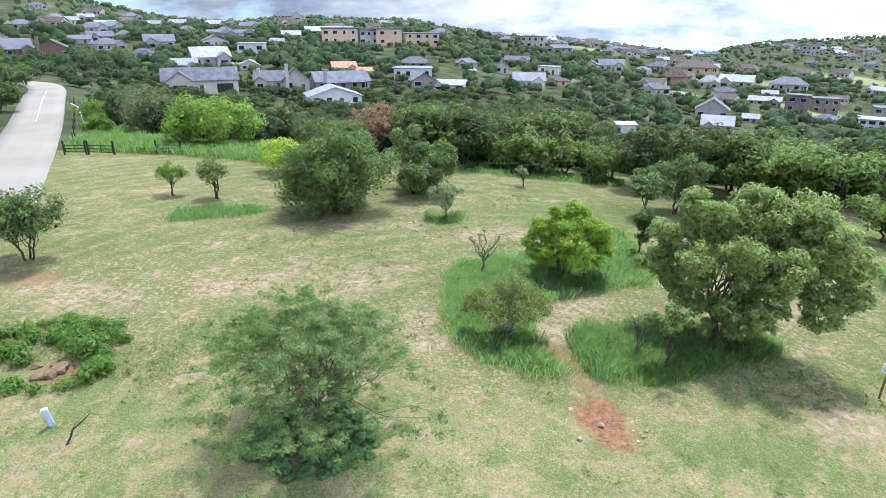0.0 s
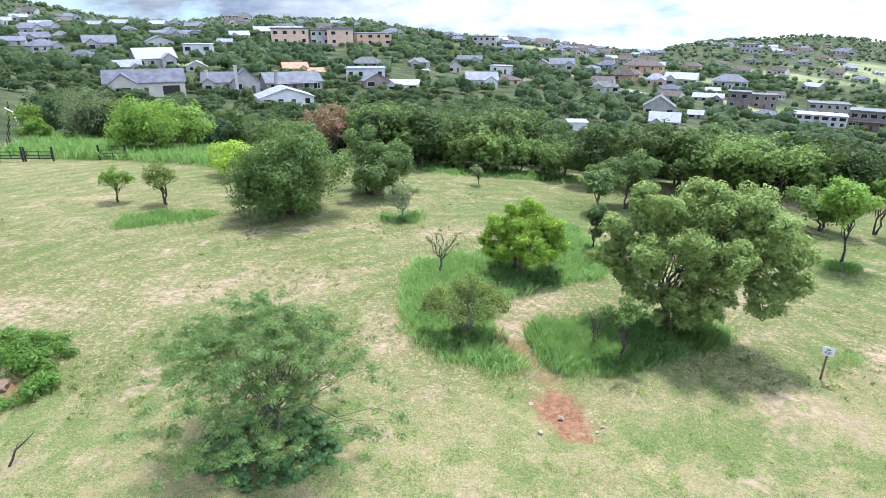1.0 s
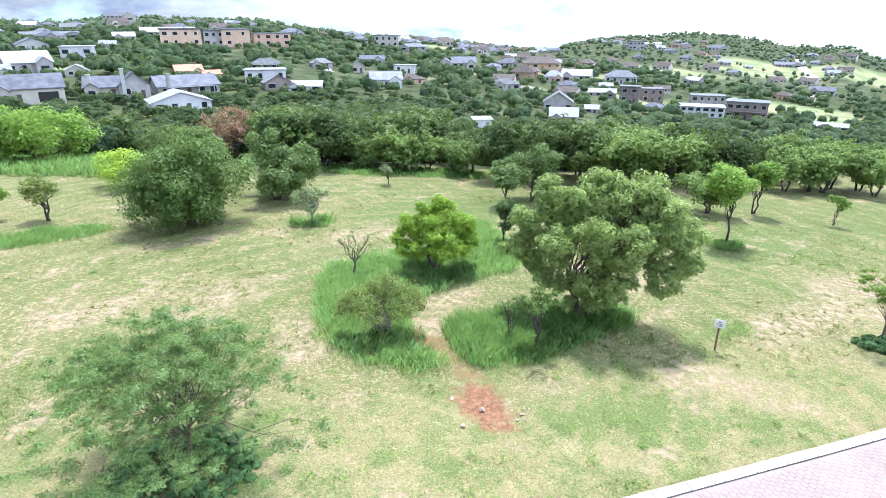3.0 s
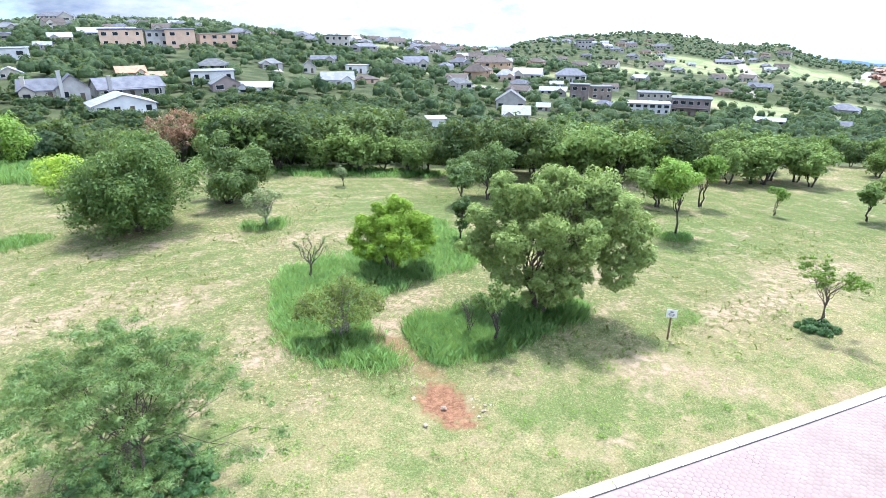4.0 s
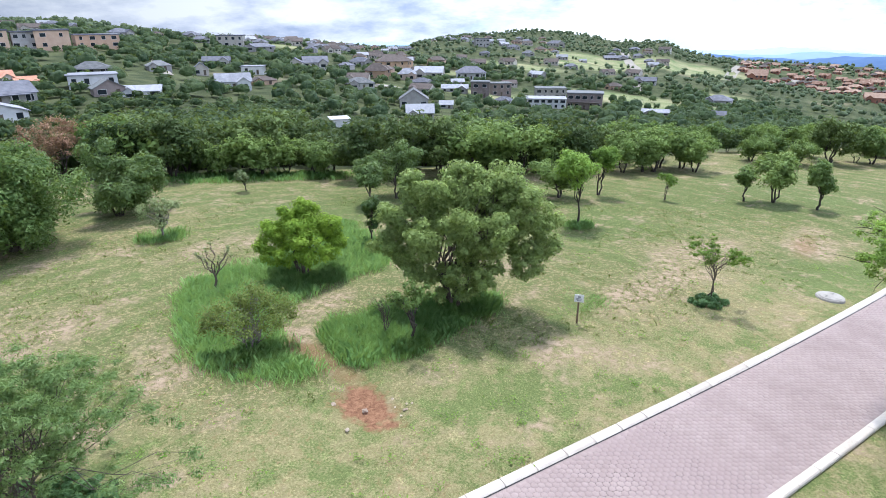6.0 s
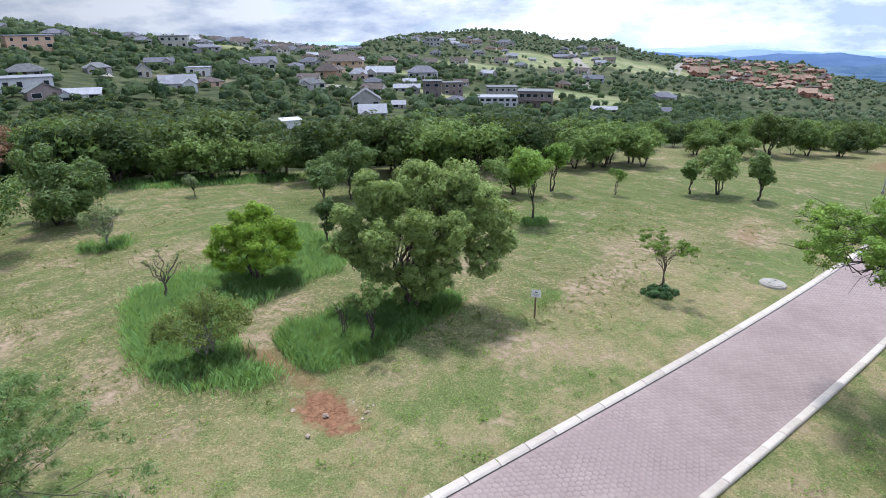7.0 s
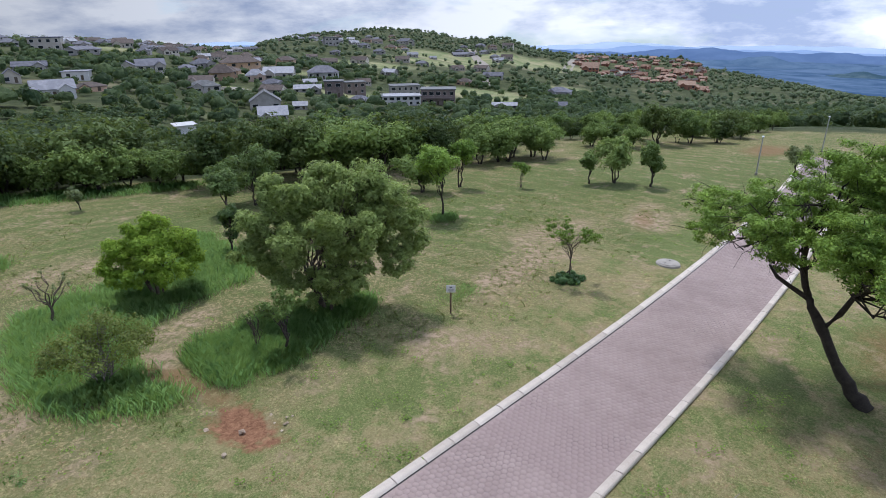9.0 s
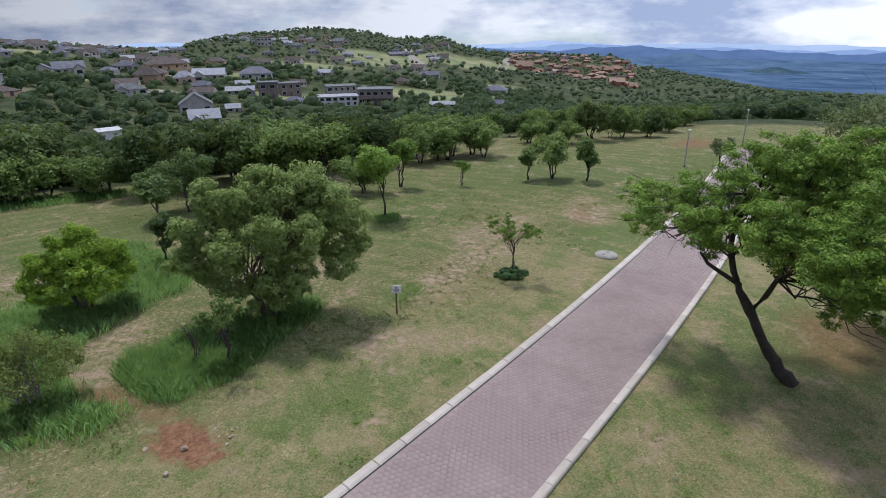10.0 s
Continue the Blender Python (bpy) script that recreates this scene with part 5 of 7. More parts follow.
def put_manhole(x, y):
    root = thing("manhole_cover", x, y, float(ground_z(x, y)), "round raised concrete manhole cover in the grass", "manhole")
    for name, r0, r1, z0, z1 in (("ring", 0.58, 0.52, -0.1, 0.09), ("lid", 0.45, 0.43, 0.0, 0.115)):
        bm = bmesh.new()
        bmesh.ops.create_cone(bm, cap_ends=True, segments=28, radius1=r0, radius2=r1, depth=z1 - z0, matrix=Matrix.Translation((0, 0, (z0 + z1) / 2)))
        bmesh.ops.bevel(bm, geom=[e for e in bm.edges if all(v.co.z > z1 - 0.01 for v in e.verts)], offset=0.02, segments=2, affect="EDGES")
        part(name, bm, CEMENT, root)
    for a in (0.25, -0.2):
        bm = bmesh.new()
        box(bm, a, 0.05, 0.115, 0.12, 0.05, 0.012)
        part("lifting_slot", bm, BLACK_STEEL, root, "dark lifting slot")


def put_sign(x, y):
    root = thing("notice_sign", x, y, float(ground_z(x, y)) - 0.05, "small white notice board on a short wooden post", "sign", turn=-42)
    bm = bmesh.new()
    box(bm, 0, 0, 0.5, 0.065, 0.065, 1.06, 0.008)
    part("post", bm, WOOD_POST, root)
    bm = bmesh.new()
    box(bm, 0.01, -0.05, 1.06, 0.34, 0.02, 0.30, 0.005)
    board = part("board", bm, WHITE_PAINT, root, "white board with unreadable grey print")
    for k, (w, z) in enumerate(((0.10, 1.12), (0.2, 1.05), (0.2, 1.01), (0.14, 0.97))):
        bm = bmesh.new()
        box(bm, 0.01, -0.0625, z, w, 0.004, 0.05 if k == 0 else 0.018)
        part("print_bar", bm, GREY_INK, board)


def stone_mesh(rng, r, flat=0.7):
    bm = bmesh.new()
    bmesh.ops.create_icosphere(bm, subdivisions=2, radius=r)
    o = Vector((rng.uniform(0, 50), rng.uniform(0, 50), 0))
    for v in bm.verts:
        v.co *= 1 + 0.6 * noise.noise(v.co / r * 1.3 + o)
        v.co.z *= flat
    return bm


def put_stones():
    rng = random.Random(21)
    for x, y, r in ((3.47, 12.37, 0.065), (4.21, 13.1, 0.085), (3.5, 13.75, 0.08), (24.6, 11.2, 0.10)):
        root = thing("stone", x, y, float(ground_z(x, y)) + r * 0.25 - (0.12 if 3.3 < x < 4.9 and y > 12.6 else 0), "pale weathered stone lying on the ground", "stone", "stones by the washed-out soil", turn=rng.uniform(0, 360))
        part("stone_body", stone_mesh(rng, r), STONE, root)
    for k in range(5):
        x, y = 5.0 + 0.14 * k + rng.uniform(-0.06, 0.06), 12.45 + 0.10 * k + rng.uniform(-0.08, 0.08)
        root = thing("stone", x, y, float(ground_z(x, y)) - 0.02, "pale broken stone at the rim of bare soil", "stone", "stones by the washed-out soil", turn=rng.uniform(0, 360))
        part("stone_body", stone_mesh(rng, rng.uniform(0.03, 0.055), 0.4), STONE, root)
    for k in range(5):
        a, q = rng.uniform(0, 6.28), rng.random() ** 0.5
        x, y = 4.3 + math.cos(a) * q * 0.9, 13.6 + math.sin(a) * q * 1.6
        root = thing("pebble", x, y, float(ground_z(x, y)) - 0.1, "small reddish stone on bare soil", "stone", "stones by the washed-out soil")
        part("stone_body", stone_mesh(rng, rng.uniform(0.025, 0.045)), STONE, root)


def put_marker_post():
    x, y = -10.45, 12.6
    root = thing("marker_post", x, y, float(ground_z(x, y)) - 0.04, "leaning pale blue-grey plastic marker post", "post")
    bm = bmesh.new()
    box(bm, 0, 0, 0.29, 0.15, 0.10, 0.58, 0.02)
    bmesh.ops.rotate(bm, verts=bm.verts, matrix=Euler((0.08, -0.14, 0.5)).to_matrix())
    part("post_body", bm, BLUE_PLASTIC, root)
    bm = bmesh.new()
    box(bm, 0, 0, 0.59, 0.17, 0.12, 0.03, 0.008)
    bmesh.ops.rotate(bm, verts=bm.verts, matrix=Euler((0.08, -0.14, 0.5)).to_matrix())
    part("cap", bm, BLUE_PLASTIC, root)
    x, y = -9.53, 11.9
    root = thing("fallen_branch", x, y, float(ground_z(x, y)), "crooked dark dead branch sticking out of the grass", "branch")
    pts = [(-0.1, -0.1, -0.05), (0.0, 0, 0.15), (0.02, 0.12, 0.3), (0.18, 0.35, 0.42), (0.3, 0.5, 0.52)]
    part("stick", mesh_of("stick", *tube(pts, [0.03, 0.028, 0.024, 0.018, 0.008], 6), True), BARK_DARK, root)
    part("twig", mesh_of("twig", *tube([pts[2], (0.0, 0.3, 0.36), (0.05, 0.42, 0.34)], [0.014, 0.01, 0.004], 5), True), BARK_DARK, root)
    x, y = 11.6, 3.6
    root = thing("fallen_twig", x, y, float(ground_z(x, y)) + 0.03, "pale dry twig lying on the grass", "branch")
    part("stick", mesh_of("stick", *tube([(0, 0, 0), (0.2, -0.05, 0.02), (0.42, -0.06, 0.0)], [0.015, 0.013, 0.006], 5), True), BARK_GREY, root)


def put_street_lamp(x, y, h, turn):
    root = thing("street_lamp", x, y, float(ground_z(x, y)) - 0.1, "slim grey street lamp with a short flat head", "street lamp", "street lamps along the road", turn=turn)
    part("pole", mesh_of("pole", *tube([(0, 0, 0), (0, 0, h * 0.6), (0, 0, h)], [0.06, 0.05, 0.04], 8), True), GALVANISED, root)
    bm = bmesh.new()
    box(bm, 0.22, 0, h + 0.03, 0.62, 0.16, 0.07, 0.02)
    part("lamp_head", bm, GALVANISED, root)
    bm = bmesh.new()
    box(bm, 0, 0, 0.15, 0.2, 0.2, 0.3, 0.02)
    part("base", bm, CEMENT, root)


put_manhole(24.2, 12.15)
put_sign(13.05, 14.75)
put_stones()
put_marker_post()
put_street_lamp(47.5, 17.8, 3.0, 20)
put_street_lamp(63.5, 18.3, 3.3, 20)


# ---- the concrete road to the houses, with gates and rails ----
SIDE_ROAD = [(-24.5, 2), (-23.3, 14), (-22.4, 24), (-22.9, 30), (-25.0, 34.3), (-36.1, 53.9), (-45.0, 69.2), (-52.3, 81.6), (-66, 105), (-80.0, 124), (-98, 134)]


def side_road_line(step=1.5):
    pts = np.array(SIDE_ROAD, float)
    for _ in range(3):
        a, b = pts[:-1] * 0.75 + pts[1:] * 0.25, pts[:-1] * 0.25 + pts[1:] * 0.75
        pts = np.concatenate([pts[:1], np.stack([a, b], 1).reshape(-1, 2), pts[-1:]])
    d = np.r_[0, np.cumsum(np.linalg.norm(np.diff(pts, axis=0), axis=1))]
    s = np.arange(0, d[-1], step)
    line = np.stack([np.interp(s, d, pts[:, 0]), np.interp(s, d, pts[:, 1])], 1)
    t = np.gradient(line, axis=0)
    t /= np.linalg.norm(t, axis=1)[:, None]
    return line, np.stack([-t[:, 1], t[:, 0]], 1), t


def put_side_road():
    line, left, _ = side_road_line()
    cols = [0.0, 1.35, 2.7, 4.05, 5.4]
    lift = ground_z(line[:, 0] + left[:, 0] * 2.7, line[:, 1] + left[:, 1] * 2.7)
    lift = np.maximum(lift, ground_z(line[:, 0], line[:, 1]))
    lift = np.maximum(lift, ground_z(line[:, 0] + left[:, 0] * 5.4, line[:, 1] + left[:, 1] * 5.4)) + 0.10
    v = np.stack([np.stack([line[:, 0] + left[:, 0] * c, line[:, 1] + left[:, 1] * c, lift], 1) for c in [-0.02] + cols + [5.42]], 1)
    v[:, 0, 2] -= 0.5
    v[:, -1, 2] -= 0.5
    n, k = v.shape[:2]
    f = [(i * k + j, i * k + j + 1, (i + 1) * k + j + 1, (i + 1) * k + j) for i in range(n - 1) for j in range(k - 1)]
    me = mesh_of("side_road", v.reshape(-1, 3), np.array(f)[:, ::-1])
    me.materials.append(ROAD_PALE)
    ob = tagged(new("side_road", me), "pale sunlit concrete road climbing towards the houses", "road", kind="structure")
    for i in range(50, 74, 3):
        quad = [line[i] + left[i] * 2.62, line[i] + left[i] * 2.76, line[i + 3] + left[i + 3] * 2.76, line[i + 3] + left[i + 3] * 2.62]
        zs = [lift[i], lift[i], lift[i + 3], lift[i + 3]]
        part("lane_line", mesh_of("lane_line", [(*q, z + 0.012) for q, z in zip(quad, zs)], [(0, 3, 2, 1)]), WHITE_PAINT, ob, "worn white lane line")


def put_gate(x, y, width, turn, posts=(0, 1)):
    root = thing("field_gate", x, y, float(ground_z(x, y)) - 0.1, "low black steel bar gate on the field's edge", "gate", "steel gates", turn=turn)
    for k in posts:
        bm = bmesh.new()
        box(bm, width * k, 0, 0.65, 0.12, 0.12, 1.35, 0.01)
        part("gate_post", bm, BLACK_STEEL, root)
    for z in (0.35, 0.62, 0.9):
        bm = bmesh.new()
        box(bm, width / 2, 0, z, width - 0.1, 0.05, 0.06, 0.005)
        part("rail", bm, BLACK_STEEL, root)
    for q in (0.06, 0.5, 0.94):
        bm = bmesh.new()
        box(bm, width * q, 0.045, 0.62, 0.05, 0.04, 0.68, 0.005)
        part("upright", bm, BLACK_STEEL, root)


put_side_road()
put_gate(-33.2, 50.3, 1.9, 0)
put_gate(-31.1, 50.3, 2.3, -3)
put_gate(-25.6, 51.2, 2.2, 0)
for k in range(7):
    fx, fy = -35.5 - k * 3.2, 55.5 + k * 5.4
    post = thing("fence_post", fx, fy, float(ground_z(fx, fy)) - 0.1, "thin dark roadside fence post", "post", "roadside fence posts")
    part("post_body", mesh_of("post_body", *tube([(0, 0, 0), (0, 0, 1.25)], [0.05, 0.045], 6), True), BLACK_STEEL, post)


def put_roadside_rails():
    x, y = -46.0, 73.5
    root = thing("barrier_pole", x, y, float(ground_z(x, y)), "leaning white barrier pole beside the road", "barrier")
    part("stand", mesh_of("stand", *tube([(1.6, -1.2, -0.1), (1.55, -1.2, 1.0)], [0.09, 0.08], 8), True), WHITE_PAINT, root)
    part("pole", mesh_of("pole", *tube([(-1.6, 2.2, 1.75), (0.9, -0.6, 1.7), (2.2, -2.2, 0.3)], [0.06, 0.06, 0.06], 8), True), WHITE_PAINT, root)
    x, y = -60.3, 82.5
    root = thing("guard_rail", x, y, float(ground_z(x, y)), "short white guard rail at the bend", "guard rail", turn=120)
    for q in (-3, 0, 3):
        part("rail_post", mesh_of("rail_post", *tube([(q, 0, -0.2), (q, 0, 0.8)], [0.06, 0.06], 6), True), WHITE_PAINT, root)
    for z in (0.45, 0.78):
        bm = bmesh.new()
        box(bm, 0, 0, z, 7, 0.07, 0.14, 0.01)
        part("rail", bm, WHITE_PAINT, root)


put_roadside_rails()


# ---- grass ----
def inside(px, py, poly):
    poly = np.asarray(poly, float)
    ok = np.zeros(len(px), bool)
    j = len(poly) - 1
    for i in range(len(poly)):
        (xi, yi), (xj, yj) = poly[i], poly[j]
        cut = ((yi > py) != (yj > py)) & (px < (xj - xi) * (py - yi) / (yj - yi + 1e-12) + xi)
        ok ^= cut
        j = i
    return ok


def blades(rng, x, y, h, wide, lean):
    """Bent blades of grass with two faces each."""
    n = len(x)
    z = ground_z(x, y) - 0.02
    a = rng.uniform(0, 2 * np.pi, n)
    d = np.stack([np.cos(a), np.sin(a), np.zeros(n)], 1)
    b = rng.uniform(0, 2 * np.pi, n)
    tip = np.stack([np.cos(b), np.sin(b), np.zeros(n)], 1) * (h * lean * rng.uniform(0.3, 1.0, n))[:, None]
    foot = np.stack([x, y, z], 1)
    up = np.array([0, 0, 1.0])
    w = (wide * rng.uniform(0.7, 1.3, n))[:, None]
    v = np.stack([foot - d * w, foot + d * w, foot + d * w * 0.7 + tip * 0.35 + up * (h * 0.6)[:, None], foot + tip + up * (h * 0.97)[:, None]], 1)
    f = np.arange(4 * n).reshape(n, 4)
    side = np.cross(v[:, 1] - v[:, 0], v[:, 3] - v[:, 0])[:, 2] < 0
    f[side] = f[side][:, ::-1]
    return v.reshape(-1, 3), f


def put_long_grass(name, poly, count, h0, h1, label, mat, ragged=0.3, seed=1, wide=0.0033):
    rng = np.random.default_rng(seed)
    p = np.asarray(poly, float)
    lo, hi = p.min(0) - 0.4, p.max(0) + 0.4
    x, y = rng.uniform(lo[0], hi[0], count * 3), rng.uniform(lo[1], hi[1], count * 3)
    ok = inside(x + rng.normal(0, ragged, len(x)), y + rng.normal(0, ragged, len(x)), p)
    tuft = np.sin(x * 3.1 + np.sin(y * 2.3)) + np.sin(y * 3.7 + np.sin(x * 1.9))
    ok &= tuft + rng.normal(0, 0.9, len(x)) > -1.1
    x, y, tuft = x[ok][:count], y[ok][:count], tuft[ok][:count]
    h = rng.uniform(h0, h1, len(x)) * (1 + 0.14 * tuft)
    up = rng.normal(0, 0.18, (len(x), 3)) + np.array([0, 0, 1.0])
    me = leaf_mesh(name, blades(rng, x, y, h, wide, 0.55), up)
    me.materials.append(mat)
    tagged(new(name, me), label, "grass", kind="stuff")


put_long_grass("long_grass", [(0.1, 21.8), (0.2, 18.4), (1.0, 16.4), (2.6, 15.4), (3.6, 15.3), (3.0, 17.0), (2.5, 18.8), (3.9, 21.0), (6.3, 22.2), (8.6, 22.9), (9.8, 25), (9.2, 30), (7, 30), (6.6, 26.4), (3, 25.3), (1.0, 24.6)],
               84000, 0.16, 0.44, "uncut long green grass island in the mown field", GRASS_TALL, seed=3)
put_long_grass("long_grass", [(4.6, 17.8), (4.5, 16.2), (5.1, 15.2), (6.2, 15.2), (7.3, 15.7), (8.6, 16.4), (10.6, 17.0), (11.4, 17.8), (9.6, 18.5), (7.2, 18.5), (5.6, 18.2)],
               56000, 0.16, 0.44, "uncut long green grass round the large tree", GRASS_TALL, seed=4)
put_long_grass("long_grass", [(-15.2, 30.4), (-12.0, 31.4), (-10.6, 33.0), (-13.6, 33.6), (-15.4, 32.0)], 7000, 0.15, 0.4, "small patch of longer bright green grass", GRASS_TALL, seed=5)
put_long_grass("long_grass", [(-34, 52.0), (-24, 51.0), (-14, 47.0), (-9, 48), (-14, 56), (-24, 62), (-38, 68), (-36, 58)], 34000, 0.4, 1.0, "tall pale green grass along the field's edge", GRASS_TALL, seed=6, wide=0.013)
put_long_grass("long_grass", [(-1.0, 31.0), (0.9, 31.0), (0.9, 32.4), (-1.0, 32.3)], 1800, 0.15, 0.35, "tuft of green grass under a thin tree", GRASS_TALL, seed=7)
put_long_grass("long_grass", [(20.3, 23.8), (21.7, 23.8), (21.7, 25.0), (20.3, 25.0)], 1500, 0.15, 0.35, "tuft of green grass under a slim tree", GRASS_TALL, seed=8)
put_long_grass("long_grass", [(13.9, 15.4), (15.3, 15.6), (15.2, 17.0), (14.2, 16.8)], 2200, 0.06, 0.16, "patch of fresh green grass beside the sign", GRASS_TALL, seed=9)


put_long_grass("long_grass", [(-1.5, 46.0), (4, 43.6), (8, 43.2), (13, 41.6), (14.2, 43.5), (8, 46.5), (0, 49)], 9000, 0.15, 0.4, "longer green grass along the wood's edge", GRASS_TALL, seed=10, wide=0.02)


def put_sward():
    """The short mown grass itself, a blade here and there standing out of the thatch."""
    rng = np.random.default_rng(31)
    n = 125000
    az = np.radians(rng.uniform(-92, 46, n))
    r = 8.5 + 36 * rng.random(n) ** 1.35
    x, y = -np.sin(az) * r, np.cos(az) * r
    c = x * ROAD_N[0] + y * ROAD_N[1] - road_off(x)
    ok = ~((c > ROAD_IN - 0.36) & (c < ROAD_OUT + 0.36) & (x > -2)) & ~(((x - 4.3) / 0.9) ** 2 + ((y - 13.1) / 1.3) ** 2 < 1)
    patch = np.sin(x * 1.7 + 1.5 * np.sin(y * 0.8)) + np.sin(y * 2.1 + 1.3 * np.sin(x * 1.1)) + rng.normal(0, 0.8, n)
    ok &= patch > -0.6
    x, y, r = x[ok], y[ok], r[ok]
    h = rng.uniform(0.02, 0.05, len(x)) * (1 + 0.012 * r)
    v, f = blades(rng, x, y, h, 0.0085, 1.5)
    me = leaf_mesh("short_grass", (v, f), rng.normal(0, 0.3, (len(x), 3)) + np.array([0, 0, 1.0]))
    me.materials.append(GRASS_SHORT)
    tagged(new("short_grass", me), "short mown grass, green and straw-coloured blades", "grass", kind="stuff")
    # low broad-leaved weeds
    n = 420
    az = np.radians(rng.uniform(-80, 44, n))
    r = 9 + 24 * rng.random(n)
    x, y = -np.sin(az) * r, np.cos(az) * r
    c = x * ROAD_N[0] + y * ROAD_N[1] - road_off(x)
    ok = ~((c > ROAD_IN - 0.5) & (c < ROAD_OUT + 0.5) & (x > -2))
    x, y = x[ok], y[ok]
    size = rng.uniform(0.08, 0.3, len(x))
    k = 26
    off = rng.normal(0, 1, (len(x), k, 3)) * size[:, None, None] * np.array([1, 1, 0.22])
    p = np.stack([x, y, ground_z(x, y) + 0.05], 1)[:, None] + np.abs(off) * np.array([0, 0, 1]) + off * np.array([1, 1, 0])
    v, f = leaves(rng, p.reshape(-1, 3), rng.normal(0, 0.4, (len(x) * k, 3)) + np.array([0, 0, 1.0]), 0.08, 0.035)
    me = mesh_of("weeds", v, f)
    me.materials.append(LEAF_FRESH)
    tagged(new("weeds", me), "low green weeds scattered over the mown field", "weeds", kind="stuff")


put_sward()


def put_tufts():
    """Green tufts left standing in the dry part of the mown field."""
    rng = np.random.default_rng(71)
    n = 9000
    az = np.radians(rng.uniform(-62, 40, n))
    r = 14 + 24 * rng.random(n) ** 1.1
    x, y = -np.sin(az) * r, np.cos(az) * r
    ok = (y > 13.2 + 0.8 * np.sin(x * 0.7)) & ~(((x - 4.3) / 1.1) ** 2 + ((y - 13.4) / 1.8) ** 2 < 1)
    ok &= np.sin(x * 0.8 + 1.6 * np.sin(y * 0.45)) + np.sin(y * 0.9 + 1.1 * np.sin(x * 0.6)) + rng.normal(0, 0.8, n) > -0.1
    x, y = x[ok], y[ok]
    k = 9
    spread = rng.normal(0, 1, (2, len(x), k)) * rng.uniform(0.04, 0.13, (len(x), 1))
    bx, by = (x[:, None] + spread[0]).ravel(), (y[:, None] + spread[1]).ravel()
    h = np.repeat(rng.uniform(0.05, 0.12, len(x)), k) * rng.uniform(0.6, 1.2, len(bx))
    me = leaf_mesh("grass_tufts", blades(rng, bx, by, h, 0.014, 1.1), rng.normal(0, 0.25, (len(bx), 3)) + np.array([0, 0, 1.0]))
    me.materials.append(GRASS_TUFT)
    tagged(new("grass_tufts", me), "green grass tufts standing in dry mown stubble", "grass", kind="stuff")


put_tufts()


def put_bramble():
    """The rank green heap at the field's western side."""
    rng = np.random.default_rng(61)
    root = thing("bramble_heap", -12.8, 16.0, float(ground_z(-12.8, 16.0)) - 0.05, "sprawling heap of rank green weeds over brown rubble", "bush")
    blobs = []
    for k in range(60):
        a, q = rng.uniform(0, 2 * np.pi), math.sqrt(rng.random())
        bx, by = 2.6 * q * math.cos(a), 2.3 * q * math.sin(a)
        if (bx - 0.6) ** 2 + (by + 0.9) ** 2 < 0.6:
            continue
        blobs.append((bx, by, rng.uniform(0.1, 0.55) * (1.25 - q * 0.8), rng.uniform(0.25, 0.45)))
    stems = [tube(bend(rng, (b[0] * 0.8, b[1] * 0.8, 0), (b[0], b[1], b[2] + 0.2), 0.1, 4), [0.012, 0.01, 0.008, 0.004], 4) for b in blobs]
    part("stems", mesh_of("stems", *joined(stems), True), BARK, root)
    p, nrm, outward = crown_points(rng, blobs, 11000, 0.5)
    up = p[:, 2] > 0
    part("foliage", leaf_mesh("foliage", leaves(rng, p[up], nrm[up], 0.17, 0.045), outward[up]), LEAF_RANK, root)
    rr = random.Random(5)
    for k in range(7):
        ob = part("rubble", stone_mesh(rr, rr.uniform(0.12, 0.25)), WOOD_POST, root, "brown broken rubble")
        ob.matrix_basis = pose(0.5 + rr.uniform(-0.5, 0.5), -0.9 + rr.uniform(-0.4, 0.4), 0.1, 0, 0, rr.uniform(0, 360))


put_bramble()


# ---- the houses on the slopes ----
def render_wall(name, a, b, rough=0.9):
    return plain(name, a, b, 0.5, rough, bump=0.15, fine=12, per_object=0.3)


WHITE = render_wall("white_plaster", (0.44, 0.44, 0.46), (0.62, 0.615, 0.62))
CREAM = render_wall("cream_plaster", (0.34, 0.31, 0.275), (0.47, 0.435, 0.39))
STONEW = render_wall("grey_plaster", (0.24, 0.225, 0.22), (0.40, 0.385, 0.375))
TAN = render_wall("tan_plaster", (0.44, 0.29, 0.205), (0.56, 0.40, 0.30))
PINK = render_wall("pinkish_plaster", (0.46, 0.34, 0.29), (0.58, 0.45, 0.39))
BROWN = render_wall("brown_brick", (0.13, 0.075, 0.055), (0.24, 0.15, 0.11))
BROWNG = render_wall("grey_brown_brick", (0.13, 0.105, 0.10), (0.25, 0.20, 0.19))
RED = render_wall("red_brick", (0.24, 0.10, 0.065), (0.40, 0.19, 0.13))


def roof_mat(name, a, b, rough=0.72, metal=0.0):
    m, nt, p = material(name)
    oc = object_coords(nt)
    ribs = nt.nodes.new("ShaderNodeTexWave")
    ribs.inputs["Scale"].default_value, ribs.inputs["Distortion"].default_value = 3.2, 0.0
    nt.links.new(oc, ribs.inputs["Vector"])
    info = nt.nodes.new("ShaderNodeObjectInfo")
    f = calc(nt, "ADD", noise_node(nt, 0.6, 5, vec=oc), calc(nt, "MULTIPLY", calc(nt, "SUBTRACT", info.outputs["Random"], 0.5), 0.35))
    nt.links.new(ramp(nt, f, 0.3, 0.7, a, b), p.inputs["Base Color"])
    p.inputs["Roughness"].default_value, p.inputs["Metallic"].default_value = rough, metal
    p.inputs["Specular IOR Level"].default_value = 0.25
    relief(nt, p, ribs.outputs[1], 0.4, 0.03)
    return m


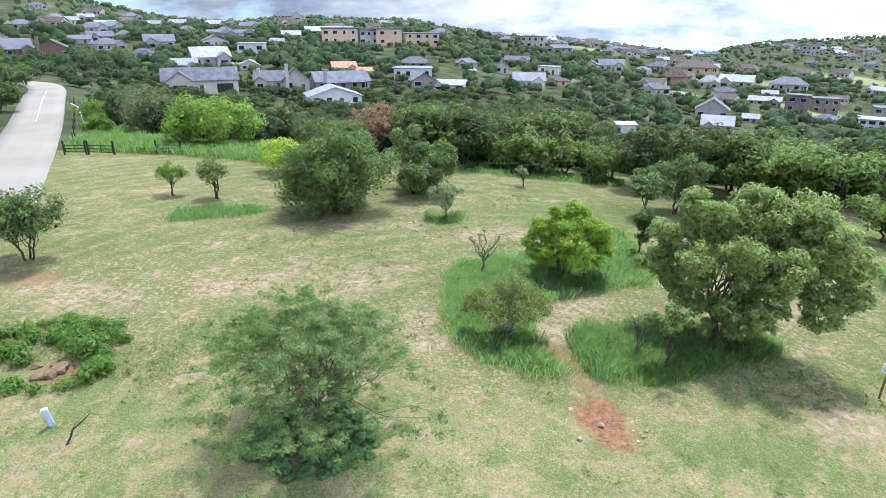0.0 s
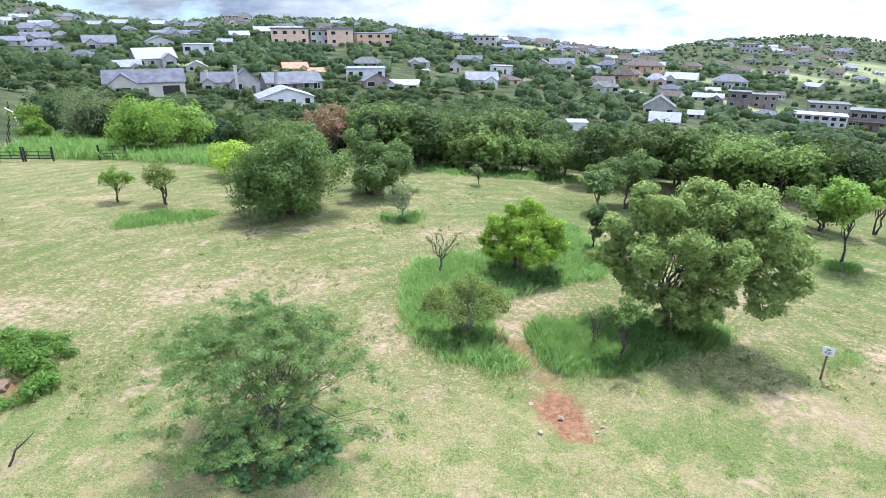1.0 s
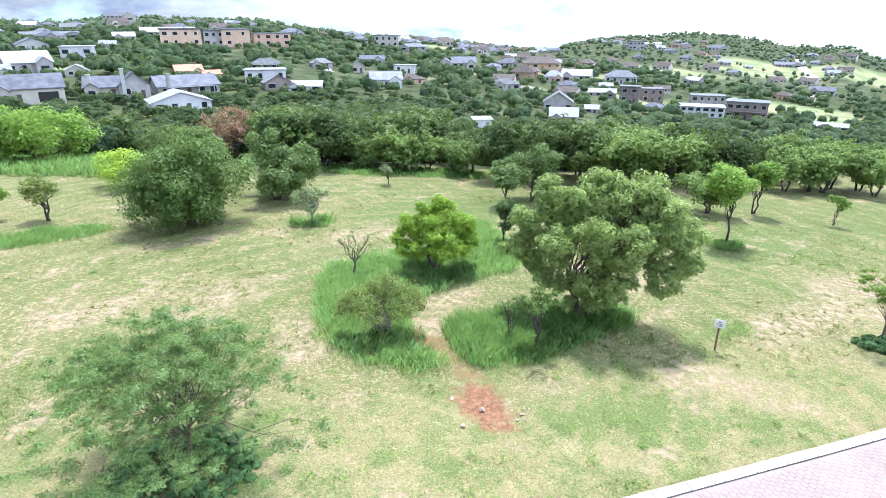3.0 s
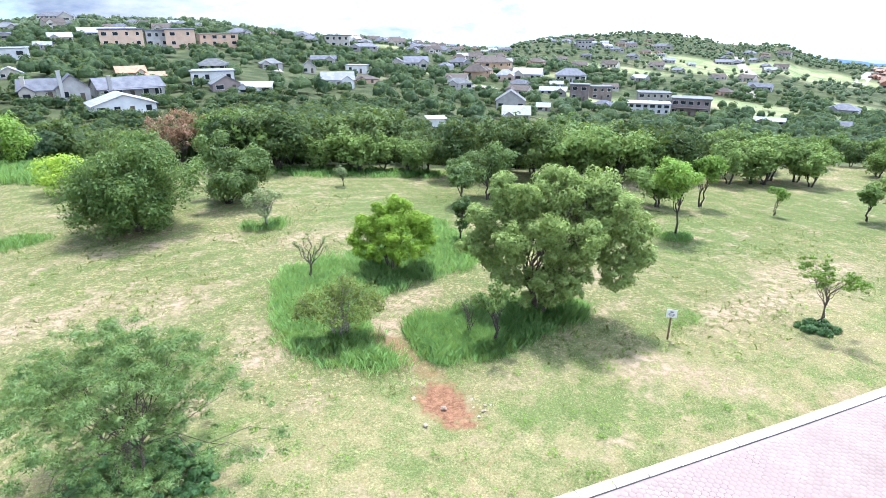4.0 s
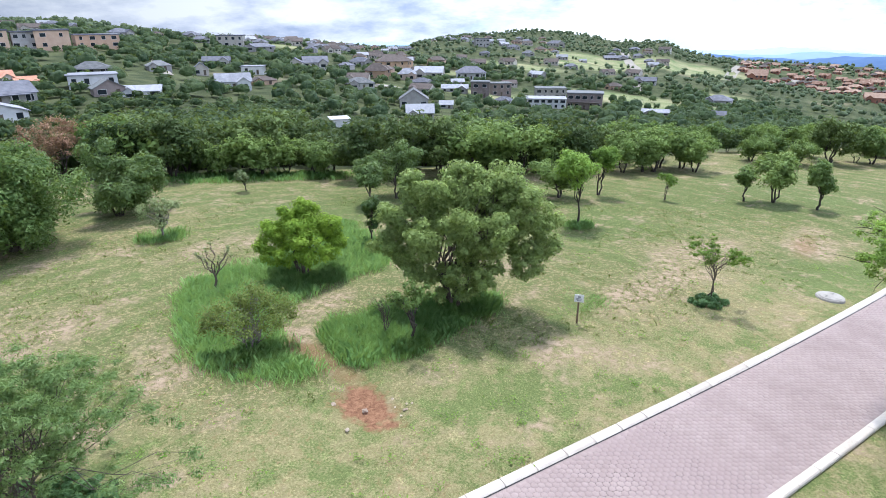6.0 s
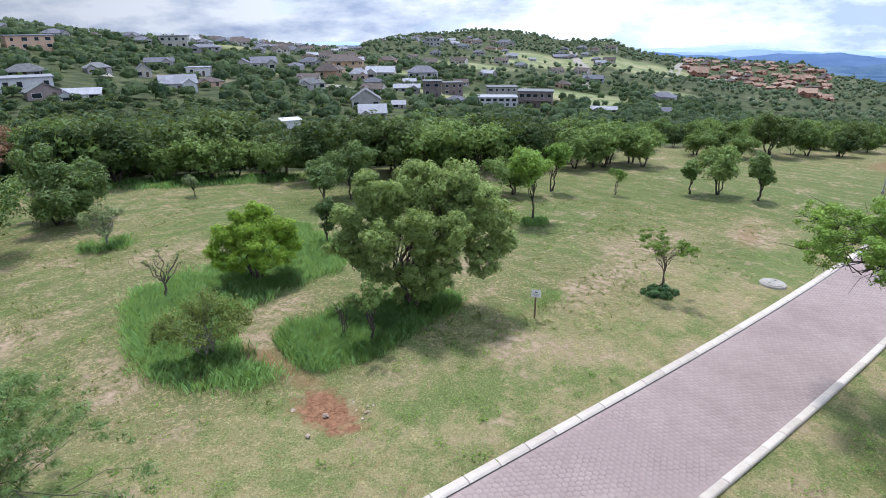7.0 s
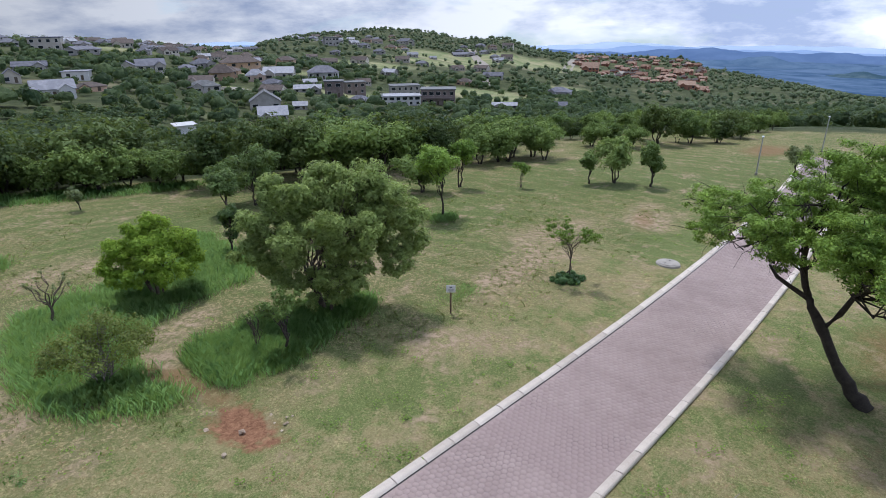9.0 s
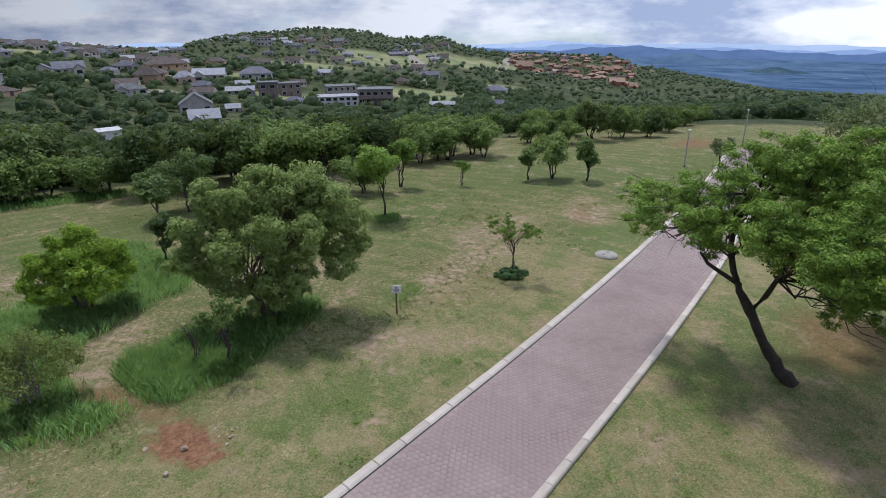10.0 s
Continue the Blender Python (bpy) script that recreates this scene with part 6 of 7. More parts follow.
GREY = roof_mat("grey_sheet_roof", (0.074, 0.077, 0.102), (0.155, 0.158, 0.192))
DARK = roof_mat("dark_sheet_roof", (0.075, 0.08, 0.09), (0.16, 0.165, 0.175))
PALE = roof_mat("pale_sheet_roof", (0.20, 0.205, 0.24), (0.34, 0.345, 0.385))
ORANGE = roof_mat("orange_tile_roof", (0.42, 0.20, 0.13), (0.56, 0.31, 0.22), 0.8)
BROWNR = roof_mat("brown_tile_roof", (0.058, 0.046, 0.044), (0.115, 0.092, 0.085), 0.8)
TERRA = roof_mat("dusty_terracotta_roof", (0.19, 0.11, 0.08), (0.36, 0.25, 0.19), 0.85)


def glass_dark():
    m, nt, p = material("window_glass")
    p.inputs["Base Color"].default_value = (0.02, 0.025, 0.032, 1)
    p.inputs["Roughness"].default_value = 0.08
    return m


GLASS = glass_dark()
HOUSES = []


def house(x, y, w, h, kind, wall, roof, label, chimney=False, garage=False, veranda=False, windows=True, turn=None, depth=None):
    """A house seen from the field: walls on a deep footing, a roof with eaves, windows in frames, a door."""
    rng = random.Random(int(x * 7 + y * 13))
    az = math.degrees(math.atan2(-x, y))
    turn = az + rng.uniform(-14, 14) if turn is None else turn
    d = depth or max(5.5, min(w * 0.7, 11))
    r = math.hypot(x, y)
    x, y = x * (1 + d * 0.5 / r), y * (1 + d * 0.5 / r)
    root = thing("house", x, y, float(ground_z(x, y)), label, "house", "houses on the slopes", turn=turn)
    HOUSES.append((x, y, w))
    pitch_h = {"gable": 0.46, "front": 0.50, "hip": 0.44, "flat": 0.07}[kind] * h
    wh = h - pitch_h
    bm = bmesh.new()
    box(bm, 0, 0, wh / 2 - 2, w, d, wh + 4)
    if kind == "front":
        a = [bm.verts.new((sx * w / 2, sy * d / 2, wh)) for sy in (-1, 1) for sx in (-1, 1)] + [bm.verts.new((0, sy * d / 2, h - 0.12)) for sy in (-1, 1)]
        bm.faces.new((a[0], a[1], a[4]))
        bm.faces.new((a[3], a[2], a[5]))
    if kind == "gable":
        a = [bm.verts.new((sx * w / 2, sy * d / 2, wh)) for sx in (-1, 1) for sy in (-1, 1)] + [bm.verts.new((sx * w / 2, 0, h - 0.12)) for sx in (-1, 1)]
        bm.faces.new((a[0], a[1], a[4]))
        bm.faces.new((a[3], a[2], a[5]))
    walls = part("wall", bm, wall, root)
    o, th = 0.45, 0.16
    bm = bmesh.new()
    if kind == "flat":
        box(bm, 0, 0, wh + pitch_h / 2, w + 2 * o, d + 2 * o, pitch_h, 0.03)
    else:
        if kind == "gable":
            low = [(-w / 2 - o, -d / 2 - o), (w / 2 + o, -d / 2 - o), (w / 2 + o, d / 2 + o), (-w / 2 - o, d / 2 + o)]
            ridge = [(-w / 2 - o, 0), (w / 2 + o, 0)]
            tris = ((0, 1, 5, 4), (2, 3, 4, 5))
        elif kind == "front":
            low = [(-w / 2 - o, -d / 2 - o), (w / 2 + o, -d / 2 - o), (w / 2 + o, d / 2 + o), (-w / 2 - o, d / 2 + o)]
            ridge = [(0, -d / 2 - o), (0, d / 2 + o)]
            tris = ((3, 0, 4, 5), (1, 2, 5, 4))
        else:
            low = [(-w / 2 - o, -d / 2 - o), (w / 2 + o, -d / 2 - o), (w / 2 + o, d / 2 + o), (-w / 2 - o, d / 2 + o)]
            ridge = [(-max(w / 2 - d / 2, 0.3), 0), (max(w / 2 - d / 2, 0.3), 0)]
            tris = ((0, 1, 5, 4), (2, 3, 4, 5), (3, 0, 4), (1, 2, 5))
        drop = pitch_h * o / (d / 2 if kind != "front" else w / 2)
        top = [bm.verts.new((a, b, wh - drop + th)) for a, b in low] + [bm.verts.new((a, b, h + th * 0.5)) for a, b in ridge]
        bot = [bm.verts.new((a, b, wh - drop)) for a, b in low] + [bm.verts.new((a, b, h - th * 0.5)) for a, b in ridge]
        for t in tris:
            bm.faces.new([top[i] for i in t])
            bm.faces.new([bot[i] for i in reversed(t)])
        rim = [(0, 1), (1, 2), (2, 3), (3, 0)] if kind == "hip" else ([(0, 1), (1, 5), (5, 2), (2, 3), (3, 4), (4, 0)] if kind == "gable" else [(1, 2), (2, 5), (5, 3), (3, 0), (0, 4), (4, 1)])
        for a, b in rim:
            bm.faces.new((top[a], bot[a], bot[b], top[b]))
        bmesh.ops.recalc_face_normals(bm, faces=bm.faces)
    part("roof", bm, roof, root)
    floors = 2 if wh > 4.6 else 1
    fh = wh / floors
    if windows:
        n = max(2, int(w / (4.6 if wall is TAN else 3.2)))
        for fl in range(floors):
            for k in range(n):
                if garage and k >= n - 2 and fl == 0:
                    continue
                cx = -w / 2 + (k + 0.5) * w / n + rng.uniform(-0.15, 0.15)
                ww, wz, zc = rng.choice((1.3, 1.8, 2.3)), min(1.6, fh * 0.58), fl * fh + fh * 0.56
                if fl == 0 and k == n // 2:
                    ww, wz, zc = 1.0, min(2.05, fh * 0.8), min(2.05, fh * 0.8) / 2 + 0.05
                    bm = bmesh.new()
                    box(bm, cx, -d / 2 - 0.01, zc, ww, 0.08, wz, 0.01)
                    part("door", bm, BARK, root, "dark wooden door")
                    continue
                win = new("window")
                win.parent = root
                bm = bmesh.new()
                box(bm, cx, -d / 2 - 0.015, zc + wz / 2, ww + 0.12, 0.09, 0.07)
                box(bm, cx, -d / 2 - 0.015, zc - wz / 2, ww + 0.2, 0.14, 0.07)
                for e in (-1, 1):
                    box(bm, cx + e * ww / 2, -d / 2 - 0.015, zc, 0.07, 0.09, wz)
                part("window_frame", bm, STONEW if wall is WHITE else WHITE, win)
                bm = bmesh.new()
                box(bm, cx, -d / 2 - 0.004, zc, ww - 0.05, 0.03, wz - 0.05)
                part("pane", bm, GLASS, win)
    if w > 8.5 and kind in ("gable", "hip") and windows and not veranda:
        e = rng.choice((-0.27, 0.27)) if not garage else -0.27
        ww, wd, hh = w * 0.36, 2.6, wh * 0.96
        rise = min(ww * 0.36, h - hh - 0.1) if h - hh > 0.5 else 0.4
        bm = bmesh.new()
        box(bm, e * w, -d / 2 - wd / 2, hh / 2 - 2, ww, wd, hh + 4)
        a = [bm.verts.new((e * w + sx * ww / 2, -d / 2 - wd, hh)) for sx in (-1, 1)] + [bm.verts.new((e * w, -d / 2 - wd, hh + rise))]
        bm.faces.new(a)
        wing = part("wing", bm, wall, root, "gabled front wing")
        bm = bmesh.new()
        for sx in (-1, 1):
            q = [(sx * (ww / 2 + 0.35), -d / 2 - wd - 0.35, hh - 0.22), (0, -d / 2 - wd - 0.35, hh + rise), (0, 0.2, hh + rise), (sx * (ww / 2 + 0.35), 0.2 - d / 2, hh - 0.22)]
            up = [bm.verts.new((e * w + x0, y0, z0 + 0.16)) for x0, y0, z0 in q]
            dn = [bm.verts.new((e * w + x0, y0, z0 + 0.02)) for x0, y0, z0 in q]
            bm.faces.new(up)
            bm.faces.new(dn[::-1])
            for i in range(4):
                bm.faces.new((up[i], up[(i + 1) % 4], dn[(i + 1) % 4], dn[i]))
        bmesh.ops.recalc_face_normals(bm, faces=bm.faces)
        part("wing_roof", bm, roof, wing)
        bm = bmesh.new()
        box(bm, e * w, -d / 2 - wd - 0.01, hh * 0.5, ww * 0.5, 0.06, min(1.5, hh * 0.5))
        part("wing_window", bm, GLASS, wing)
    if garage:
        bm = bmesh.new()
        box(bm, w * 0.32, -d / 2 - 0.02, min(2.4, wh * 0.8) / 2, w * 0.22, 0.1, min(2.4, wh * 0.8), 0.02)
        part("garage_door", bm, BLACK_STEEL, root, "dark garage opening")
    if chimney:
        bm = bmesh.new()
        box(bm, -w * 0.33, -d / 2 - 0.35, h * 0.56, 0.9, 0.8, h * 1.15, 0.03)
        box(bm, -w * 0.33, -d / 2 - 0.35, h * 1.15, 1.1, 1.0, 0.15, 0.02)
        part("chimney", bm, wall, root)
    if veranda:
        bm = bmesh.new()
        box(bm, 0, -d / 2 - 1.1, wh * (0.5 if floors > 1 else 0.92), w * 0.8, 2.2, 0.18, 0.02)
        part("veranda_slab", bm, roof if floors == 1 else wall, root)
        for k in range(4):
            bm = bmesh.new()
            hh = wh * (0.5 if floors > 1 else 0.92)
            box(bm, -w * 0.38 + k * w * 0.76 / 3, -d / 2 - 2.0, hh / 2 - 1, 0.25, 0.25, hh + 2)
            part("column", bm, wall, root)
    return root


house(-143.3, 205.0, 9.3, 6.6, "gable", BROWN, GREY, "brown-walled house with a grey roof")
house(-133.7, 210.0, 11.5, 6.4, "front", BROWN, GREY, "brown-walled gabled house with a grey roof", chimney=True)
house(-151.3, 272.1, 10.2, 4.4, "gable", STONEW, GREY, "grey-roofed house among trees on the far slope")
house(-150.1, 290.7, 6.6, 4.0, "hip", STONEW, DARK, "grey-roofed house among trees on the far slope")
house(-153.6, 261.1, 8.3, 3.4, "gable", STONEW, GREY, "grey-roofed house among trees on the far slope")
house(-124.4, 269.1, 12.1, 6.0, "gable", STONEW, GREY, "grey-roofed house among trees on the far slope")
house(-88.7, 206.7, 8.8, 4.2, "gable", CREAM, PALE, "house with a pale metal roof")
house(-86.1, 223.9, 13.2, 7.1, "gable", STONEW, PALE, "large house with a pale ribbed metal roof")
house(-65.5, 162.2, 19.0, 6.3, "gable", CREAM, GREY, "long grey-roofed house with a dark garage opening", garage=True)
house(-70.3, 220.0, 6.8, 3.5, "front", CREAM, PALE, "pale-roofed house among trees on the far slope")
house(-108.7, 291.9, 11.8, 5.3, "front", STONEW, GREY, "grey-roofed house among trees on the far slope")
house(-124.5, 366.7, 30.3, 3.1, "gable", STONEW, GREY, "long low grey-roofed building")
house(-134.4, 433.3, 15.0, 4.4, "gable", STONEW, DARK, "grey-roofed house among trees on the far slope")
house(-165.6, 670.3, 30.6, 8.5, "hip", CREAM, GREY, "house on the ridge")
house(-50.1, 174.5, 8.8, 5.2, "gable", CREAM, GREY, "light-walled house with a grey roof and chimney", chimney=True)
house(-86.4, 276.1, 11.4, 4.3, "flat", WHITE, PALE, "pale-roofed house among trees on the far slope")
house(-71.4, 383.4, 29.0, 5.4, "gable", STONEW, PALE, "long building with a pale sheet roof on the rise")
house(-55.9, 330.3, 18.9, 8.6, "flat", TAN, GREY, "tan apartment block with grey panels")
house(-41.4, 335.5, 9.8, 8.0, "flat", STONEW, GREY, "grey-fronted apartment block among green trees")
house(-30.3, 333.6, 13.7, 9.0, "flat", TAN, GREY, "tan apartment block with a grey roof slab")
house(-13.5, 349.7, 19.4, 6.6, "flat", TAN, GREY, "low tan apartment block among green trees")
house(-12.2, 241.0, 11.6, 4.5, "hip", STONEW, DARK, "grey two-storey house with a balcony", veranda=True)
house(-36.9, 221.9, 8.6, 3.9, "gable", CREAM, ORANGE, "house with a faded orange tile roof")
house(-29.3, 219.3, 5.7, 2.5, "gable", CREAM, ORANGE, "small house with an orange tile roof")
house(-31.4, 180.0, 16.3, 5.4, "gable", STONEW, GREY, "long grey-roofed house with a row of dark windows", chimney=True, veranda=True)
house(-29.4, 157.4, 13.8, 4.6, "front", WHITE, PALE, "white house with a pale roof among trees")
house(-43.1, 174.4, 7.5, 6.7, "front", STONEW, GREY, "gabled grey house with a tall chimney", chimney=True)
house(-7.1, 194.7, 8.2, 4.6, "front", BROWNG, DARK, "small dark gabled house")
house(1.8, 196.8, 10.3, 3.0, "gable", WHITE, PALE, "low house with a pale grey roof")
house(-11.1, 209.0, 13.1, 4.1, "flat", WHITE, PALE, "white low house among green trees")
house(9.7, 274.9, 9.2, 3.9, "hip", STONEW, DARK, "grey-roofed house among trees on the far slope")
house(25.5, 273.3, 6.1, 5.1, "front", CREAM, GREY, "grey-roofed house among trees on the far slope")
house(37.9, 320.2, 12.9, 3.9, "gable", STONEW, GREY, "grey-roofed house among trees on the far slope")
house(48.1, 279.9, 9.5, 3.7, "flat", WHITE, PALE, "white flat-roofed house among green trees")
house(31.3, 226.3, 11.8, 5.5, "gable", WHITE, PALE, "white-walled house among green trees")
house(44.4, 240.9, 9.5, 3.0, "hip", TAN, BROWNR, "brown-roofed house among green trees")
house(58.0, 404.7, 15.8, 7.3, "flat", CREAM, GREY, "grey-roofed house among trees on the far slope")
house(71.2, 385.9, 18.1, 4.0, "hip", STONEW, GREY, "grey-roofed house among trees on the far slope")
house(76.3, 319.9, 8.1, 4.5, "front", CREAM, GREY, "grey-roofed house among trees on the far slope")
house(88.3, 325.0, 13.1, 6.3, "gable", STONEW, GREY, "grey-roofed house among trees on the far slope")
house(128.4, 365.9, 12.8, 5.5, "hip", STONEW, GREY, "grey-roofed house among trees on the far slope")
house(125.4, 330.0, 13.2, 8.2, "hip", TAN, BROWNR, "tan two-storey house among green trees", veranda=True)
house(144.9, 331.2, 10.5, 6.8, "hip", PINK, PALE, "pinkish two-storey house among green trees")
house(156.6, 379.4, 24.1, 7.0, "hip", TAN, BROWNR, "large tan two-storey house", veranda=True)
house(160.6, 333.1, 17.4, 6.9, "gable", CREAM, PALE, "beige double house among green trees")
house(190.2, 334.4, 18.5, 7.8, "hip", WHITE, GREY, "white and grey two-storey house", veranda=True)
house(97.0, 279.5, 13.4, 5.1, "hip", STONEW, DARK, "dark-roofed bungalow among green trees")
house(153.1, 286.2, 14.1, 3.7, "gable", STONEW, PALE, "low pale-roofed house among green trees")
house(160.9, 272.6, 9.4, 8.2, "flat", BROWNG, DARK, "brown unfinished brick building")
house(180.0, 283.4, 11.1, 7.0, "flat", BROWNG, DARK, "low brown brick building beside an unfinished one")
house(109.2, 242.7, 12.7, 8.5, "front", STONEW, DARK, "grey gabled house rising from trees")
house(95.3, 206.3, 10.3, 6.0, "gable", STONEW, PALE, "house half hidden by trees")
house(50.5, 164.5, 5.0, 2.7, "flat", WHITE, WHITE, "low white wall panel among trees", windows=False)
house(124.1, 240.0, 5.9, 3.3, "gable", STONEW, PALE, "pale-roofed house among trees on the far slope")
house(181.5, 242.9, 19.5, 5.0, "flat", WHITE, PALE, "low white garage wing of a modern house")
house(200.2, 235.7, 17.6, 8.3, "flat", BROWNG, DARK, "modern flat-roofed dark house", veranda=True)
house(212.2, 280.4, 17.2, 6.4, "flat", STONEW, DARK, "modern dark flat-roofed house behind a white wing")
house(336.8, 330.7, 15.3, 5.1, "gable", STONEW, GREY, "grey-roofed house among trees on the far slope")
house(314.5, 248.1, 15.3, 6.1, "hip", STONEW, GREY, "grey-roofed house on the slope")
house(231.0, 217.9, 13.4, 2.6, "gable", STONEW, PALE, "low long pale-roofed shed")
house(250.1, 196.3, 7.0, 3.8, "gable", STONEW, GREY, "grey-roofed house among trees on the far slope")
house(471.8, 618.4, 22.0, 7.0, "hip", CREAM, GREY, "large house near the hilltop")
house(324.1, 548.3, 14.2, 8.2, "flat", STONEW, DARK, "grey-roofed house among trees on the far slope")
house(495.4, 536.7, 26.8, 5.1, "gable", STONEW, GREY, "grey-roofed house among trees on the far slope")
house(571.2, 408.9, 18.4, 12.0, "gable", RED, TERRA, "grey-roofed house among trees on the far slope")
house(560.4, 288.3, 15.2, 7.9, "gable", RED, TERRA, "grey-roofed house among trees on the far slope")

def repeat_house(src, x, y, turn, s):
    HOUSES.append((x, y, 12))
    c = copy_thing(src, pose(x, y, float(ground_z(x, y)), 0, 0, turn) @ Matrix.Diagonal((s, s, s, 1)))
    return c


def put_villages():
    rng = random.Random(17)
    # the brick estate on the far spur
    first = [house(610 + 14 * k, 404 - 28 * k, 11.0 + k, 5.0 + 0.6 * (k % 2), ("hip", "gable", "hip")[k], RED, TERRA if k else BROWNR, "red-brown brick house with a dusty roof on the spur") for k in range(3)]
    n = 0
    while n < 84:
        az, r = rng.uniform(-64.3, -53.0), rng.uniform(650, 960)
        if r < 640 + (az + 64.3) * 4:
            continue
        x, y = -math.sin(radians(az)) * r, math.cos(radians(az)) * r
        if any((x - a) ** 2 + (y - b) ** 2 < 13 ** 2 for a, b, _ in HOUSES):
            continue
        repeat_house(first[n % 3], x, y, az + rng.uniform(-25, 25), rng.uniform(0.6, 0.95))
        n += 1
    # the crowded village on the saddle, the hillside and the slope above the flats
    kinds = [house(150, 470, 15, 6.2, "hip", STONEW, GREY, "grey-roofed house in the hillside village"), house(180, 480, 16, 6.6, "gable", CREAM, BROWNR, "cream house with a brown roof in the hillside village"),
             house(120, 500, 13, 5.6, "gable", STONEW, PALE, "pale-roofed house in the hillside village"), house(205, 500, 15, 6.4, "hip", TAN, BROWNR, "tan two-storey house in the hillside village")]
    for az0, az1, r0, r1, count in ((-24, -9, 400, 680, 64), (-47, -26, 440, 860, 48), (-6, 14, 360, 600, 16), (13, 37, 230, 560, 30), (-34, -16, 300, 400, 10)):
        n = tries = 0
        while n < count and tries < 3000:
            tries += 1
            az, r = rng.uniform(az0, az1), rng.uniform(r0, r1)
            x, y = -math.sin(radians(az)) * r, math.cos(radians(az)) * r
            if any((x - a) ** 2 + (y - b) ** 2 < 19 ** 2 for a, b, _ in HOUSES):
                continue
            repeat_house(kinds[rng.choice((0, 0, 1, 2, 3)) if az < 0 else rng.choice((0, 0, 0, 1, 2))], x, y, az + rng.uniform(-30, 30), rng.uniform(0.52, 0.86))
            n += 1


put_villages()
put_far_woods()


# ---- pale tracks on the slopes ----
def far_track(points, width, label):
    pts = np.array(points, float)
    for _ in range(3):
        a, b = pts[:-1] * 0.75 + pts[1:] * 0.25, pts[:-1] * 0.25 + pts[1:] * 0.75
        pts = np.concatenate([pts[:1], np.stack([a, b], 1).reshape(-1, 2), pts[-1:]])
    t = np.gradient(pts, axis=0)
    t /= np.linalg.norm(t, axis=1)[:, None] + 1e-9
    nrm = np.stack([-t[:, 1], t[:, 0]], 1)
    v = []
    for c in (-0.5, 0.0, 0.5):
        q = pts + nrm * width * c
        v.append(np.concatenate([q, (ground_z(q[:, 0], q[:, 1]) + 0.5)[:, None]], 1))
    v = np.stack(v, 1)
    n = len(pts)
    f = [(i * 3 + j, i * 3 + j + 1, (i + 1) * 3 + j + 1, (i + 1) * 3 + j) for i in range(n - 1) for j in range(2)]
    me = mesh_of("dirt_road", v.reshape(-1, 3), np.array(f)[:, ::-1])
    me.materials.append(ROAD_PALE)
    tagged(new("dirt_road", me), label, "road", kind="structure")


def polar(az, r):
    return (-math.sin(radians(az)) * r, math.cos(radians(az)) * r)


far_track([polar(-44.8, 560), polar(-44.4, 640), polar(-43.6, 760), polar(-43.3, 860)], 9, "pale concrete road up the far hillside")
far_track([polar(-52.6, 620), polar(-52.2, 720), polar(-53.0, 820)], 11, "pale concrete road over the far saddle")
far_track([polar(-45.3, 440), polar(-44.6, 470), polar(-45.6, 500)], 6, "pale dirt track on the far slope")
far_track([polar(-55.0, 660), polar(-56.5, 720), polar(-58.0, 800)], 9, "pale dirt street in the brick estate")
far_track([polar(-58, 668), polar(-61, 672), polar(-64, 680)], 8, "pale dirt street in the brick estate")
far_track([polar(-73.5, 330), polar(-75.0, 345), polar(-78, 350)], 6, "pale dirt road through the bush")
far_track([polar(-2.6, 262), polar(-1.8, 300), polar(-2.6, 350)], 5, "steep pale drive between trees")
far_track([polar(-18.0, 310), polar(-20.0, 318), polar(-22.5, 330)], 8, "pale driveway before the houses")


# ---- hills and lowland far behind everything, haze painted blue into their colour ----
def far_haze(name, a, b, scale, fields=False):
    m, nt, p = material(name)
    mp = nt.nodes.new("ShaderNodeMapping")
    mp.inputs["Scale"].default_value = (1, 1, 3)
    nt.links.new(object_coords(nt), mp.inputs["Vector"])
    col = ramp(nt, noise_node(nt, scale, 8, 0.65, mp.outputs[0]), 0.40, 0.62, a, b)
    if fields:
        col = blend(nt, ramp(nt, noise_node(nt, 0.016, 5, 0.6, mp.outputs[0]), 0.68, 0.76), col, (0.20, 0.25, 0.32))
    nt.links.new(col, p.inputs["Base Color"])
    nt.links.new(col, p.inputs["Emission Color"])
    # dim glow added to surfaces that give no light, for bright hazy air
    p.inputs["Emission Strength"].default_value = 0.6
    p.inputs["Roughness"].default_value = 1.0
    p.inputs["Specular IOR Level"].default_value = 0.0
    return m


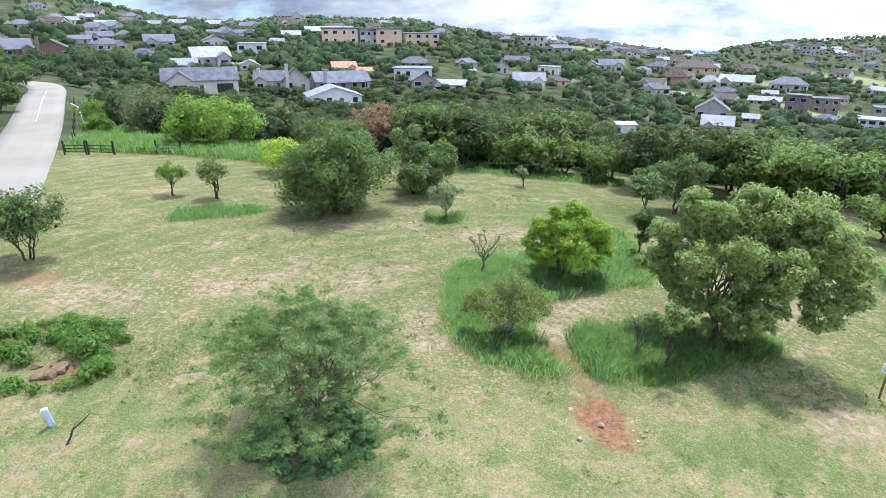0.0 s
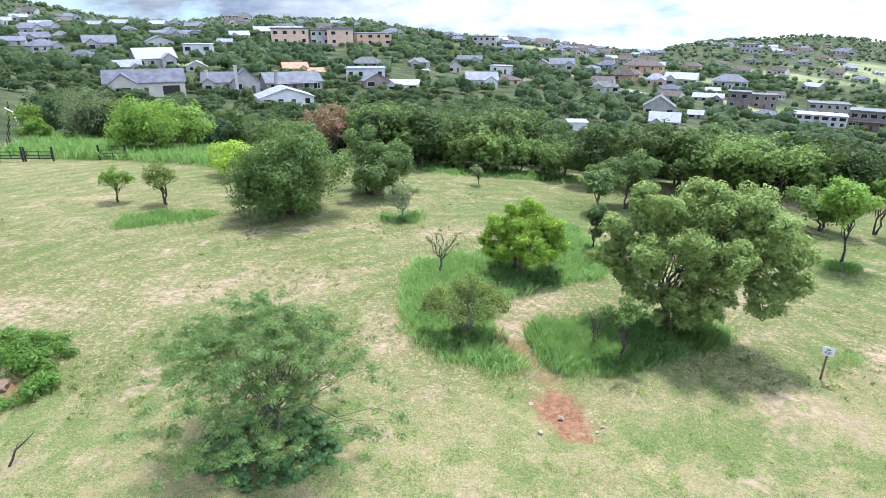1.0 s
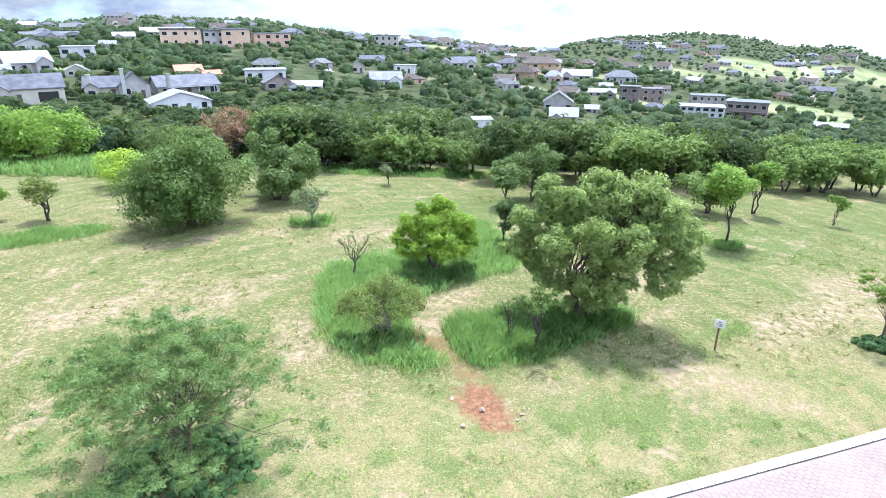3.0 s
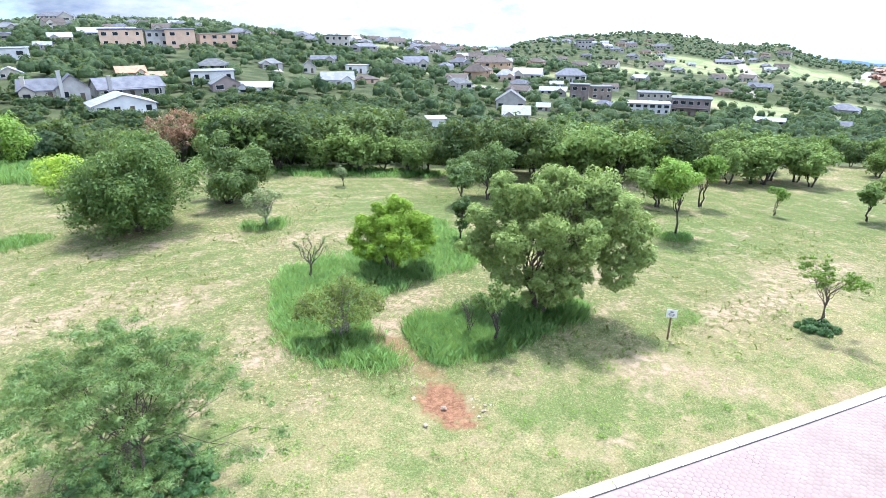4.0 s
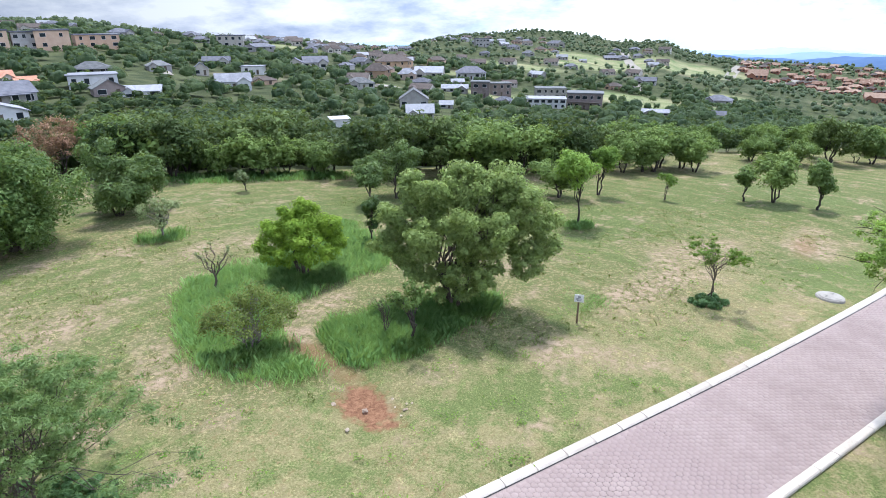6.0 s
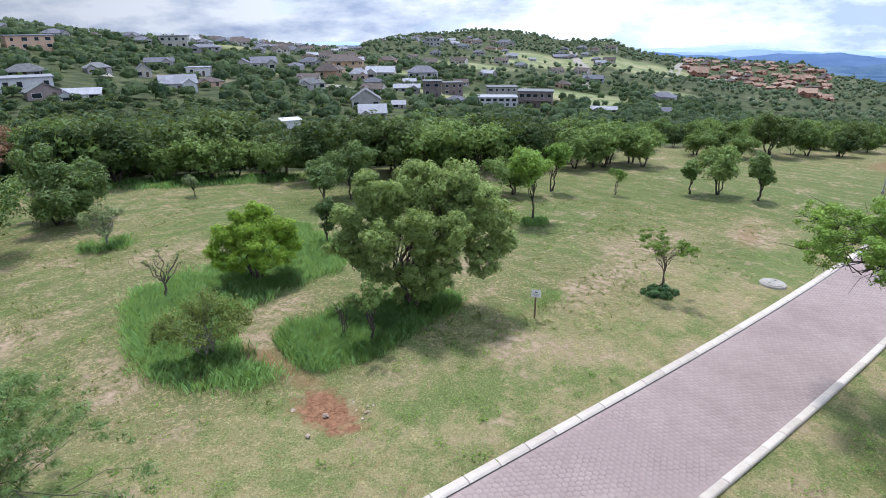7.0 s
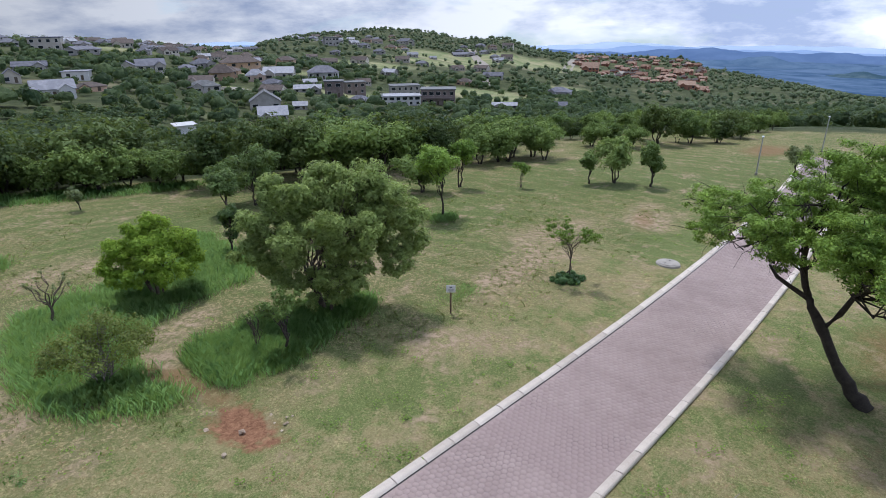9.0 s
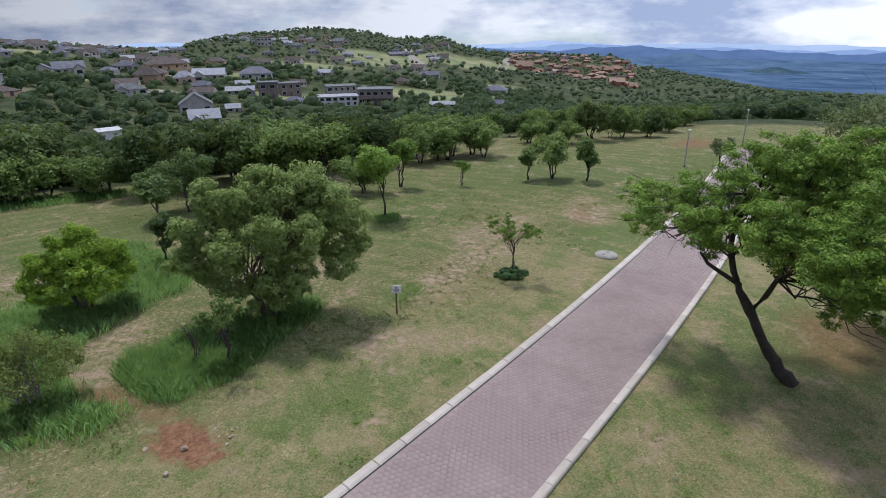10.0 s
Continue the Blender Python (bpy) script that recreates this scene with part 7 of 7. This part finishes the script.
def put_backdrop():
    def ridge(name, rr, elevation, az0, az1, rough, seed, mat, label):
        """A range of hills at distance rr; elevation(az) is the height of its crest in degrees seen from the field."""
        deg = np.arange(az0, az1, 0.25)
        az = np.radians(deg)
        wave = np.sin(deg * 0.55 + seed) * 0.5 + np.sin(deg * 1.37 + seed * 2) * 0.3 + np.sin(deg * 3.1 + seed * 3) * 0.14 + np.sin(deg * 7.3 + seed * 5) * 0.06
        h = 10 + rr * np.tan(np.radians(elevation(deg) + rough * wave))
        base = np.full_like(az, 10 + rr * math.tan(radians(-7.5)))
        rows = [(rr - 420, base), (rr - 150, base + (h - base) * 0.75), (rr, h), (rr + 60, h - 25)]
        v = np.stack([np.stack([-np.sin(az) * r, np.cos(az) * r, z], 1) for r, z in rows], 0)
        k, n = v.shape[:2]
        f = [(i * n + j, i * n + j + 1, (i + 1) * n + j + 1, (i + 1) * n + j) for i in range(k - 1) for j in range(n - 1)]
        me = mesh_of(name, v.reshape(-1, 3), np.array(f)[:, ::-1], True)
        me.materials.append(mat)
        tagged(new(name, me), label, "hills", kind="structure")

    def bump(d, at, wide):
        return np.exp(-((d - at) / wide) ** 2)

    ridge("backdrop_mountains", 4700, lambda d: -2.45 + 0.2 * bump(d, -57, 4) + 0.5 * bump(d, -21, 5) + 0.15 * bump(d, -73, 3), -130, 60, 0.13, 1.3, far_haze("far_pale_blue", (0.27, 0.345, 0.48), (0.31, 0.385, 0.52), 0.002), "distant mountains painted pale blue for haze")
    ridge("backdrop_range", 4200, lambda d: -2.78 + 0.25 * bump(d, -60, 5) + 0.55 * bump(d, -23, 4), -130, 60, 0.16, 2.7, far_haze("far_blue", (0.165, 0.235, 0.385), (0.19, 0.265, 0.42), 0.003), "mountain range painted blue for haze")
    ridge("backdrop_ridge", 3500, lambda d: -2.95 + 0.3 * bump(d, -65, 4), -100, -48, 0.2, 4.1, far_haze("far_deep_blue", (0.066, 0.108, 0.205), (0.084, 0.132, 0.24), 0.006), "wooded ridge across the lowland, painted deep haze blue")
    ridge("backdrop_foothills", 2900, lambda d: -3.75 + 0.4 * bump(d, -69, 3), -104, -52, 0.3, 0.6, far_haze("far_green_blue", (0.052, 0.090, 0.155), (0.078, 0.122, 0.19), 0.012), "wooded foothills painted haze blue-green")
    ridge("backdrop_low_hills", 2300, lambda d: -4.75 + 0.35 * bump(d, -76, 4), -104, -52, 0.3, 5.2, far_haze("far_dull_green", (0.030, 0.058, 0.082), (0.060, 0.092, 0.115), 0.02), "low hills painted dull hazy green")
    # the hazy lowland
    r = np.geomspace(1250, 4780, 26)
    az = np.radians(np.arange(-130, -30, 2.0))
    g, a = np.meshgrid(r, az, indexing="ij")
    x, y = -np.sin(a) * g, np.cos(a) * g
    v = np.stack([x, y, ground_z(x, y) + 6], -1).reshape(-1, 3)
    n = len(az)
    f = [(i * n + j, i * n + j + 1, (i + 1) * n + j + 1, (i + 1) * n + j) for i in range(len(r) - 1) for j in range(n - 1)]
    me = mesh_of("backdrop_lowland", v, np.array(f)[:, ::-1], True)
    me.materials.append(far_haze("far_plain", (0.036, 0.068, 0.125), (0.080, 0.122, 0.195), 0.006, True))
    tagged(new("backdrop_lowland", me), "lowland plain painted hazy blue", "plain", kind="structure")


put_backdrop()
lay_paving()
